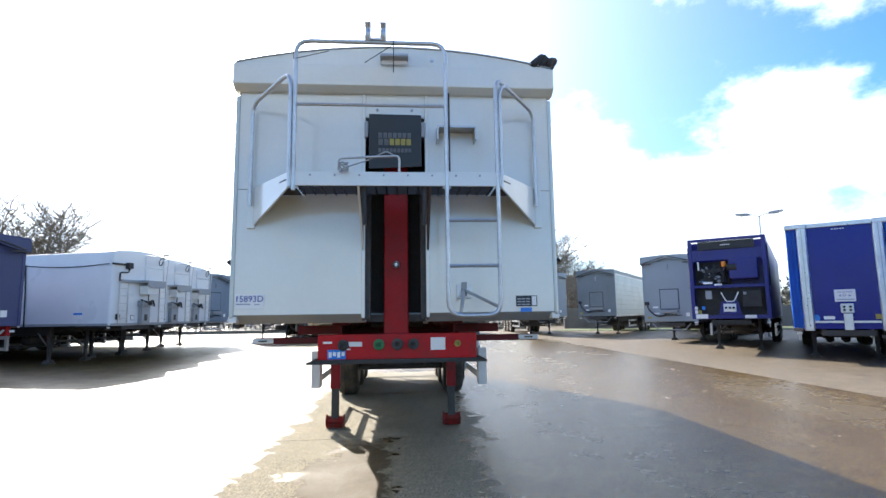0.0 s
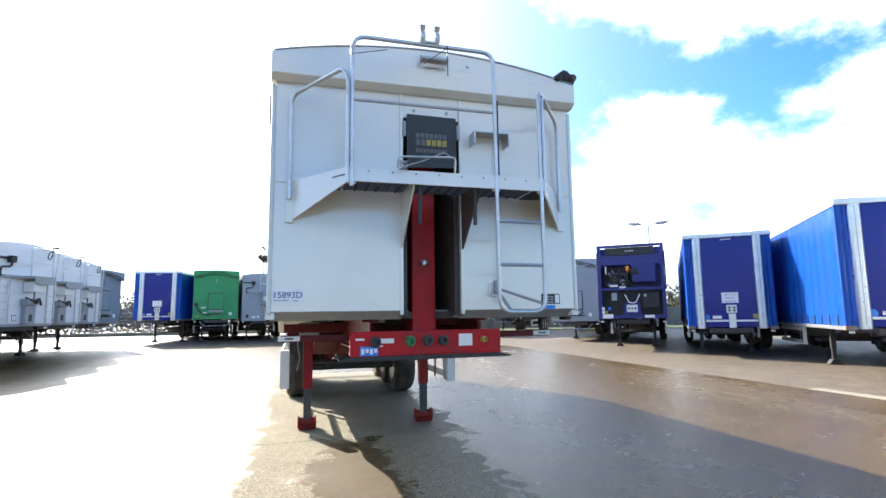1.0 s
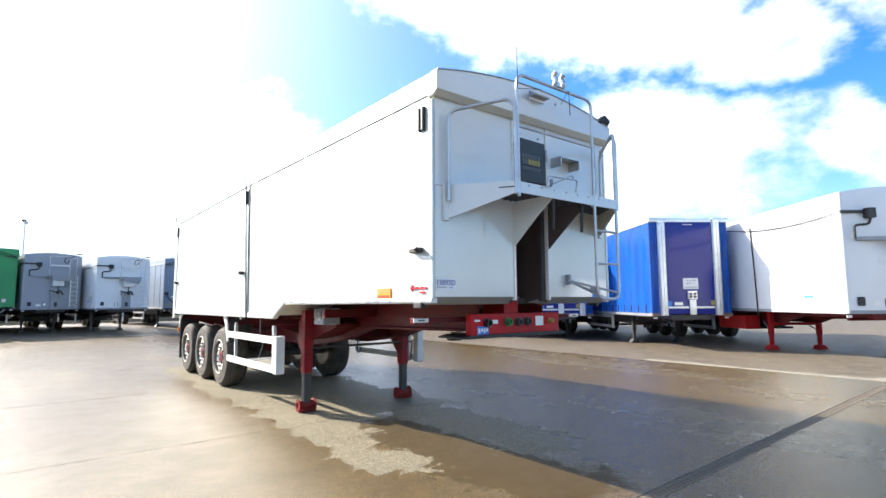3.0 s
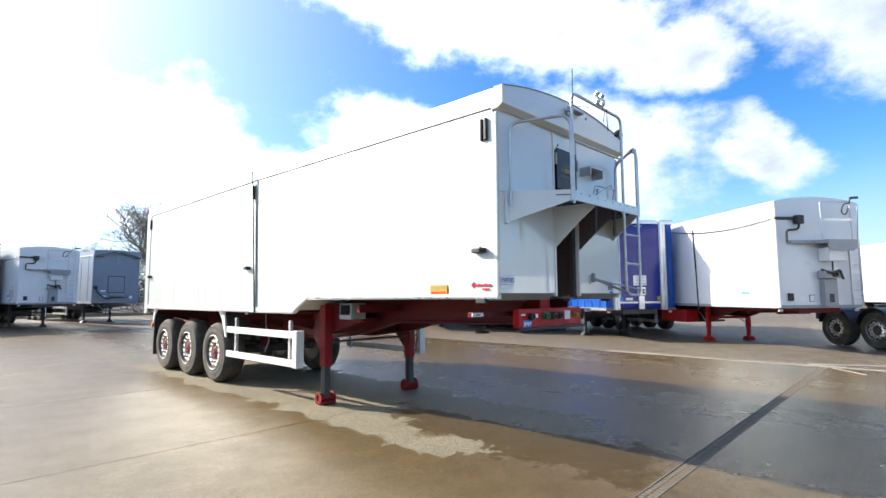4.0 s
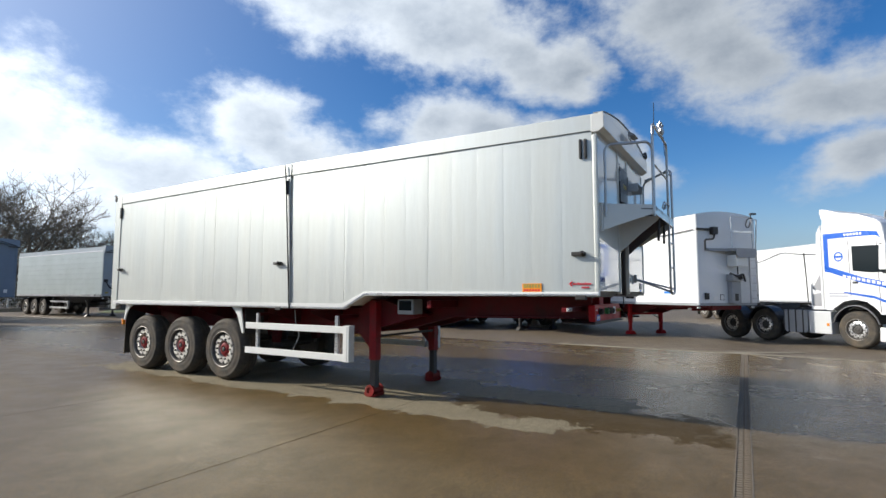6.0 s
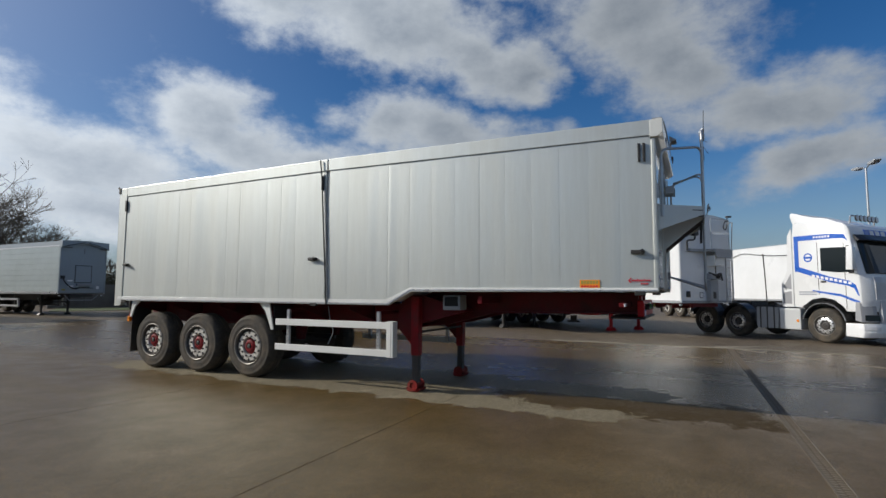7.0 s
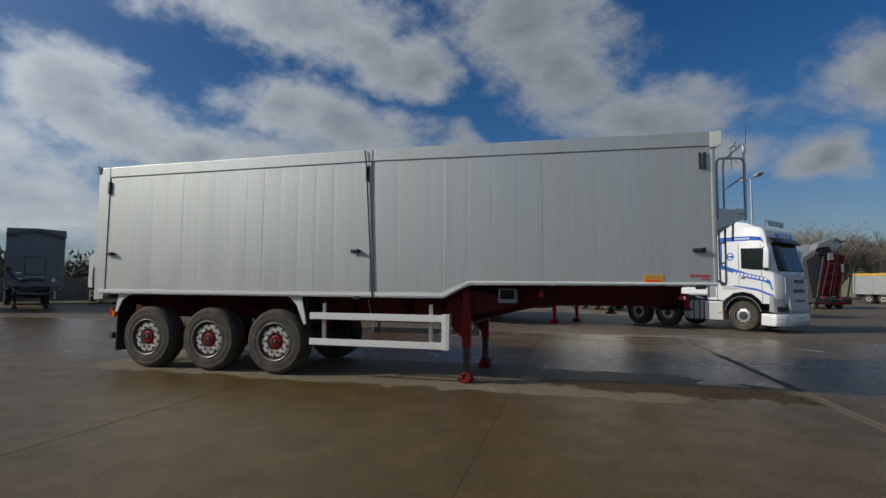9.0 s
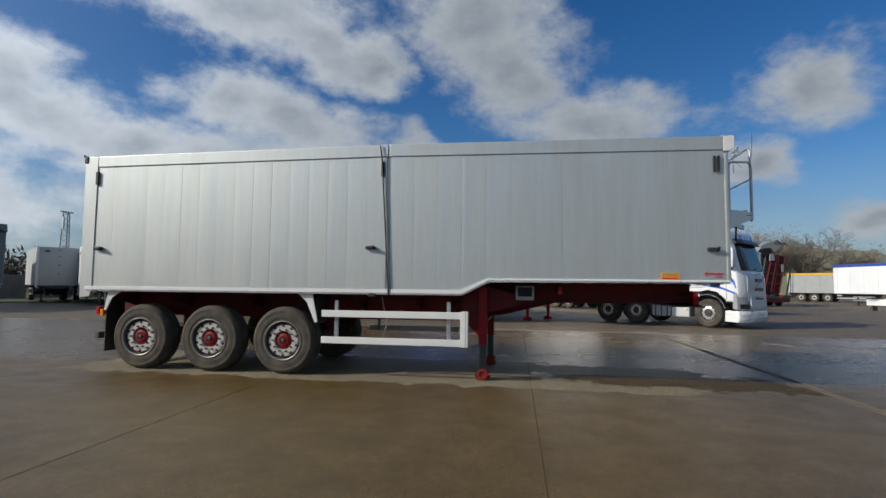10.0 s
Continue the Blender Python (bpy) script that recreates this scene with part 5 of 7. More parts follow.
    part("notice_card", box(B(), -0.365, -0.235, -0.014, -0.009, zb + 0.155, zb + 0.305), M_STICK, T)
    # side strap and sheet rope along both sides
    for s in (-1, 1):
        part("side_strap", tube(B(), [(s * (W + 0.03), 3.55, zt - 0.45), (s * (W + 0.02), 3.48, zb + 1.2), (s * (W + 0.02), 3.42, zb - 0.15)], 0.022, 6), M_BLACK, T)
        hose = [(s * (W + 0.04), 0.1, zb + h * 0.80)] + [(s * (W + 0.04), 0.1 + 4.8 * u, zb + h * 0.80 + (0.30 * u - 0.9 * u * (1 - u)) * 0.75) for u in (0.2, 0.4, 0.6, 0.8, 1.0)]
        part("sheet_rope", tube(B(), hose + [(s * (W + 0.04), 6.6, zb + h * 0.73), (s * (W + 0.04), 8.4, zb + h * 0.83)], 0.015, 6, 0.3), M_BLACK, T)
        lb = part("side_label", box(B(), s * (W + 0.004), s * (W - 0.01), 1.05, 1.45, zb + 0.20, zb + 0.42), M_STICK, T)
        part("label_band", box(B(), s * (W + 0.006), s * (W + 0.003), 1.07, 1.43, zb + 0.34, zb + 0.41), M_BLUEST, lb)
    if sidebox:
        part("tool_box", box(B(), -1.18, -0.70, 4.3, 5.8, 0.58, 1.0, 0.015), M_REDB, T, "bright red side locker")
        running_gear(T, length, beam, legs, (length - 3.9, length - 2.6, length - 1.3), 3.75, zb, guard=(6.2, 8.4))
    else:
        running_gear(T, length, beam, legs, (length - 3.9, length - 2.6, length - 1.3), 2.9, zb)
    return T


def floor_trailer(name, label, at, skin, zt=3.9, zb=1.22, length=13.4, group="", flank=None):
    """A walking-floor trailer with a bunched sheet over its bulkhead, a hatch, a step and brackets."""
    T = thing(name, label, "trailer", group, at=at)
    W = 1.25
    part("body", box(B(), -W, W, 0, length, zb, zt - 0.28, 0.012), skin, T)
    part("hood", prism(B(), [(-W - 0.05, zt - 0.42), (-W - 0.02, zt - 0.02), (0, zt + 0.03), (W + 0.02, zt - 0.02), (W + 0.05, zt - 0.42), (W - 0.3, zt - 0.36), (0, zt - 0.10), (-W + 0.3, zt - 0.36)], "y", -0.16, 0.1, 0.01), skin, T, "sagging folds of the load sheet")
    part("sheet", prism(B(), [(-W - 0.03, zt - 0.32), (W + 0.03, zt - 0.32), (W + 0.02, zt - 0.06), (0, zt), (-W - 0.02, zt - 0.06)], "y", 0.05, length - 0.05), skin, T)
    for s in (-1, 1):
        part("hood_rope", tube(B(), [(s * (W - 0.1), -0.18, zt - 0.36), (s * 0.62, -0.18, zt - 0.20), (s * 0.1, -0.18, zt - 0.08)], 0.02, 6, 0.2), M_DARK, T)
        part("hood_bar", box(B(), s * W, s * (W - 0.5), -0.19, -0.14, zt - 0.43, zt - 0.39), M_DARK, T)
        part("corner_post", box(B(), s * (W + 0.01), s * (W - 0.07), -0.015, 0.08, zb, zt - 0.3, 0.01), skin, T)
        # flank boards carry the sunlit side in their paler colour
        if flank:
            for i in range(8):
                z0 = zb + 0.08 + i * (zt - zb - 0.44) / 8
                part("side_panel", box(B(), s * (W + 0.022), s * (W + 0.002), 0.05, length - 0.02, z0 + 0.006, z0 + (zt - zb - 0.44) / 8 - 0.006, 0.006), flank, T, "side planking in a paled sunlit tone")
        for i in range(0 if flank else 11):
            y = 0.7 + i * (length - 1.0) / 11
            part("side_rib", box(B(), s * (W + 0.012), s * (W - 0.01), y - 0.012, y + 0.012, zb + 0.08, zt - 0.34), skin, T)
        part("bottom_rail", box(B(), s * (W + 0.02), s * (W - 0.05), 0.02, length, zb - 0.05, zb + 0.08, 0.008), M_ALU, T)
        part("top_rail", box(B(), s * (W + 0.03), s * (W - 0.05), 0.1, length, zt - 0.36, zt - 0.29, 0.008), M_ALU, T)
    part("hatch", box(B(), -0.42, 0.42, -0.025, 0.0, zb + 0.62, zb + 1.55, 0.01), skin, T, "square access hatch")
    part("hatch_frame", box(B(), -0.46, 0.46, -0.012, 0.0, zb + 0.58, zb + 1.59, 0.006), M_DARK, T)
    part("step", box(B(), -0.38, 0.40, -0.18, -0.0, zb + 0.42, zb + 0.54, 0.01), M_GREY, T)
    for i in range(4):
        part("coupling", rod(B(), (-0.2 + 0.16 * i, -0.10, zb + 0.32), (-0.2 + 0.16 * i, 0.0, zb + 0.32), 0.035, 8), M_BLACK, T)
    part("hose_rack", box(B(), -0.55, 0.55, -0.06, -0.02, zb + 0.28, zb + 0.31), M_DARK, T)
    part("hose", tube(B(), [(-0.2, -0.1, zb + 0.32), (-0.5, -0.16, zb + 0.22), (-0.78, -0.15, zb + 0.38), (-1.02, -0.12, zb + 0.62), (-1.08, -0.05, zb + 0.88)], 0.035, 8, 0.15), M_BLACK, T, "", True)
    part("hose_bracket", box(B(), -1.2, -0.98, -0.06, 0.0, zb + 0.80, zb + 0.98, 0.02), M_BLACK, T)
    part("label", box(B(), -0.82, -0.56, -0.006, 0.0, zb + 0.66, zb + 0.74), M_STICK, T)
    part("label", box(B(), -0.80, -0.50, -0.006, 0.0, zb + 0.36, zb + 0.43), M_STICK, T)
    part("marker", box(B(), -1.1, -0.92, -0.006, 0.0, zb + 0.14, zb + 0.24), M_YELLOW, T)
    part("data_plate", box(B(), 0.74, 0.90, -0.012, 0.0, zb + 0.24, zb + 0.42), M_STICK, T)
    part("hook", box(B(), -0.03, 0.03, -0.05, 0.0, zt - 0.72, zt - 0.45), M_GREY, T)
    running_gear(T, length, M_DARK, M_BLACK, (length - 3.9, length - 2.6, length - 1.3), 2.7, zb - 0.05)
    part("bulkhead_stay", tube(B(), [(-0.9, 0.06, zb - 0.1), (-0.62, 0.1, zb - 0.40), (0.62, 0.1, zb - 0.40), (0.9, 0.06, zb - 0.1)], 0.03, 6), M_GREY, T)
    return T


M_NAVY = paint("navy_panel", (0.006, 0.014, 0.20), 0.14, grain=0.04, dirt=(0.012, 0.025, 0.16), dirt_amt=0.3, bump=0, spec=0.3)
M_CURT = paint("blue_curtain", (0.008, 0.13, 0.60), 0.36, grain=0.05, dirt=(0.02, 0.055, 0.30), dirt_amt=0.4, bump=0.04, bump_scale=9)


def curtain_sider(name, label, at, zt=3.8, zb=1.12, length=13.4, group=""):
    """A curtain-sided trailer: headboard with aluminium posts, pleated curtains with buckles, roof and chassis."""
    T = thing(name, label, "trailer", group, at=at)
    W = 1.275
    part("headboard", box(B(), -W + 0.52, W - 0.52, 0.05, 0.09, zb + 0.16, zt - 0.12, 0.004), M_NAVY, T, "glossy navy headboard")
    part("headboard_foot", box(B(), -W + 0.52, W - 0.52, 0.045, 0.12, zb - 0.05, zb + 0.16, 0.004), M_NAVY, T)
    part("foot_strip", box(B(), -W + 0.53, W - 0.53, 0.03, 0.05, zb + 0.12, zb + 0.18, 0.004), M_ALU, T)
    for s in (-1, 1):
        part("front_post", prism(B(), [(s * (W - 0.27), 0.02), (s * (W - 0.31), -0.02), (s * (W - 0.48), -0.02), (s * (W - 0.52), 0.02), (s * (W - 0.53), 0.10), (s * (W - 0.26), 0.12)], "z", zb - 0.10, zt - 0.08, 0.012), M_ALU, T, "weathered aluminium corner post")
        part("post_groove", box(B(), s * (W - 0.40), s * (W - 0.385), -0.024, -0.016, zb, zt - 0.15), M_GREY, T)
        bm = B()
        out = [(W - 0.26, 0.05), (W - 0.20, 0.035), (W - 0.13, 0.05), (W - 0.06, 0.035), (W - 0.015, 0.05), (W, 0.10), (W, 0.21)]
        lo = [bm.verts.new((s * (x + 0.012 * math.sin(7 * i)), y, zb - 0.05)) for i, (x, y) in enumerate(out)]
        mid = [bm.verts.new((s * (x + 0.012 * math.sin(5 * i + 2)), y + 0.012 * math.sin(4 * i), zb + 0.7)) for i, (x, y) in enumerate(out)]
        hi = [bm.verts.new((s * x, y, zt - 0.10)) for x, y in out]
        for a, b in ((lo, mid), (mid, hi)):
            for i in range(len(out) - 1):
                bm.faces.new((a[i], a[i + 1], b[i + 1], b[i]))
        bmesh.ops.solidify(bm, geom=bm.faces[:], thickness=0.006)
        part("curtain_end", bm, M_CURT, T, "", True)
        # pleated curtain
        bm = B()
        n = 160
        rows = (zb - 0.02, zb + 0.35, (zb + zt) / 2, zt - 0.14)
        rnd = random.Random(3 + s)
        ph = [rnd.uniform(0, 6.28) for _ in range(4)]
        grid = []
        for k, z in enumerate(rows):
            amp = (0.018, 0.014, 0.006, 0.010)[k]
            grid.append([bm.verts.new((s * (W - 0.012 + amp * math.sin(i * 0.9 + ph[k] + 0.4 * math.sin(i * 0.31))), 0.20 + i * (length - 0.3) / n, z)) for i in range(n + 1)])
        for a, b in zip(grid, grid[1:]):
            for i in range(n):
                bm.faces.new((a[i], a[i + 1], b[i + 1], b[i]))
        bmesh.ops.solidify(bm, geom=bm.faces[:], thickness=0.006)
        cu = part("curtain", bm, M_CURT, T, "bright blue side curtain", True)
        for i in range(22):
            y = 0.45 + i * (length - 0.8) / 22
            bk = part("buckle", box(B(), s * (W + 0.022), s * (W + 0.004), y - 0.02, y + 0.02, zb - 0.02, zb + 0.22), M_BLACK, cu)
        part("side_rail", box(B(), s * (W + 0.006), s * (W - 0.06), 0.15, length, zb - 0.12, zb - 0.03, 0.008), M_ALU, T)
        part("roof_rail", box(B(), s * (W + 0.012), s * (W - 0.06), 0.05, length, zt - 0.15, zt - 0.01, 0.01), M_ALU, T)
        part("front_cap", box(B(), s * (W + 0.015), s * (W - 0.52), -0.03, 0.22, zt - 0.14, zt + 0.005, 0.03), M_ALU, T)
        part("corner_foot", box(B(), s * (W + 0.01), s * (W - 0.22), 0.0, 0.16, zb - 0.12, zb - 0.02, 0.01), M_RUST, T)
    part("top_beam", box(B(), -W + 0.525, W - 0.525, 0.0, 0.1, zt - 0.13, zt - 0.01, 0.01), M_ALU, T)
    part("roof", box(B(), -W + 0.02, W - 0.02, 0.05, length, zt - 0.03, zt - 0.002), M_TARP, T)
    part("rear_frame", box(B(), -W, W, length - 0.05, length + 0.05, zb - 0.1, zt - 0.02, 0.01), M_ALU, T)
    sg = part("height_sign", box(B(), -0.24, 0.24, 0.04, 0.052, zb + 0.72, zb + 1.06), M_STICK, T, "white overall-height notice")
    words("sign_line", "Overall height", 0.062, pose(0, 0.036, zb + 0.99, 90), M_INK, sg)
    words("sign_line", "4.21 m", 0.10, pose(0, 0.036, zb + 0.89, 90), M_INK, sg)
    part("sign_bar", box(B(), -0.20, 0.20, 0.036, 0.041, zb + 0.76, zb + 0.79), M_BARS, sg)
    cb = part("coupling_box", box(B(), -0.13, 0.17, -0.01, 0.05, zb + 0.40, zb + 0.66, 0.012), M_ALU, T, "aluminium coupling box")
    for i, (x, z) in enumerate(((-0.05, 0.57), (0.09, 0.57), (-0.05, 0.48), (0.09, 0.48))):
        part("coupling", rod(B(), (x, -0.05, zb + z), (x, 0.0, zb + z), 0.035, 10), M_BLACK, cb)
    part("cable_duct", box(B(), -0.08, 0.13, 0.0, 0.05, zb - 0.08, zb + 0.38, 0.01), M_ALU, T)
    part("round_badge", lathe(B(), [(0.10, 0), (0.10, 0.004), (0.02, 0.004)], 20, Matrix.Translation((-0.72, 0.05, zb + 0.26)) @ Matrix.Rotation(radians(90), 4, "X")), M_BLUEST, T)
    part("label", box(B(), -0.54, -0.28, 0.044, 0.05, zb + 0.22, zb + 0.31), M_STICK, T)
    part("label", box(B(), 0.62, 0.84, 0.044, 0.05, zb + 0.22, zb + 0.36), M_YELLOW, T)
    for i in range(5):
        part("badge_bar", box(B(), -0.16 + 0.065 * i, -0.115 + 0.065 * i, 0.044, 0.05, zt - 0.22, zt - 0.195), M_STICK, T)
    running_gear(T, length, M_DARK, M_BLACK, (length - 3.9, length - 2.6, length - 1.3), 2.6, zb - 0.08, guard=(3.6, 6.0), legx=0.8)
    return T


def machine_trailer(name, label, at, zt=3.92, zb=1.2, length=12.5):
    """A navy trailer whose front frame holds an engine, a tank and hydraulics."""
    T = thing(name, label, "trailer", at=at)
    W = 1.25
    nv = paint("navy_paint", (0.018, 0.02, 0.17), 0.38, grain=0.06, dirt=(0.04, 0.04, 0.10), dirt_amt=0.4, bump=0.01)
    part("body", box(B(), -W, W, 0.75, length, zb, zt - 0.06, 0.015), nv, T)
    for s in (-1, 1):
        part("frame_post", box(B(), s * W, s * (W - 0.13), 0.0, 0.12, zb, zt, 0.015), nv, T)
        part("side_cheek", box(B(), s * (W + 0.004), s * (W - 0.04), 0.1, 0.76, zb, zt - 0.05), nv, T)
        part("corner_gusset", prism(B(), [(s * (W - 0.13), zt - 0.42), (s * (W - 0.5), zt - 0.42), (s * (W - 0.13), zt - 0.9)], "y", 0.02, 0.05), nv, T)
        part("side_rope", tube(B(), [(s * (W + 0.02), 0.1, zt - 0.3), (s * (W + 0.03), 0.3, zt - 1.2), (s * (W + 0.02), 0.1, zt - 1.8)], 0.02, 6, 0.3), M_BLACK, T)
    part("frame_top", box(B(), -W + 0.12, W - 0.12, 0.0, 0.14, zt - 0.10, zt, 0.015), nv, T)
    hd = part("name_board", box(B(), -W + 0.35, W - 0.35, -0.03, 0.1, zt - 0.42, zt - 0.12, 0.01), M_BLACK, T, "black name board with a plain white mark")
    for i in range(5):
        part("board_bar", box(B(), -0.16 + 0.065 * i, -0.11 + 0.065 * i, -0.034, -0.029, zt - 0.28, zt - 0.25), M_STICK, hd)
    for z, h in ((zb + 1.12, 0.10), (zb + 0.02, 0.12)):
        part("frame_bar", box(B(), -W + 0.1, W - 0.1, 0.0, 0.12, z, z + h, 0.01), nv, T)
    part("upper_panel", box(B(), -W + 0.15, W - 0.15, 0.03, 0.05, zt - 0.80, zt - 0.40), nv, T)
    part("fuel_tank", box(B(), 0.05, 0.95, 0.02, 0.55, zb + 1.42, zb + 2.18, 0.05), nv, T, "navy tank")
    eng = part("engine", box(B(), -0.80, -0.12, 0.18, 0.7, zb + 1.30, zb + 1.85, 0.06), M_DARK, T, "dark diesel engine")
    part("bay_back", box(B(), -W + 0.14, 0.04, 0.60, 0.70, zb + 1.22, zt - 0.82), M_BLACK, T)
    part("lower_bay_back", box(B(), -W + 0.14, W - 0.14, 0.45, 0.55, zb + 0.14, zb + 1.12), M_BLACK, T)
    rnd = random.Random(8)
    for i in range(34):
        x, z = rnd.uniform(-0.85, -0.15), rnd.uniform(zb + 1.28, zb + 1.9)
        part("engine_part", rod(B(), (x, 0.08 + rnd.uniform(0, 0.1), z), (x + rnd.uniform(-0.12, 0.12), 0.25, z + rnd.uniform(-0.1, 0.1)), rnd.uniform(0.015, 0.06), 10), rnd.choice((M_BLACK, M_BLACK, M_DARK, M_DARK, M_GREY, M_ALU)), eng)
    part("air_filter", rod(B(), (0.0, 0.06, zb + 1.85), (0.3, 0.06, zb + 1.85), 0.12, 16), M_BLACK, T)
    part("beacon", lathe(B(), [(0.05, 0), (0.08, 0.02), (0.08, 0.2), (0.05, 0.22)], 14, Matrix.Translation((-0.1, 0.03, zb + 1.86))), M_AMBER, T, "amber canister", True)
    for i in range(7):
        a, c = rnd.uniform(-1.0, -0.1), rnd.uniform(-0.9, 0.3)
        part("hose", tube(B(), [(a, 0.2, zb + 2.0), (a + 0.05, 0.06, zb + rnd.uniform(1.6, 1.9)), (c, 0.05, zb + rnd.uniform(1.3, 1.5)), (c, 0.3, zb + 1.25)], 0.016, 6, 0.1), M_BLACK, T)
    for x0, x1, z0, z1, m in ((-0.80, -0.50, 1.26, 1.34, M_STICK), (-0.45, -0.2, 1.2, 1.27, M_STICK), (-0.75, -0.55, 0.72, 1.02, M_GREY), (0.45, 0.55, 0.85, 0.95, M_GREY)):
        part("fitting_box", box(B(), x0, x1, -0.02, 0.1, zb + z0, zb + z1, 0.01), m, T)
    part("control_plate", prism(B(), [(-0.36, zb + 0.16), (0.36, zb + 0.16), (0.26, zb + 0.62), (-0.26, zb + 0.62)], "y", -0.01, 0.06), nv, T)
    cp = part("coupling_plate", box(B(), -0.2, 0.2, -0.04, 0.0, zb + 0.26, zb + 0.54, 0.01), M_STICK, T)
    for i in range(3):
        part("coupling", rod(B(), (-0.12 + 0.12 * i, -0.08, zb + 0.40), (-0.12 + 0.12 * i, -0.03, zb + 0.40), 0.04, 10), M_BLACK, cp)
    part("grille", box(B(), 0.42, 1.0, 0.02, 0.06, zb + 0.42, zb + 1.0, 0.02), M_BLACK, T)
    part("hose", tube(B(), [(-0.25, 0.02, zb + 0.95), (-0.1, -0.02, zb + 0.62), (0.15, -0.02, zb + 0.62), (0.3, 0.02, zb + 0.95)], 0.02, 6, 0.08), M_STICK, T)
    wl = part("warning_labels", box(B(), -1.12, -0.72, -0.012, 0.0, zb + 0.02, zb + 0.18), M_STICK, T)
    for i in range(4):
        part("label_square", box(B(), -1.14 + 0.12 * (i % 3), -1.04 + 0.12 * (i % 3), -0.014, 0.0, zb + 0.20 + 0.14 * (i // 2), zb + 0.32 + 0.14 * (i // 2)), (M_STICK, M_YELLOW, M_BLUEST, M_STICK)[i], wl)
    part("label", box(B(), 0.45, 0.80, -0.012, 0.0, zb + 0.03, zb + 0.14), M_STICK, T)
    part("strip_lamp", box(B(), -0.95, -0.9, -0.02, 0.0, zt - 1.15, zt - 0.85), M_LENSW, T)
    running_gear(T, length, M_BLACK, M_BLACK, (length - 3.9, length - 2.6, length - 1.3), 2.6, zb - 0.03)
    return T


# ---- tractor unit ----
def tractor(at):
    T = thing("tractor_unit", "white sleeper-cab tractor unit with blue swoosh stripes parked empty", "lorry", at=at)
    wp = paint("cab_white", (0.76, 0.78, 0.79), 0.22, grain=0.01, dirt=(0.6, 0.6, 0.58), dirt_amt=0.25, bump=0, coat=0.6)
    bl = paint("cab_blue", (0.015, 0.11, 0.52), 0.3, grain=0.02, bump=0, coat=0.4)
    sv = paint("front_silver", (0.50, 0.51, 0.53), 0.35, grain=0.03, bump=0)
    gp = paint("cab_grey", (0.30, 0.31, 0.33), 0.4, grain=0.04, bump=0)
    W = 1.245
    prof = [(0.08, 0.95), (0.02, 1.25), (0.04, 1.75), (0.10, 2.02), (0.42, 3.10), (0.47, 3.32), (0.56, 3.46), (0.78, 3.57), (1.30, 3.66), (2.32, 3.70), (2.36, 3.3), (2.38, 1.05), (2.10, 1.02), (2.02, 1.18), (1.80, 1.34), (1.45, 1.40), (1.10, 1.34), (0.88, 1.18), (0.78, 0.95)]
    part("cab", prism(B(), prof, "x", -W + 0.02, W - 0.02, 0.045), wp, T, "white high-roof sleeper cab", True)
    part("roof_deflector", prism(B(), [(0.92, 3.60), (1.35, 3.76), (1.85, 3.86), (2.40, 4.04), (2.52, 4.06), (2.54, 3.90), (2.44, 3.80), (2.44, 3.58)], "x", -W + 0.22, W - 0.22, 0.04), wp, T, "white roof air deflector", True)
    part("windscreen", prism(B(), [(0.065, 2.06), (0.385, 3.06), (0.42, 3.05), (0.10, 2.04)], "x", -W + 0.17, W - 0.17, 0.01), M_GLASS, T, "large dark windscreen")
    part("sun_visor", prism(B(), [(0.16, 3.02), (0.40, 3.20), (0.44, 3.16), (0.30, 3.0)], "x", -W + 0.10, W - 0.10, 0.012), M_PLASTIC, T)
    sgn = part("header_sign", prism(B(), [(0.415, 3.17), (0.462, 3.36), (0.50, 3.36), (0.46, 3.17)], "x", -0.66, 0.66), bl, T, "blue header board with plain marks")
    for i in range(3):
        part("sign_bar", prism(B(), [(0.416, 3.205), (0.448, 3.335), (0.456, 3.333), (0.424, 3.203)], "x", -0.40 + 0.30 * i, -0.20 + 0.30 * i), M_STICK, sgn)
    part("screen_pillar", prism(B(), [(0.09, 2.03), (0.40, 3.06), (0.50, 3.06), (0.20, 2.03)], "x", -W + 0.012, -W + 0.16), wp, T)
    part("screen_pillar", prism(B(), [(0.09, 2.03), (0.40, 3.06), (0.50, 3.06), (0.20, 2.03)], "x", W - 0.012, W - 0.16), wp, T)
    part("front_grille", prism(B(), [(0.012, 1.30), (0.02, 1.78), (0.06, 1.95), (0.10, 1.95), (0.06, 1.30)], "x", -0.92, 0.92, 0.008), sv, T, "silver front panel with slots")
    for z, w in ((1.66, 0.34), (1.34, 0.42), (1.02, 0.42), (0.82, 0.36)):
        gr = part("grille_slot", box(B(), -w, w, -0.012, 0.05, z, z + 0.11, 0.01), M_BLACK, T)
        for i in range(7):
            x = -w + 2 * w * (i + 0.5) / 7
            part("slot_bar", box(B(), x - 0.01, x + 0.01, -0.016, 0.0, z + 0.01, z + 0.1), gp, gr)
    part("lower_front", prism(B(), [(0.0, 0.62), (-0.03, 0.75), (0.0, 1.28), (0.10, 1.28), (0.10, 0.62)], "x", -0.80, 0.80, 0.02), sv, T)
    part("bumper", prism(B(), [(0.0, 0.22), (-0.05, 0.36), (-0.03, 0.62), (0.2, 0.62), (0.80, 0.62), (0.82, 0.24)], "x", -W, W, 0.03), wp, T, "white front bumper")
    for z in (0.70, 1.10):
        part("front_band", box(B(), -0.50, 0.50, -0.035, 0.04, z - 0.015, z + 0.015, 0.006), M_GALV, T)
    part("front_maker_bar", prism(B(), [(-0.62, 1.34), (0.62, 1.84), (0.62, 1.87), (-0.62, 1.37)], "y", -0.004, 0.05), M_GALV, T)
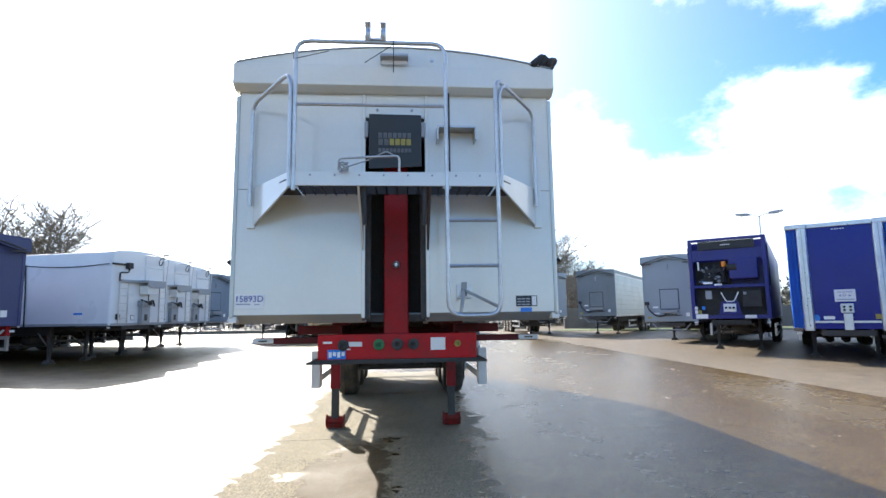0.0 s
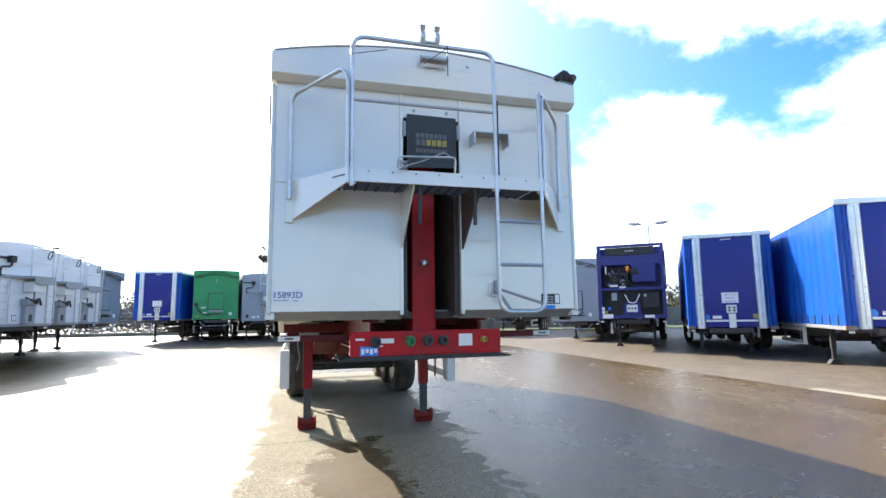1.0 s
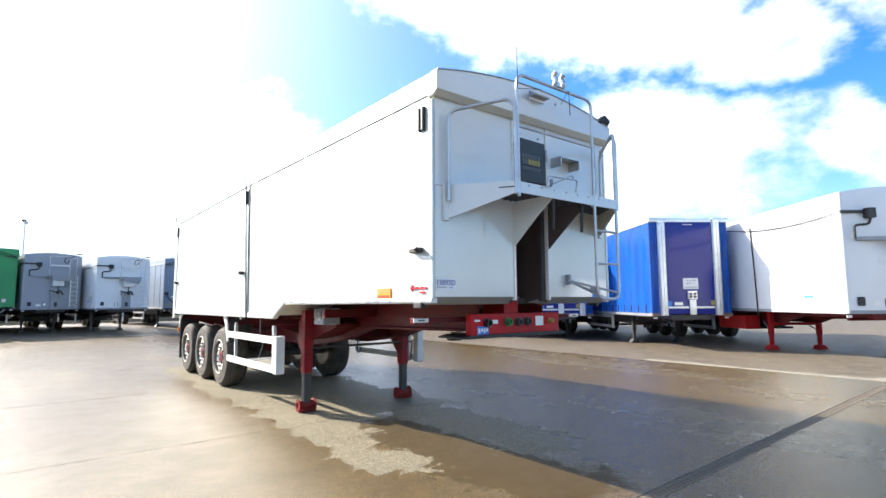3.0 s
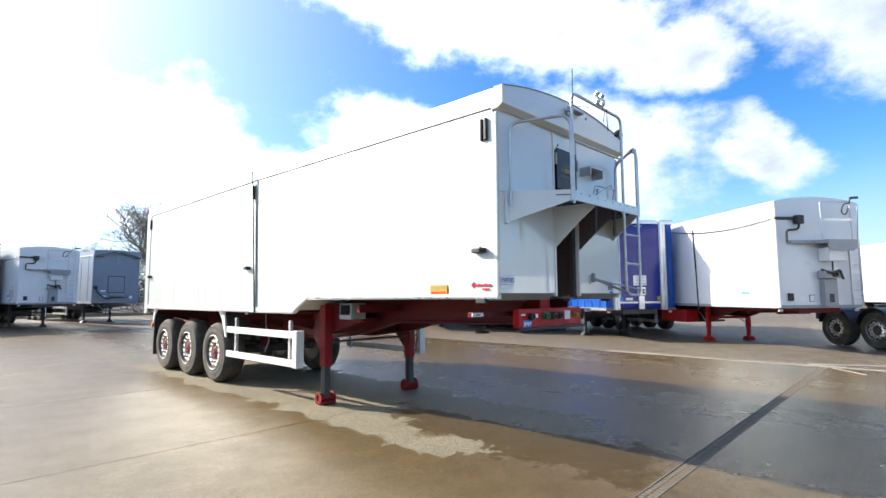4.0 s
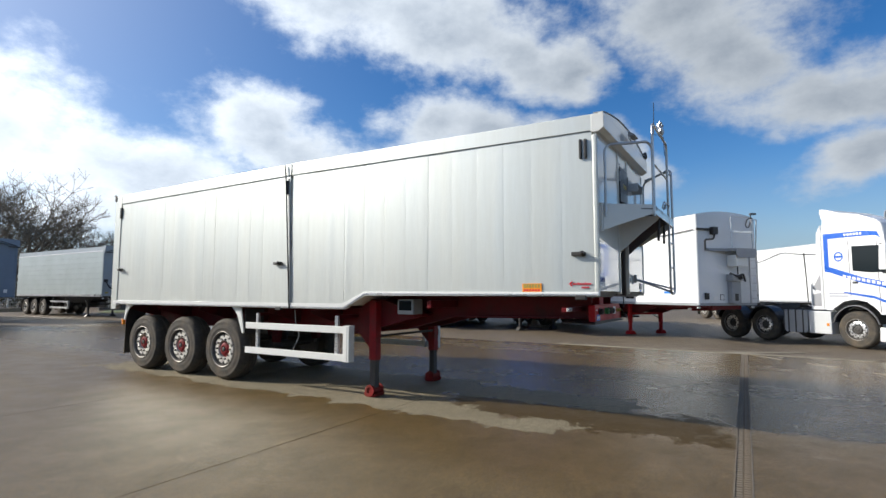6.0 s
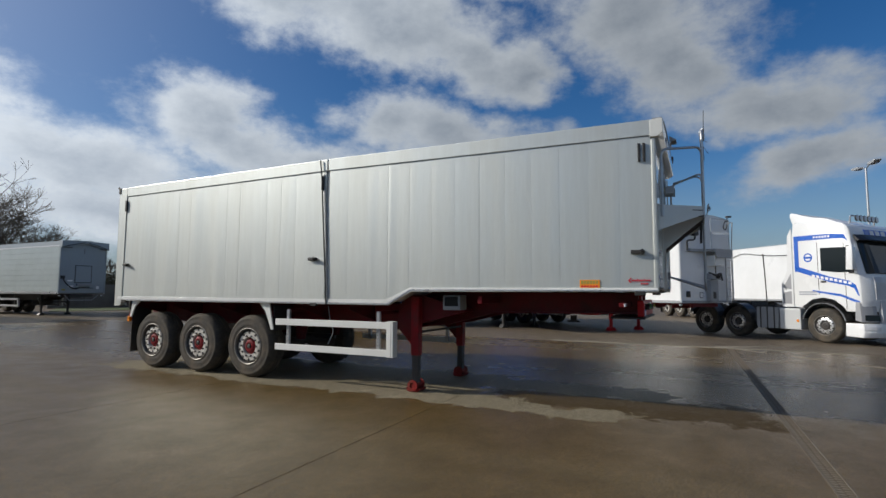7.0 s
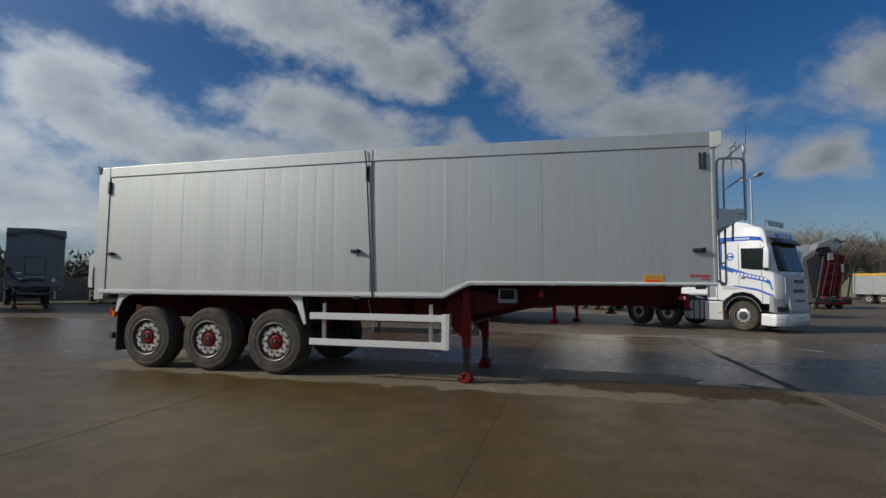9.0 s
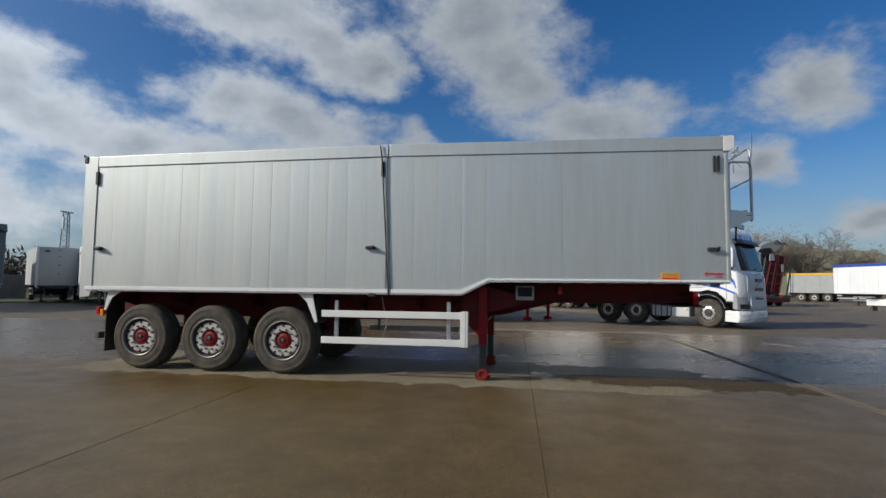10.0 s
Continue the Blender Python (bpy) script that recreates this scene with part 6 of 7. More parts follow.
    part("number_plate", box(B(), -0.28, 0.28, -0.06, -0.04, 0.42, 0.54), M_STICK, T)
    for i in range(5):
        part("plate_bar", box(B(), -0.22 + 0.09 * i, -0.16 + 0.09 * i, -0.063, -0.058, 0.45, 0.51), M_BARS, T)
    for s in (-1, 1):
        hl = part("headlamp", prism(B(), [(0.0, 0.66), (0.06, 1.22), (0.28, 1.24), (0.34, 0.70)], "x", s * (W - 0.34), s * (W + 0.004), 0.02), gp, T, "slanting grey headlamp")
        part("headlamp_lens", prism(B(), [(-0.012, 0.70), (0.002, 0.86), (0.20, 0.90), (0.20, 0.72)], "x", s * (W - 0.38), s * (W - 0.06), 0.015), M_GLASS, hl)
        part("fog_lamp", box(B(), s * (W + 0.003), s * (W - 0.35), -0.06, 0.18, 0.44, 0.55, 0.01), M_LENSW, T)
        # door, window, mirror
        part("door_gap", prism(B(), [(0.74, 1.02), (0.75, 2.98), (0.765, 2.98), (0.755, 1.02)], "x", s * (W - 0.03), s * (W - 0.014)), M_DARK, T)
        part("door_gap", prism(B(), [(1.545, 1.44), (1.545, 3.02), (1.56, 3.02), (1.56, 1.44)], "x", s * (W - 0.03), s * (W - 0.014)), M_DARK, T)
        part("side_window", prism(B(), [(0.58, 2.10), (0.66, 2.84), (1.46, 2.86), (1.46, 2.16), (0.95, 2.10)], "x", s * (W - 0.04), s * (W - 0.010), 0.008), M_GLASS, T, "dark side window")
        part("window_frame", prism(B(), [(0.30, 2.06), (0.50, 2.88), (0.64, 2.88), (0.56, 2.06)], "x", s * (W - 0.04), s * (W - 0.012)), M_PLASTIC, T)
        mi = part("mirror", prism(B(), [(0.40, 2.16), (0.38, 2.82), (0.56, 2.84), (0.60, 2.16)], "x", s * (W + 0.04), s * (W + 0.22), 0.03), wp, T, "tall white mirror housing", True)
        part("mirror_arm", box(B(), s * (W - 0.05), s * (W + 0.12), 0.5, 0.56, 2.2, 2.8, 0.01), M_PLASTIC, mi)
        part("door_handle", box(B(), s * (W - 0.02), s * (W - 0.006), 1.32, 1.48, 1.80, 1.86, 0.008), M_PLASTIC, T)
        # blue swoosh: upper band, rear riser and the falling stripe
        x0, x1 = s * (W - 0.03), s * (W - 0.0135)
        up = [(0.55, 3.02), (0.75, 3.10), (1.1, 3.12), (2.16, 3.12), (2.16, 3.27), (1.1, 3.27), (0.72, 3.22)]
        part("stripe", prism(B(), up, "x", x0, x1), bl, T, "blue stripe")
        part("stripe", prism(B(), [(2.16, 2.28), (2.30, 2.20), (2.30, 3.27), (2.16, 3.27)], "x", x0, x1), bl, T)
        part("stripe", prism(B(), [(2.16, 2.14), (2.30, 2.16), (2.30, 2.24), (2.16, 2.30), (1.2, 1.98), (0.55, 1.85), (0.25, 1.72), (0.10, 1.42), (0.16, 1.42), (0.32, 1.62), (0.60, 1.70), (1.2, 1.81)], "x", x0, x1), bl, T)
        part("stripe", prism(B(), [(1.75, 1.53), (0.9, 1.39), (0.30, 1.23), (0.10, 1.20), (0.10, 1.26), (0.30, 1.30), (0.9, 1.46), (1.75, 1.58)], "x", x0, x1), bl, T)
        for i in range(9):
            y = 1.75 - 0.135 * i
            part("stripe_bar", prism(B(), [(y, 2.055 - (1.75 - y) * 0.21), (y - 0.09, 2.04 - (1.75 - y) * 0.21), (y - 0.09, 1.965 - (1.75 - y) * 0.21), (y, 1.98 - (1.75 - y) * 0.21)], "x", x1, s * (W - 0.0105)), M_STICK, T)
        for i in range(6):
            part("stripe_bar", box(B(), x1, s * (W - 0.0105), 1.15 + 0.09 * i, 1.21 + 0.09 * i, 3.165, 3.225), M_STICK, T)
        part("round_badge", lathe(B(), [(0.14, 0), (0.14, 0.004), (0.10, 0.004), (0.10, 0.001)], 24, Matrix.Translation((s * (W - 0.022), 1.86, 2.58)) @ Matrix.Rotation(radians(90 * s), 4, "Y")), bl, T)
        part("badge_bar", box(B(), x0, s * (W - 0.012), 1.74, 1.98, 2.55, 2.61), bl, T)
        for z in (1.50, 1.43):
            part("print_bar", box(B(), x0, s * (W - 0.012), 1.62, 2.20, z, z + 0.04), M_BARS, T)
        part("side_fairing", prism(B(), [(2.38, 1.05), (2.38, 3.55), (2.52, 3.3), (2.55, 2.2), (2.78, 1.75), (2.78, 1.05)], "x", s * (W - 0.01), s * (W - 0.07), 0.01), wp, T)
        part("fairing_vent", prism(B(), [(2.44, 1.15), (2.44, 1.55), (2.72, 1.50), (2.74, 1.15)], "x", s * (W - 0.004), s * (W - 0.012)), gp, T)
        part("fairing_vent", prism(B(), [(2.44, 1.60), (2.44, 2.10), (2.72, 1.66)], "x", s * (W - 0.004), s * (W - 0.012)), gp, T)
        part("wheel_arch", lathe_arch(s * (W - 0.19), 1.45, 0.70, 0.52, 0.40), M_PLASTIC, T)
        part("arch_lip", lathe_arch(s * (W - 0.01), 1.45, 0.665, 0.52, 0.05), gp, T)
        wheel(T, s * 1.05, 1.45, 0.515, 0.515, 0.32, s, M_ALU, M_DARK)
        for y in (4.55, 5.90):
            wheel(T, s * 1.02, y, 0.515, 0.515, 0.40 if y > 5 else 0.32, s, M_ALU if y < 5 else M_RIM, M_DARK)
            part("rear_mudguard", lathe_arch(s * 1.02, y, 0.60, 0.52, 0.46), M_PLASTIC, T)
        # steps, tanks, locker
        part("fuel_tank", prism(B(), rounded(2.95, 3.75, 0.34, 1.02, 0.08), "x", s * (W - 0.02), s * 0.60, 0.02), M_GREY, T, "ribbed grey tank")
        for y in (3.1, 3.35, 3.6):
            part("tank_strap", box(B(), s * (W - 0.008), s * 0.62, y - 0.02, y + 0.02, 0.33, 1.03), M_BLACK, T)
        part("locker", box(B(), s * (W - 0.01), s * 0.62, 2.18, 2.90, 0.34, 1.0, 0.03), paint("locker_grey", (0.50, 0.52, 0.53), 0.4, grain=0.03, bump=0), T, "pale grey battery locker")
        part("side_lamp", box(B(), s * (W + 0.005), s * (W - 0.02), 2.24, 2.32, 0.58, 0.66, 0.01), M_AMBER, T)
        part("air_tank", rod(B(), (s * 0.85, 3.85, 0.62), (s * 0.85, 4.05, 0.62), 0.2, 14), M_DARK, T)
        part("chassis_rail", box(B(), s * 0.36, s * 0.46, 0.6, 6.6, 0.80, 1.06), M_DARK, T)
        part("exhaust_stack", rod(B(), (s * 0.9, 2.55, 1.05), (s * 0.9, 2.55, 3.2), 0.05, 10), M_GREY, T)
    part("fifth_wheel", prism(B(), [(-0.45, 4.5), (0.45, 4.5), (0.5, 5.1), (0.15, 5.6), (-0.15, 5.6), (-0.5, 5.1)], "z", 1.12, 1.20, 0.01), M_BLACK, T, "greasy black fifth wheel")
    part("fifth_wheel_base", box(B(), -0.45, 0.45, 4.5, 5.5, 1.05, 1.12), M_DARK, T)
    part("tail_bar", box(B(), -1.2, 1.2, 6.55, 6.65, 0.75, 0.95, 0.02), M_DARK, T)
    part("cab_back", box(B(), -W + 0.1, W - 0.1, 2.36, 2.42, 1.1, 3.4), wp, T)
    part("lamp_bar", tube(B(), [(-0.66, 0.86, 3.54), (-0.66, 0.82, 3.82), (0.66, 0.82, 3.82), (0.66, 0.86, 3.54)], 0.025, 8, 0.05), M_GALV, T)
    for i in range(6):
        x = -0.525 + 0.21 * i
        la = part("spot_lamp", lathe(B(), [(0.03, 0.0), (0.085, 0.03), (0.098, 0.07), (0.085, 0.08)], 16, Matrix.Translation((x, 0.76, 3.74)) @ Matrix.Rotation(radians(90), 4, "X")), M_BLACK, T, "", True)
        part("lamp_glass", lathe(B(), [(0.082, 0.0), (0.082, 0.006), (0.01, 0.012)], 16, Matrix.Translation((x, 0.685, 3.74)) @ Matrix.Rotation(radians(90), 4, "X")), M_LENSW, la)
    part("wiper", tube(B(), [(-0.5, 0.045, 2.04), (0.1, 0.09, 2.16)], 0.012, 6), M_BLACK, T)
    part("wiper", tube(B(), [(0.3, 0.045, 2.04), (0.9, 0.09, 2.16)], 0.012, 6), M_BLACK, T)
    part("front_mark", prism(B(), [(-0.35, 1.88), (0.30, 2.00), (0.30, 1.985), (-0.35, 1.865)], "y", -0.005, 0.04), M_GALV, T)
    # bowed front: corners swept back
    for o in T.children_recursive:
        if o.name.split(".")[0] in ("cab", "windscreen", "sun_visor", "front_grille", "lower_front", "bumper", "headlamp", "headlamp_lens", "fog_lamp", "screen_pillar", "stripe", "window_frame", "header_sign", "sign_bar"):
            b2 = bmesh.new()
            b2.from_mesh(o.data)
            for cx in (-1.14, -1.02, -0.86, -0.68, 0.68, 0.86, 1.02, 1.14):
                bmesh.ops.bisect_plane(b2, geom=b2.verts[:] + b2.edges[:] + b2.faces[:], plane_co=(cx, 0, 0), plane_no=(1, 0, 0))
            for v in b2.verts:
                k = max(0.0, (abs(v.co.x) - 0.55) / 0.695)
                v.co.y += 0.34 * k ** 2.4 * max(0.0, 1 - max(v.co.y, 0) / 0.75)
            b2.to_mesh(o.data)
            b2.free()
    # short sleeper wheelbase
    for o in T.children_recursive:
        if o.parent == T and o.name.startswith("wheel") and not o.name.startswith("wheel_arch"):
            o.matrix_basis.translation.y *= 0.91
        elif not (o.parent and o.parent.name.startswith("wheel") and not o.parent.name.startswith("wheel_arch")):
            o.data.transform(Matrix.Diagonal((1, 0.91, 1, 1)))
    return T


# skins
M_BULKW = paint("bulker_white", (0.74, 0.76, 0.77), 0.32, grain=0.015, dirt=(0.52, 0.53, 0.52), dirt_amt=0.3, dirt_scale=0.6, bump=0)
M_BULKG = paint("bulker_grey", (0.30, 0.33, 0.37), 0.4, grain=0.02, dirt=(0.2, 0.21, 0.22), dirt_amt=0.35, dirt_scale=0.8, bump=0)
# side planking, paled for the sun falling on it
M_PLANKLIT = paint("sunlit_planking", (0.40, 0.46, 0.46), 0.42, grain=0.02, dirt=(0.27, 0.31, 0.31), dirt_amt=0.4, dirt_scale=0.8, bump=0.01, objr=0.03)
M_ICE = paint("ice_grey", (0.29, 0.335, 0.365), 0.42, grain=0.03, dirt=(0.24, 0.27, 0.28), dirt_amt=0.4, dirt_scale=0.8, bump=0.01)
# body grey darkened for the shade on the bulkhead
M_SHADEGREY = paint("shaded_grey", (0.17, 0.19, 0.21), 0.5, grain=0.04, dirt=(0.10, 0.11, 0.12), dirt_amt=0.5, dirt_scale=0.8, bump=0.01)
M_SLATE = paint("slate_blue", (0.19, 0.24, 0.31), 0.42, grain=0.03, dirt=(0.13, 0.15, 0.17), dirt_amt=0.4, dirt_scale=0.8, bump=0.01)
M_GREEN = paint("leaf_green", (0.02, 0.30, 0.09), 0.42, grain=0.04, dirt=(0.02, 0.16, 0.06), dirt_amt=0.4, dirt_scale=0.9, bump=0.01)
M_BLUBOD = paint("dark_blue_body", (0.04, 0.05, 0.14), 0.45, grain=0.05, dirt=(0.06, 0.07, 0.10), dirt_amt=0.4, bump=0.01)

ROW_R, ROW_L, ROW_N = "trailers angled along the dirt edge", "white trailers along the west side", "trailers along the far fence"
bulker("bulk_trailer", "white smooth-sided bulk trailer on red landing legs", at_front(12.57, 4.51, 52.2), M_BULKW, 4.09, 1.17, legs=M_REDB, beam=M_RED, group=ROW_R, sidebox=True)
curtain_sider("curtain_trailer", "blue curtain-sided trailer with navy headboard and aluminium posts", at_front(12.94, 9.57, 55.0), 4.07, 1.11, group=ROW_R)
curtain_sider("curtain_trailer", "blue curtain-sided trailer with navy headboard and aluminium posts", at_front(13.13, 14.92, 51.5), 4.01, 1.00, group=ROW_R)
machine_trailer("machine_trailer", "navy trailer with an engine in its front frame", at_front(12.26, 18.91, 52.0), 4.14, 1.21)
floor_trailer("floor_trailer", "ice-grey walking-floor trailer with a bunched load sheet", at_front(13.62, 25.87, 45.2), M_ICE, 4.27, 1.02, group=ROW_R)
floor_trailer("floor_trailer", "grey walking-floor trailer, body darkened for shade, side planking paled for sun", at_front(13.37, 35.20, 55.2), M_SHADEGREY, 4.35, 1.28, group=ROW_R, flank=M_PLANKLIT)
bulker("bulk_trailer", "white bulk trailer with pump column and front ladders", at_front(-8.62, 20.10, 164.0), M_BULKW, 3.85, 1.32, group=ROW_L, ladder2=True)
bulker("bulk_trailer", "white bulk trailer with pump column and front ladder", at_front(-8.80, 22.83, 164.0), M_BULKW, 3.85, 1.32, group=ROW_L)
bulker("bulk_trailer", "white bulk trailer with pump column and front ladder", at_front(-9.07, 25.70, 164.0), M_BULKW, 3.85, 1.32, group=ROW_L)
red_low = floor_trailer("tipping_trailer", "dark blue tipping trailer on a red chassis", at_front(-10.26, 14.95, 158.0), M_BLUBOD, 3.79, 1.36, group=ROW_L)
for s in (-1, 1):
    part("chassis_rail", box(B(), s * 1.16, s * 1.04, 0.2, 12.6, 1.10, 1.36, 0.01), M_REDB, red_low, "red outer chassis rail")
curtain_sider("curtain_trailer", "blue curtain-sided trailer with navy headboard beside a fence", at_front(-8.41, 34.96, 86.4), 4.25, 1.43, group=ROW_N)
floor_trailer("floor_trailer", "bright green walking-floor trailer with a closed hatch", at_front(-5.26, 35.33, 99.6), M_GREEN, 4.30, 1.37, group=ROW_N)
bulker("bulk_trailer", "grey bulk trailer with pump column and ladder", at_front(-2.53, 35.43, 99.9), M_BULKG, 4.15, 1.26, group=ROW_N)
bulker("bulk_trailer", "white bulk trailer with pump column and ladder", at_front(0.45, 33.81, 98.8), M_BULKW, 4.02, 1.25, group=ROW_N)
floor_trailer("floor_trailer", "slate-blue walking-floor trailer with hose and hatch", at_front(4.25, 37.67, 96.8), M_SLATE, 4.31, 1.22, group=ROW_N)
floor_trailer("floor_trailer", "ice-grey walking-floor trailer with side planking paled for sun", at_front(10.50, 36.56, 90.4), M_ICE, 4.26, 1.29, 11.6, group=ROW_N, flank=M_PLANKLIT)
floor_trailer("floor_trailer", "slate-blue trailer parked behind the white row", at_front(-9.65, 30.27, 164.0), M_SLATE, 3.85, 1.30, group=ROW_N)
bulker("bulk_trailer", "white bulk trailer standing behind the tractor unit", at_front(21.65, -1.19, 37.2), M_BULKW, 3.91, 1.15)
tractor(at_front(12.47, -0.39, 52.0))

# ---- surroundings ----
def lamp_post(at, h, heads=2, label="grey steel twin-headed yard lamp post"):
    T = thing("lamp_post", label, "lamp post", "yard lamp posts", at=at)
    part("pole", rod(B(), (0, 0, 0), (0, 0, h), 0.09, 12, 0.05), M_GALV, T, "", True)
    part("base_plate", box(B(), -0.18, 0.18, -0.18, 0.18, 0, 0.03), M_GALV, T)
    for s in ((-1, 1) if heads == 2 else (1,)):
        part("arm", tube(B(), [(0, 0, h - 0.05), (s * 0.25, 0, h + 0.08), (s * 0.55, 0, h + 0.12)], 0.03, 8, 0.1), M_GALV, T)
        hd = part("lamp_head", prism(B(), [(s * 0.40, h + 0.08), (s * 0.55, h + 0.20), (s * 1.15, h + 0.24), (s * 1.25, h + 0.18), (s * 0.9, h + 0.06)], "y", -0.16, 0.16, 0.02), M_GREY, T, "grey lamp head")
        part("lamp_glass", prism(B(), [(s * 0.60, h + 0.07), (s * 1.1, h + 0.15), (s * 1.1, h + 0.13), (s * 0.60, h + 0.05)], "y", -0.12, 0.12), M_LENSW, hd)
    return T


lamp_post(pose(21.4, 29.8, 0, 0, 0, -35), 7.0)
lamp_post(pose(27.79, -3.27, 0, 0, 0, -167), 8.2)
lamp_post(pose(-4.36, 62.2, 0, 0, 0, 86), 8.9)


def bare_tree(name, h, seed, spread=0.55, kids=5):
    """A leafless tree: tapered trunk, limbs and many fine twigs."""
    rnd = random.Random(seed)
    big, fine = ([], []), ([], [])

    def seg(store, p, q, r0, r1, n):
        V, Fc = store
        d = (q - p).normalized()
        a = d.orthogonal().normalized()
        b = d.cross(a)
        i0 = len(V)
        for c, r in ((p, r0), (q, r1)):
            for k in range(n):
                t = 2 * math.pi * k / n
                V.append(c + a * (r * math.cos(t)) + b * (r * math.sin(t)))
        for k in range(n):
            Fc.append((i0 + k, i0 + (k + 1) % n, i0 + n + (k + 1) % n, i0 + n + k))

    def grow(p, d, length, r, depth):
        n = 3 if depth < 4 else 2
        for i in range(n):
            q = p + d * (length / n)
            seg(big if depth < 3 else fine, p, q, max(0.009, r * (1 - 0.35 * i / n)), max(0.008, r * (1 - 0.35 * (i + 1) / n)), 6 if depth < 2 else 4 if depth < 4 else 3)
            p = q
            d = (d + Vector((rnd.gauss(0, 0.12), rnd.gauss(0, 0.12), rnd.gauss(0.05, 0.08)))).normalized()
            if depth < 6 and i > 0 or depth in (1, 2, 3, 4):
                for _ in range(1 if depth < 4 else 2):
                    side = Vector((rnd.gauss(0, 1), rnd.gauss(0, 1), rnd.gauss(0.15, 0.5))).normalized()
                    if depth < 6:
                        grow(p, (d * (1 - spread) + side * spread).normalized(), length * rnd.uniform(0.5, 0.72), r * 0.52, depth + 1)
        if depth < 6:
            for _ in range(2):
                side = Vector((rnd.gauss(0, 1), rnd.gauss(0, 1), rnd.gauss(0.2, 0.5))).normalized()
                grow(p, (d * 0.7 + side * 0.45).normalized(), length * rnd.uniform(0.55, 0.75), r * 0.55, depth + 1)

    p, d = Vector((0, 0, 0)), Vector((0, 0, 1))
    seg(big, p, p + d * h * 0.22, h * 0.026, h * 0.02, 8)
    p = p + d * h * 0.22
    for i in range(kids):
        a = 2 * math.pi * (i + rnd.random() * 0.5) / kids
        dd = Vector((math.cos(a) * spread, math.sin(a) * spread, rnd.uniform(0.6, 1.0))).normalized()
        grow(p - d * rnd.uniform(0, h * 0.06), dd, h * rnd.uniform(0.26, 0.34), h * 0.011, 2)
    out = []
    for V, Fc in (big, fine):
        me = bpy.data.meshes.new(name)
        me.from_pydata([tuple(v) for v in V], [], Fc)
        me.materials.append(M_BARK)
        out.append(me)
    return out


M_BARK = paint("winter_bark", (0.19, 0.165, 0.135), 0.9, grain=0.2, dirt=(0.16, 0.14, 0.10), dirt_amt=0.4, bump=0.04)
KINDS = [bare_tree("tree_a", 9.0, 3, 0.6, 8), bare_tree("tree_b", 8.0, 11, 0.62, 9), bare_tree("tree_c", 7.0, 23, 0.58, 8)]
TREES = [(-30.2, 46.5, 0, 1.5), (-36, 50, 1, 1.35), (-25.5, 50, 2, 1.25), (17.4, 73, 0, 1.72), (23.5, 74, 1, 1.45), (13.5, 78, 1, 1.2), (28.5, 71, 2, 1.15), (20, 60, 2, 1.05),
         (3, 88, 2, 1.15), (8.5, 83, 1, 1.0), (13, 84, 2, 1.1), (-2, 90, 0, 0.9), (90.2, -37.9, 1, 1.65), (88, -29.5, 0, 1.45), (92, -33.5, 2, 1.6), (93, -47.5, 2, 1.5)]
for i, (x, y, k, s) in enumerate(TREES):
    T = thing("bare_tree", "leafless winter tree with fine spreading twigs", "tree", "bare trees round the yard", at=pose(x, y, 0, 0, 0, 67 * i) @ Matrix.Diagonal((s, s, s, 1)))
    for nm, me in zip(("trunk", "crown"), KINDS[k]):
        o = new(nm, me)
        o.parent = T

# hedgerow of many small twiggy clumps beyond the fence
def scrub(name, label, pts, h, depth, count, col, seed, leaf=0.16):
    rnd = random.Random(seed)
    V, Fc = [], []
    seglen = [(Vector(b) - Vector(a)).length for a, b in zip(pts, pts[1:])]
    for _ in range(count):
        u = rnd.uniform(0, sum(seglen))
        i = 0
        while u > seglen[i]:
            u -= seglen[i]
            i += 1
        a, b = Vector(pts[i]), Vector(pts[i + 1])
        p = a + (b - a) * (u / seglen[i])
        top = h * (0.75 + 0.25 * math.sin(p.x * 0.31 + p.y * 0.17) + 0.12 * math.sin(p.x * 1.3))
        c = Vector((p.x + rnd.gauss(0, depth), p.y + rnd.gauss(0, depth), rnd.random() ** 0.8 * top))
        i0 = len(V)
        for _k in range(3):
            V.append((c.x + rnd.gauss(0, leaf), c.y + rnd.gauss(0, leaf), max(0.0, c.z + rnd.gauss(0, leaf * 1.6))))
        Fc.append((i0, i0 + 1, i0 + 2))
    me = bpy.data.meshes.new(name)
    me.from_pydata(V, [], Fc)
    me.materials.append(paint("scrub_" + name, col, 0.9, grain=0.2, island=0.4, bump=0))
    tagged(new(name, me), label, "hedge", kind="stuff")


scrub("hedgerow", "brown-green winter hedgerow beyond the fence", [(-60, 48), (-20, 60), (10, 66), (45, 62), (95, 60)], 3.0, 0.9, 70000, (0.085, 0.075, 0.04), 5, 0.085)
scrub("far_wood", "dark distant tree line along the horizon", [(60, 130), (140, 120), (230, 30), (240, -90), (180, -200)], 8.5, 5.0, 60000, (0.075, 0.07, 0.05), 6, 0.30)
scrub("far_wood", "dark distant tree line along the horizon", [(-240, -60), (-220, 90), (-130, 160), (-20, 175), (70, 150)], 7.5, 5.0, 60000, (0.075, 0.07, 0.05), 7, 0.30)

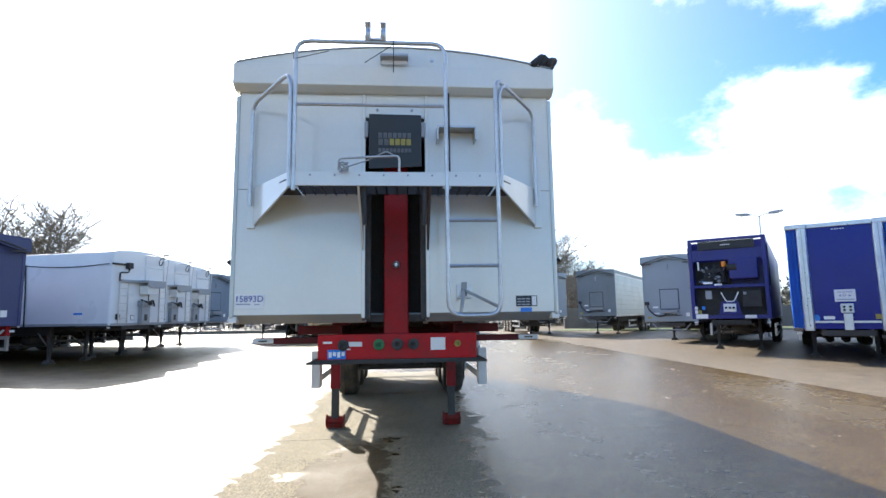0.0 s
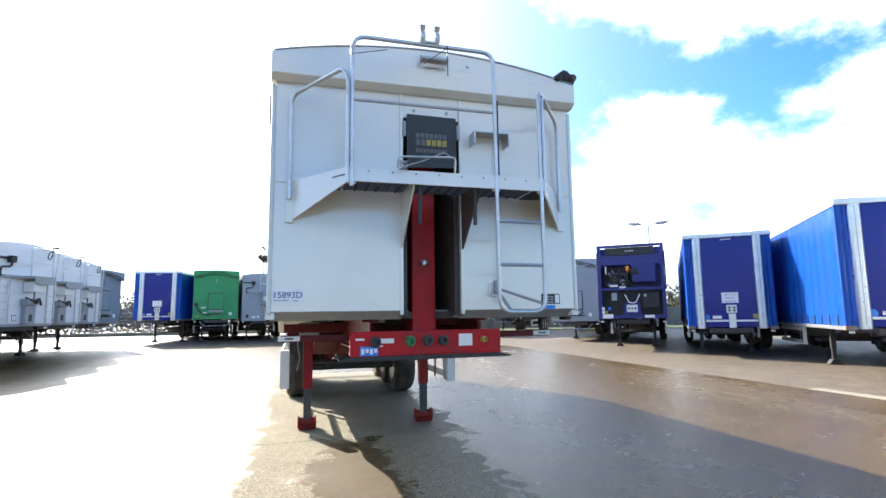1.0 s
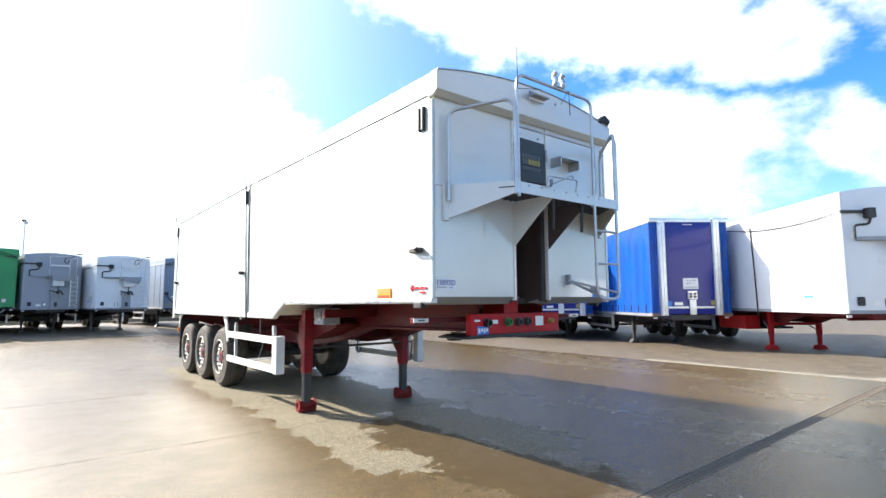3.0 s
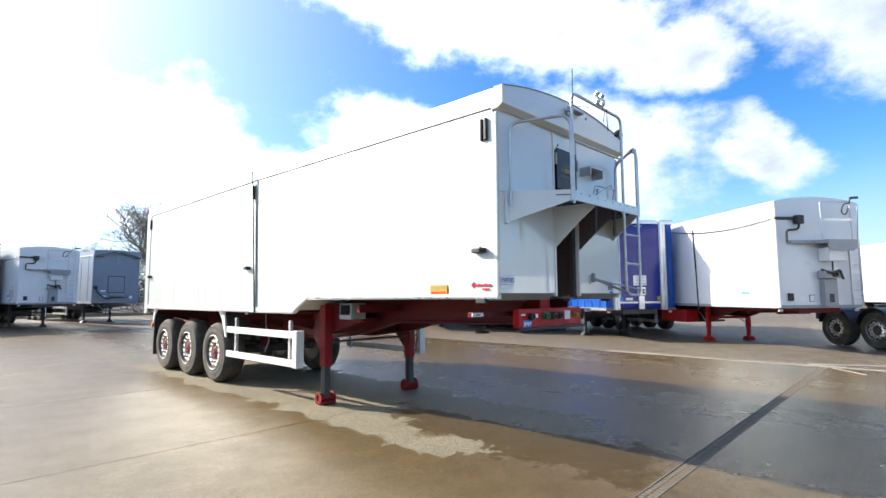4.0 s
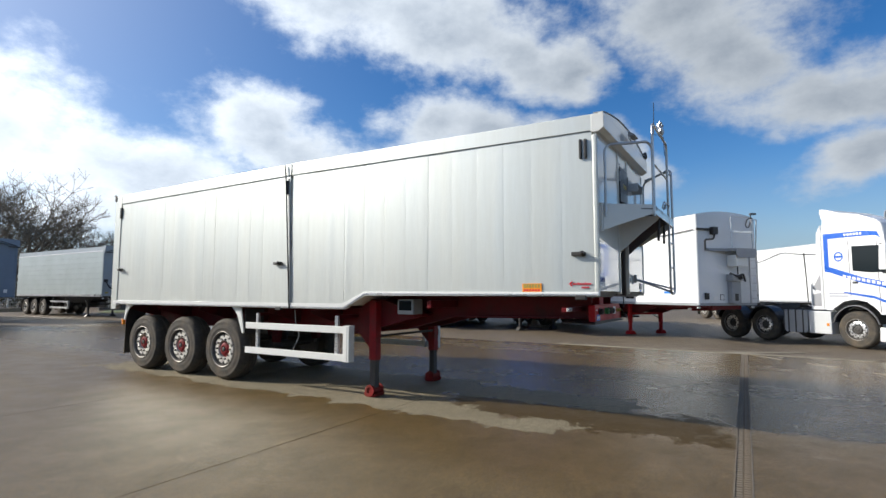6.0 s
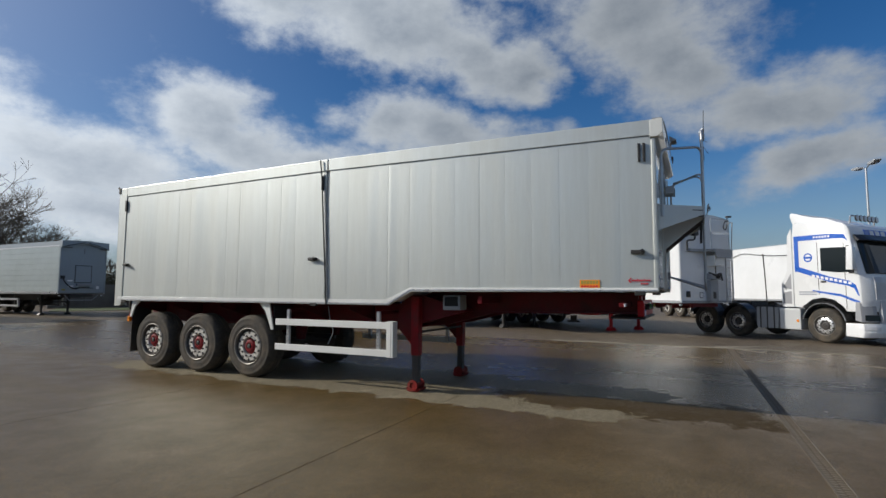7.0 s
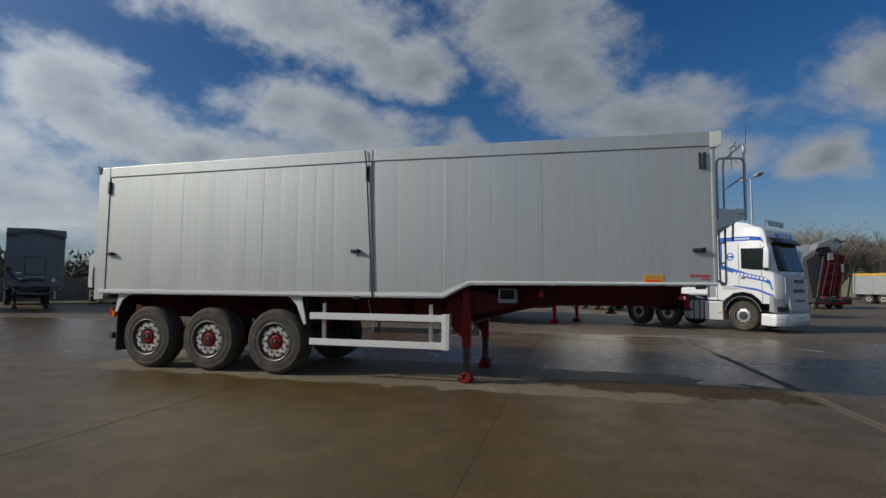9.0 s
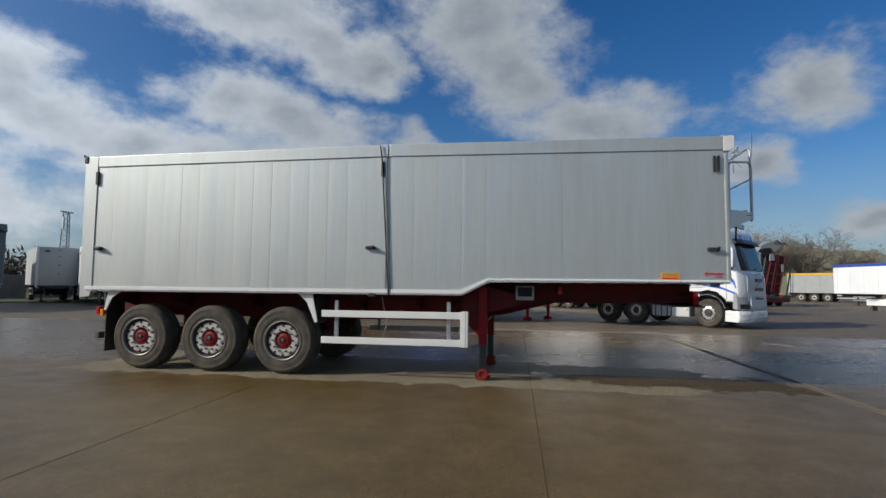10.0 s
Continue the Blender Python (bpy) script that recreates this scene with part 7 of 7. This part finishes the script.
# grassy bank behind the far vehicles
M_GRASS = paint("rough_grass", (0.055, 0.085, 0.025), 0.95, grain=0.3, scale=2, dirt=(0.10, 0.085, 0.04), dirt_amt=0.6, dirt_scale=0.2, bump=0.08, bump_scale=8)
M_BANK = paint("pale_winter_grass", (0.20, 0.21, 0.125), 0.95, grain=0.3, scale=2, dirt=(0.17, 0.15, 0.10), dirt_amt=0.6, dirt_scale=0.1, bump=0.08, bump_scale=8)
bm = B()
cols = 60
prev = None
for i in range(cols + 1):
    u = i / cols
    x, y = 150 + 25 * u, -30 - 130 * u
    hgt = (17 - 10 * u) * math.sin(math.pi * min(1, 0.12 + 0.95 * u)) ** 0.75 + 0.5 * math.sin(i * 0.8)
    row = [bm.verts.new((x + dx, y, max(-0.02, hgt * k))) for dx, k in ((-22, 0), (-12, 0.55), (-3, 0.95), (6, 1.0), (30, 0.9), (60, 0))]
    if prev:
        for a in range(len(row) - 1):
            bm.faces.new((prev[a], prev[a + 1], row[a + 1], row[a]))
    prev = row
tagged(part("grass_bank", bm, M_BANK, smooth=True), "long grassy bank behind the yard", "bank", kind="structure")
bm = prism(B(), [(13.0, 45.0), (22.0, 41.5), (31.0, 40.2), (60, 39.5), (60, 46), (30, 47), (16, 50)], "z", -0.05, 0.02)
tagged(part("grass_verge", bm, M_GRASS), "strip of bright short grass along the wall", "grass", kind="structure")

# concrete panel wall and mesh fence along the back
M_WALL = paint("grey_concrete_panel", (0.16, 0.15, 0.14), 0.9, grain=0.12, dirt=(0.08, 0.075, 0.06), dirt_amt=0.5, dirt_scale=0.8, bump=0.05)
wall = thing("wall_back", "weathered grey concrete panel wall", "wall", kind="structure")
for i in range(16):
    x = 16 + i * 2.6
    o = part("panel", box(B(), 0.02, 2.56, -0.07, 0.07, 0, 1.95 + 0.02 * math.sin(i * 2.3), 0.01), M_WALL, wall)
    o.matrix_basis = pose(x, 51.2 - 0.09 * (x - 16), 0, 0, 0, -5)
    o = part("post", box(B(), -0.09, 0.09, -0.11, 0.11, 0, 2.05, 0.01), M_WALL, wall)
    o.matrix_basis = pose(x, 51.2 - 0.09 * (x - 16), 0, 0, 0, -5)
fence = thing("mesh_fence", "green-grey steel mesh fence on a low kerb", "fence", kind="structure")
for i in range(17):
    x = -36 + i * 2.9
    y = 50.5 + 0.06 * (x + 36)
    o = part("fence_post", box(B(), -0.035, 0.035, -0.035, 0.035, 0, 2.35), M_GALV, fence)
    o.matrix_basis = pose(x, y, 0)
    bm = B()
    for k in range(8):
        box(bm, 0.03, 2.87, -0.006, 0.006, 0.12 + 0.30 * k, 0.14 + 0.30 * k)
    for k in range(24):
        box(bm, 0.05 + k * 0.12, 0.06 + k * 0.12, -0.005, 0.005, 0.1, 2.3)
    o = part("mesh_panel", bm, M_GALV, fence)
    o.matrix_basis = pose(x, y, 0, 0, 0, 3.4)
    o = part("kerb_block", box(B(), 0, 2.88, -0.12, 0.12, -0.05, 0.28, 0.02), M_KERB, fence)
    o.matrix_basis = pose(x, y - 0.3, 0, 0, 0, 3.4)

# ---- far vehicles ----
def far_tipper(at, label, skin, sheet, zt, zb, length, y_extra=0.0):
    T = thing("tipping_trailer", label, "trailer", at=at)
    part("body", box(B(), -1.22, 1.22, 0, length, zb, zt - 0.3, 0.03), skin, T)
    for i in range(7):
        y = 0.4 + i * (length - 0.8) / 6
        for s in (-1, 1):
            part("side_rib", box(B(), s * 1.25, s * 1.2, y - 0.03, y + 0.03, zb, zt - 0.32), skin, T)
    part("sheet", box(B(), -1.26, 1.26, -0.02, length + 0.02, zt - 0.32, zt - 0.06, 0.06), sheet, T, "rolled load sheet along the top")
    for s in (-1, 1):
        part("chassis_beam", box(B(), s * 0.5, s * 0.58, 0.2, length, zb - 0.35, zb), M_DARK, T)
        for k in range(3):
            wheel(T, s * 1.02, length - 1.4 - 1.3 * k, 0.5, 0.5, 0.36, s)
        part("side_guard", box(B(), s * 1.2, s * 1.17, 2.0, length - 4.9, 0.75, 0.85), M_ALU, T)
        part("guard_rail", box(B(), s * 1.2, s * 1.17, 2.0, length - 4.9, 0.45, 0.55), M_ALU, T)
        part("landing_leg", box(B(), s * 0.7 - 0.06, s * 0.7 + 0.06, 1.9, 2.02, 0.0, zb, 0.01), M_DARK, T)
    part("rear_bar", box(B(), -1.2, 1.2, length, length + 0.1, 0.45, 0.62), M_LENSR, T)
    return T


M_ALUG = paint("dull_aluminium_body", (0.30, 0.32, 0.32), 0.45, metal=0.3, grain=0.05, dirt=(0.2, 0.2, 0.19), dirt_amt=0.4, bump=0.01)
M_YSHEET = paint("yellow_sheet", (0.62, 0.36, 0.02), 0.6, grain=0.06, bump=0.02)
M_BSHEET = paint("blue_sheet", (0.02, 0.06, 0.32), 0.6, grain=0.06, bump=0.02)
far_tipper(at_front(55.30, -30.09, 47.3), "dull aluminium tipping trailer with a yellow sheet", M_ALUG, M_YSHEET, 3.38, 1.02, 9.5)
far_tipper(at_front(47.13, -21.35, 196.2), "white tipping trailer with a rolled blue sheet", M_BULKW, M_BSHEET, 3.81, 1.07, 9.0)
rl = thing("steel_beam", "white painted steel beam on short feet", "beam", at=pose(31.2, -16.2, 0, 0, 0, 20))
part("web", box(B(), -2.2, 2.2, -0.12, 0.12, 0.35, 0.78, 0.02), M_WHITE, rl)
for x in (-1.8, 1.8):
    part("foot", box(B(), x - 0.1, x + 0.1, -0.2, 0.2, 0, 0.36), M_DARK, rl)

# grimy steel, base colour lowered for the shade on the tipped underside
M_TIPG = paint("shaded_grimy_steel", (0.05, 0.05, 0.052), 0.6, grain=0.1, dirt=(0.03, 0.03, 0.03), dirt_amt=0.6, bump=0.01)
# tipped trailer with red tail panels, standing behind the lorry
tp = thing("raised_tipper", "tipped white trailer with dark red tail panels and hood", "trailer", at=at_front(38.95, -11.42, 14.7) @ Matrix.Diagonal((0.8, 0.8, 0.96, 1)))
part("body", box(B(), -2.2, 0.6, 1.6, 6.5, 3.4, 5.25, 0.05), M_BULKW, tp, "raised white body")
part("body_floor", prism(B(), [(-1.75, 3.9), (-0.1, 4.75), (0.35, 4.4), (-0.5, 0.75), (-1.3, 0.75)], "y", 0.3, 2.0, 0.04), M_TIPG, tp, "grimy underside darkened for shade")
part("hood", prism(B(), [(-1.2, 4.75), (-0.85, 5.25), (0.2, 5.6), (1.5, 5.5), (1.15, 5.0), (0.5, 4.65), (0.1, 5.05), (-0.8, 4.95)], "y", -0.3, 0.7, 0.03), M_ALUG, tp, "curved dull metal hood")
part("hood_shade", prism(B(), [(-0.8, 4.4), (-0.8, 4.95), (0.1, 5.05), (0.5, 4.65), (0.4, 4.3)], "y", 0.0, 0.3, 0.02), M_DARK, tp)
part("sheet_bar", tube(B(), [(0.5, -0.3, 5.35), (0.8, -0.35, 5.7), (1.15, -0.35, 5.35), (1.7, -0.35, 5.45)], 0.05, 6, 0.08), M_BLACK, tp)
M_TIPR = paint("grimy_dark_red", (0.085, 0.006, 0.008), 0.55, spec=0.25, grain=0.2, dirt=(0.03, 0.015, 0.012), dirt_amt=0.8, dirt_scale=4, bump=0.02)
for pts in ([(0.42, 4.45), (0.95, 4.45), (0.10, 1.15), (-0.62, 1.15)], [(1.12, 4.4), (1.80, 4.25), (1.0, 1.15), (0.36, 1.15)]):
    pan = part("tail_panel", prism(B(), pts, "y", -0.1, 0.2, 0.02), M_TIPR, tp, "dark red tail panel")
    (ax, az), (bx, bz), (cx, cz), (dx, dz) = pts
    part("edge_rib", rod(B(), (ax, -0.14, az), (dx, -0.14, dz), 0.06, 8), M_TIPR, pan)
    part("edge_rib", rod(B(), (bx, -0.14, bz), (cx, -0.14, cz), 0.06, 8), M_TIPR, pan)
    for k in (0.25, 0.5, 0.75):
        part("cross_rib", rod(B(), (ax + (dx - ax) * k, -0.13, az + (dz - az) * k), (bx + (cx - bx) * k, -0.13, bz + (cz - bz) * k), 0.05, 8), M_TIPG, pan)
for x in (-1.0, 0.22, 1.05, 1.95):
    part("tail_strut", rod(B(), (x + 0.85, 0.1, 4.3), (x, 0.1, 0.9), 0.075, 8), M_TIPG, tp)
part("tail_plate", prism(B(), [(0.2, 4.4), (1.95, 4.2), (1.15, 1.0), (-0.7, 1.0)], "y", 0.32, 0.42, 0.02), M_TIPG, tp)
part("hinge_plate", prism(B(), [(0.0, 3.9), (0.6, 3.95), (0.5, 4.5), (0.1, 4.5)], "y", -0.22, -0.12, 0.01), M_GREY, tp)
part("mud_flap", box(B(), 1.28, 1.55, -0.2, -0.16, 2.95, 3.6, 0.02), M_GREY, tp)
for x0, x1 in ((-0.75, 0.45), (0.95, 2.1)):
    lb = part("lamp_board", box(B(), x0, x1, -0.3, -0.2, 0.70, 0.98, 0.02), M_TIPG, tp)
    part("tail_lamp", box(B(), x0 + 0.05, x0 + 0.3, -0.32, -0.29, 0.76, 0.96, 0.01), M_LENSR, lb)
part("chassis", box(B(), -1.3, 2.2, -0.1, 5.5, 0.5, 0.85, 0.02), M_DARK, tp)
part("rear_bar", box(B(), -1.2, 2.1, -0.2, -0.1, 0.36, 0.5, 0.02), M_RED, tp)
for x in (-0.75, 1.65):
    for y in (0.9, 2.2):
        wheel(tp, x, y, 0.5, 0.5, 0.36, -1 if x < 0 else 1)
part("ladder", tube(B(), [(2.25, -0.1, 1.2), (2.4, -0.1, 3.6), (2.65, -0.1, 3.6), (2.5, -0.1, 1.2)], 0.03, 6, 0.05), M_BLACK, tp)

# plain box trailer, white trailer front and lattice mast beyond the tail
bt = thing("box_trailer", "pale grey box trailer with white corner frame", "trailer", at=at_front(22.5, 39.6, 52.2))
M_BOXG = paint("pale_grey_box", (0.40, 0.42, 0.42), 0.5, grain=0.03, dirt=(0.3, 0.3, 0.28), dirt_amt=0.3, bump=0)
part("body", box(B(), -1.27, 1.27, 0, 8, 1.15, 3.75, 0.02), M_BOXG, bt)
for s in (-1, 1):
    part("corner_post", box(B(), s * 1.29, s * 1.14, -0.02, 0.12, 1.05, 3.78, 0.02), M_WHITE, bt)
part("arch_badge", prism(B(), [(-0.9, 3.42), (-0.78, 3.55), (-0.6, 3.55), (-0.48, 3.42)], "y", -0.01, 0.0), M_DARK, bt)
for z in (1.9, 2.5, 3.1, 3.5):
    part("front_lug", box(B(), -0.05, 0.05, -0.03, 0.0, z, z + 0.06), M_DARK, bt)
running_gear(bt, 8, M_DARK, M_DARK, (5.6, 6.9), 1.9, 1.1, guard=(2.6, 4.6))
bulker("bulk_trailer", "white bulk trailer with black hoses on its front", at_front(21.6, 35.2, 47.2), M_BULKW, 3.89, 1.19)
mast = thing("lattice_mast", "slim grey lattice radio mast", "mast", at=pose(94, 113, 0))
for k in range(3):
    a = 2 * math.pi * k / 3
    part("mast_leg", rod(B(), (1.3 * math.cos(a), 1.3 * math.sin(a), 0), (0.7 * math.cos(a), 0.7 * math.sin(a), 17.5), 0.12, 6), M_GREY, mast)
bm = B()
for i in range(14):
    z0, z1 = i * 1.25, (i + 1) * 1.25
    for k in range(3):
        a, b = 2 * math.pi * k / 3, 2 * math.pi * (k + 1) / 3
        r0, r1 = 1.3 - 0.6 * z0 / 17.5, 1.3 - 0.6 * z1 / 17.5
        rod(bm, (r0 * math.cos(a), r0 * math.sin(a), z0), (r1 * math.cos(b), r1 * math.sin(b), z1), 0.06, 4)
part("bracing", bm, M_GREY, mast)
part("aerial", box(B(), -1.6, 1.6, -0.1, 0.1, 17.2, 17.5), M_GREY, mast)
part("antenna", box(B(), -1.0, -0.6, -0.2, 0.2, 13.5, 16.2), M_WHITE, mast)
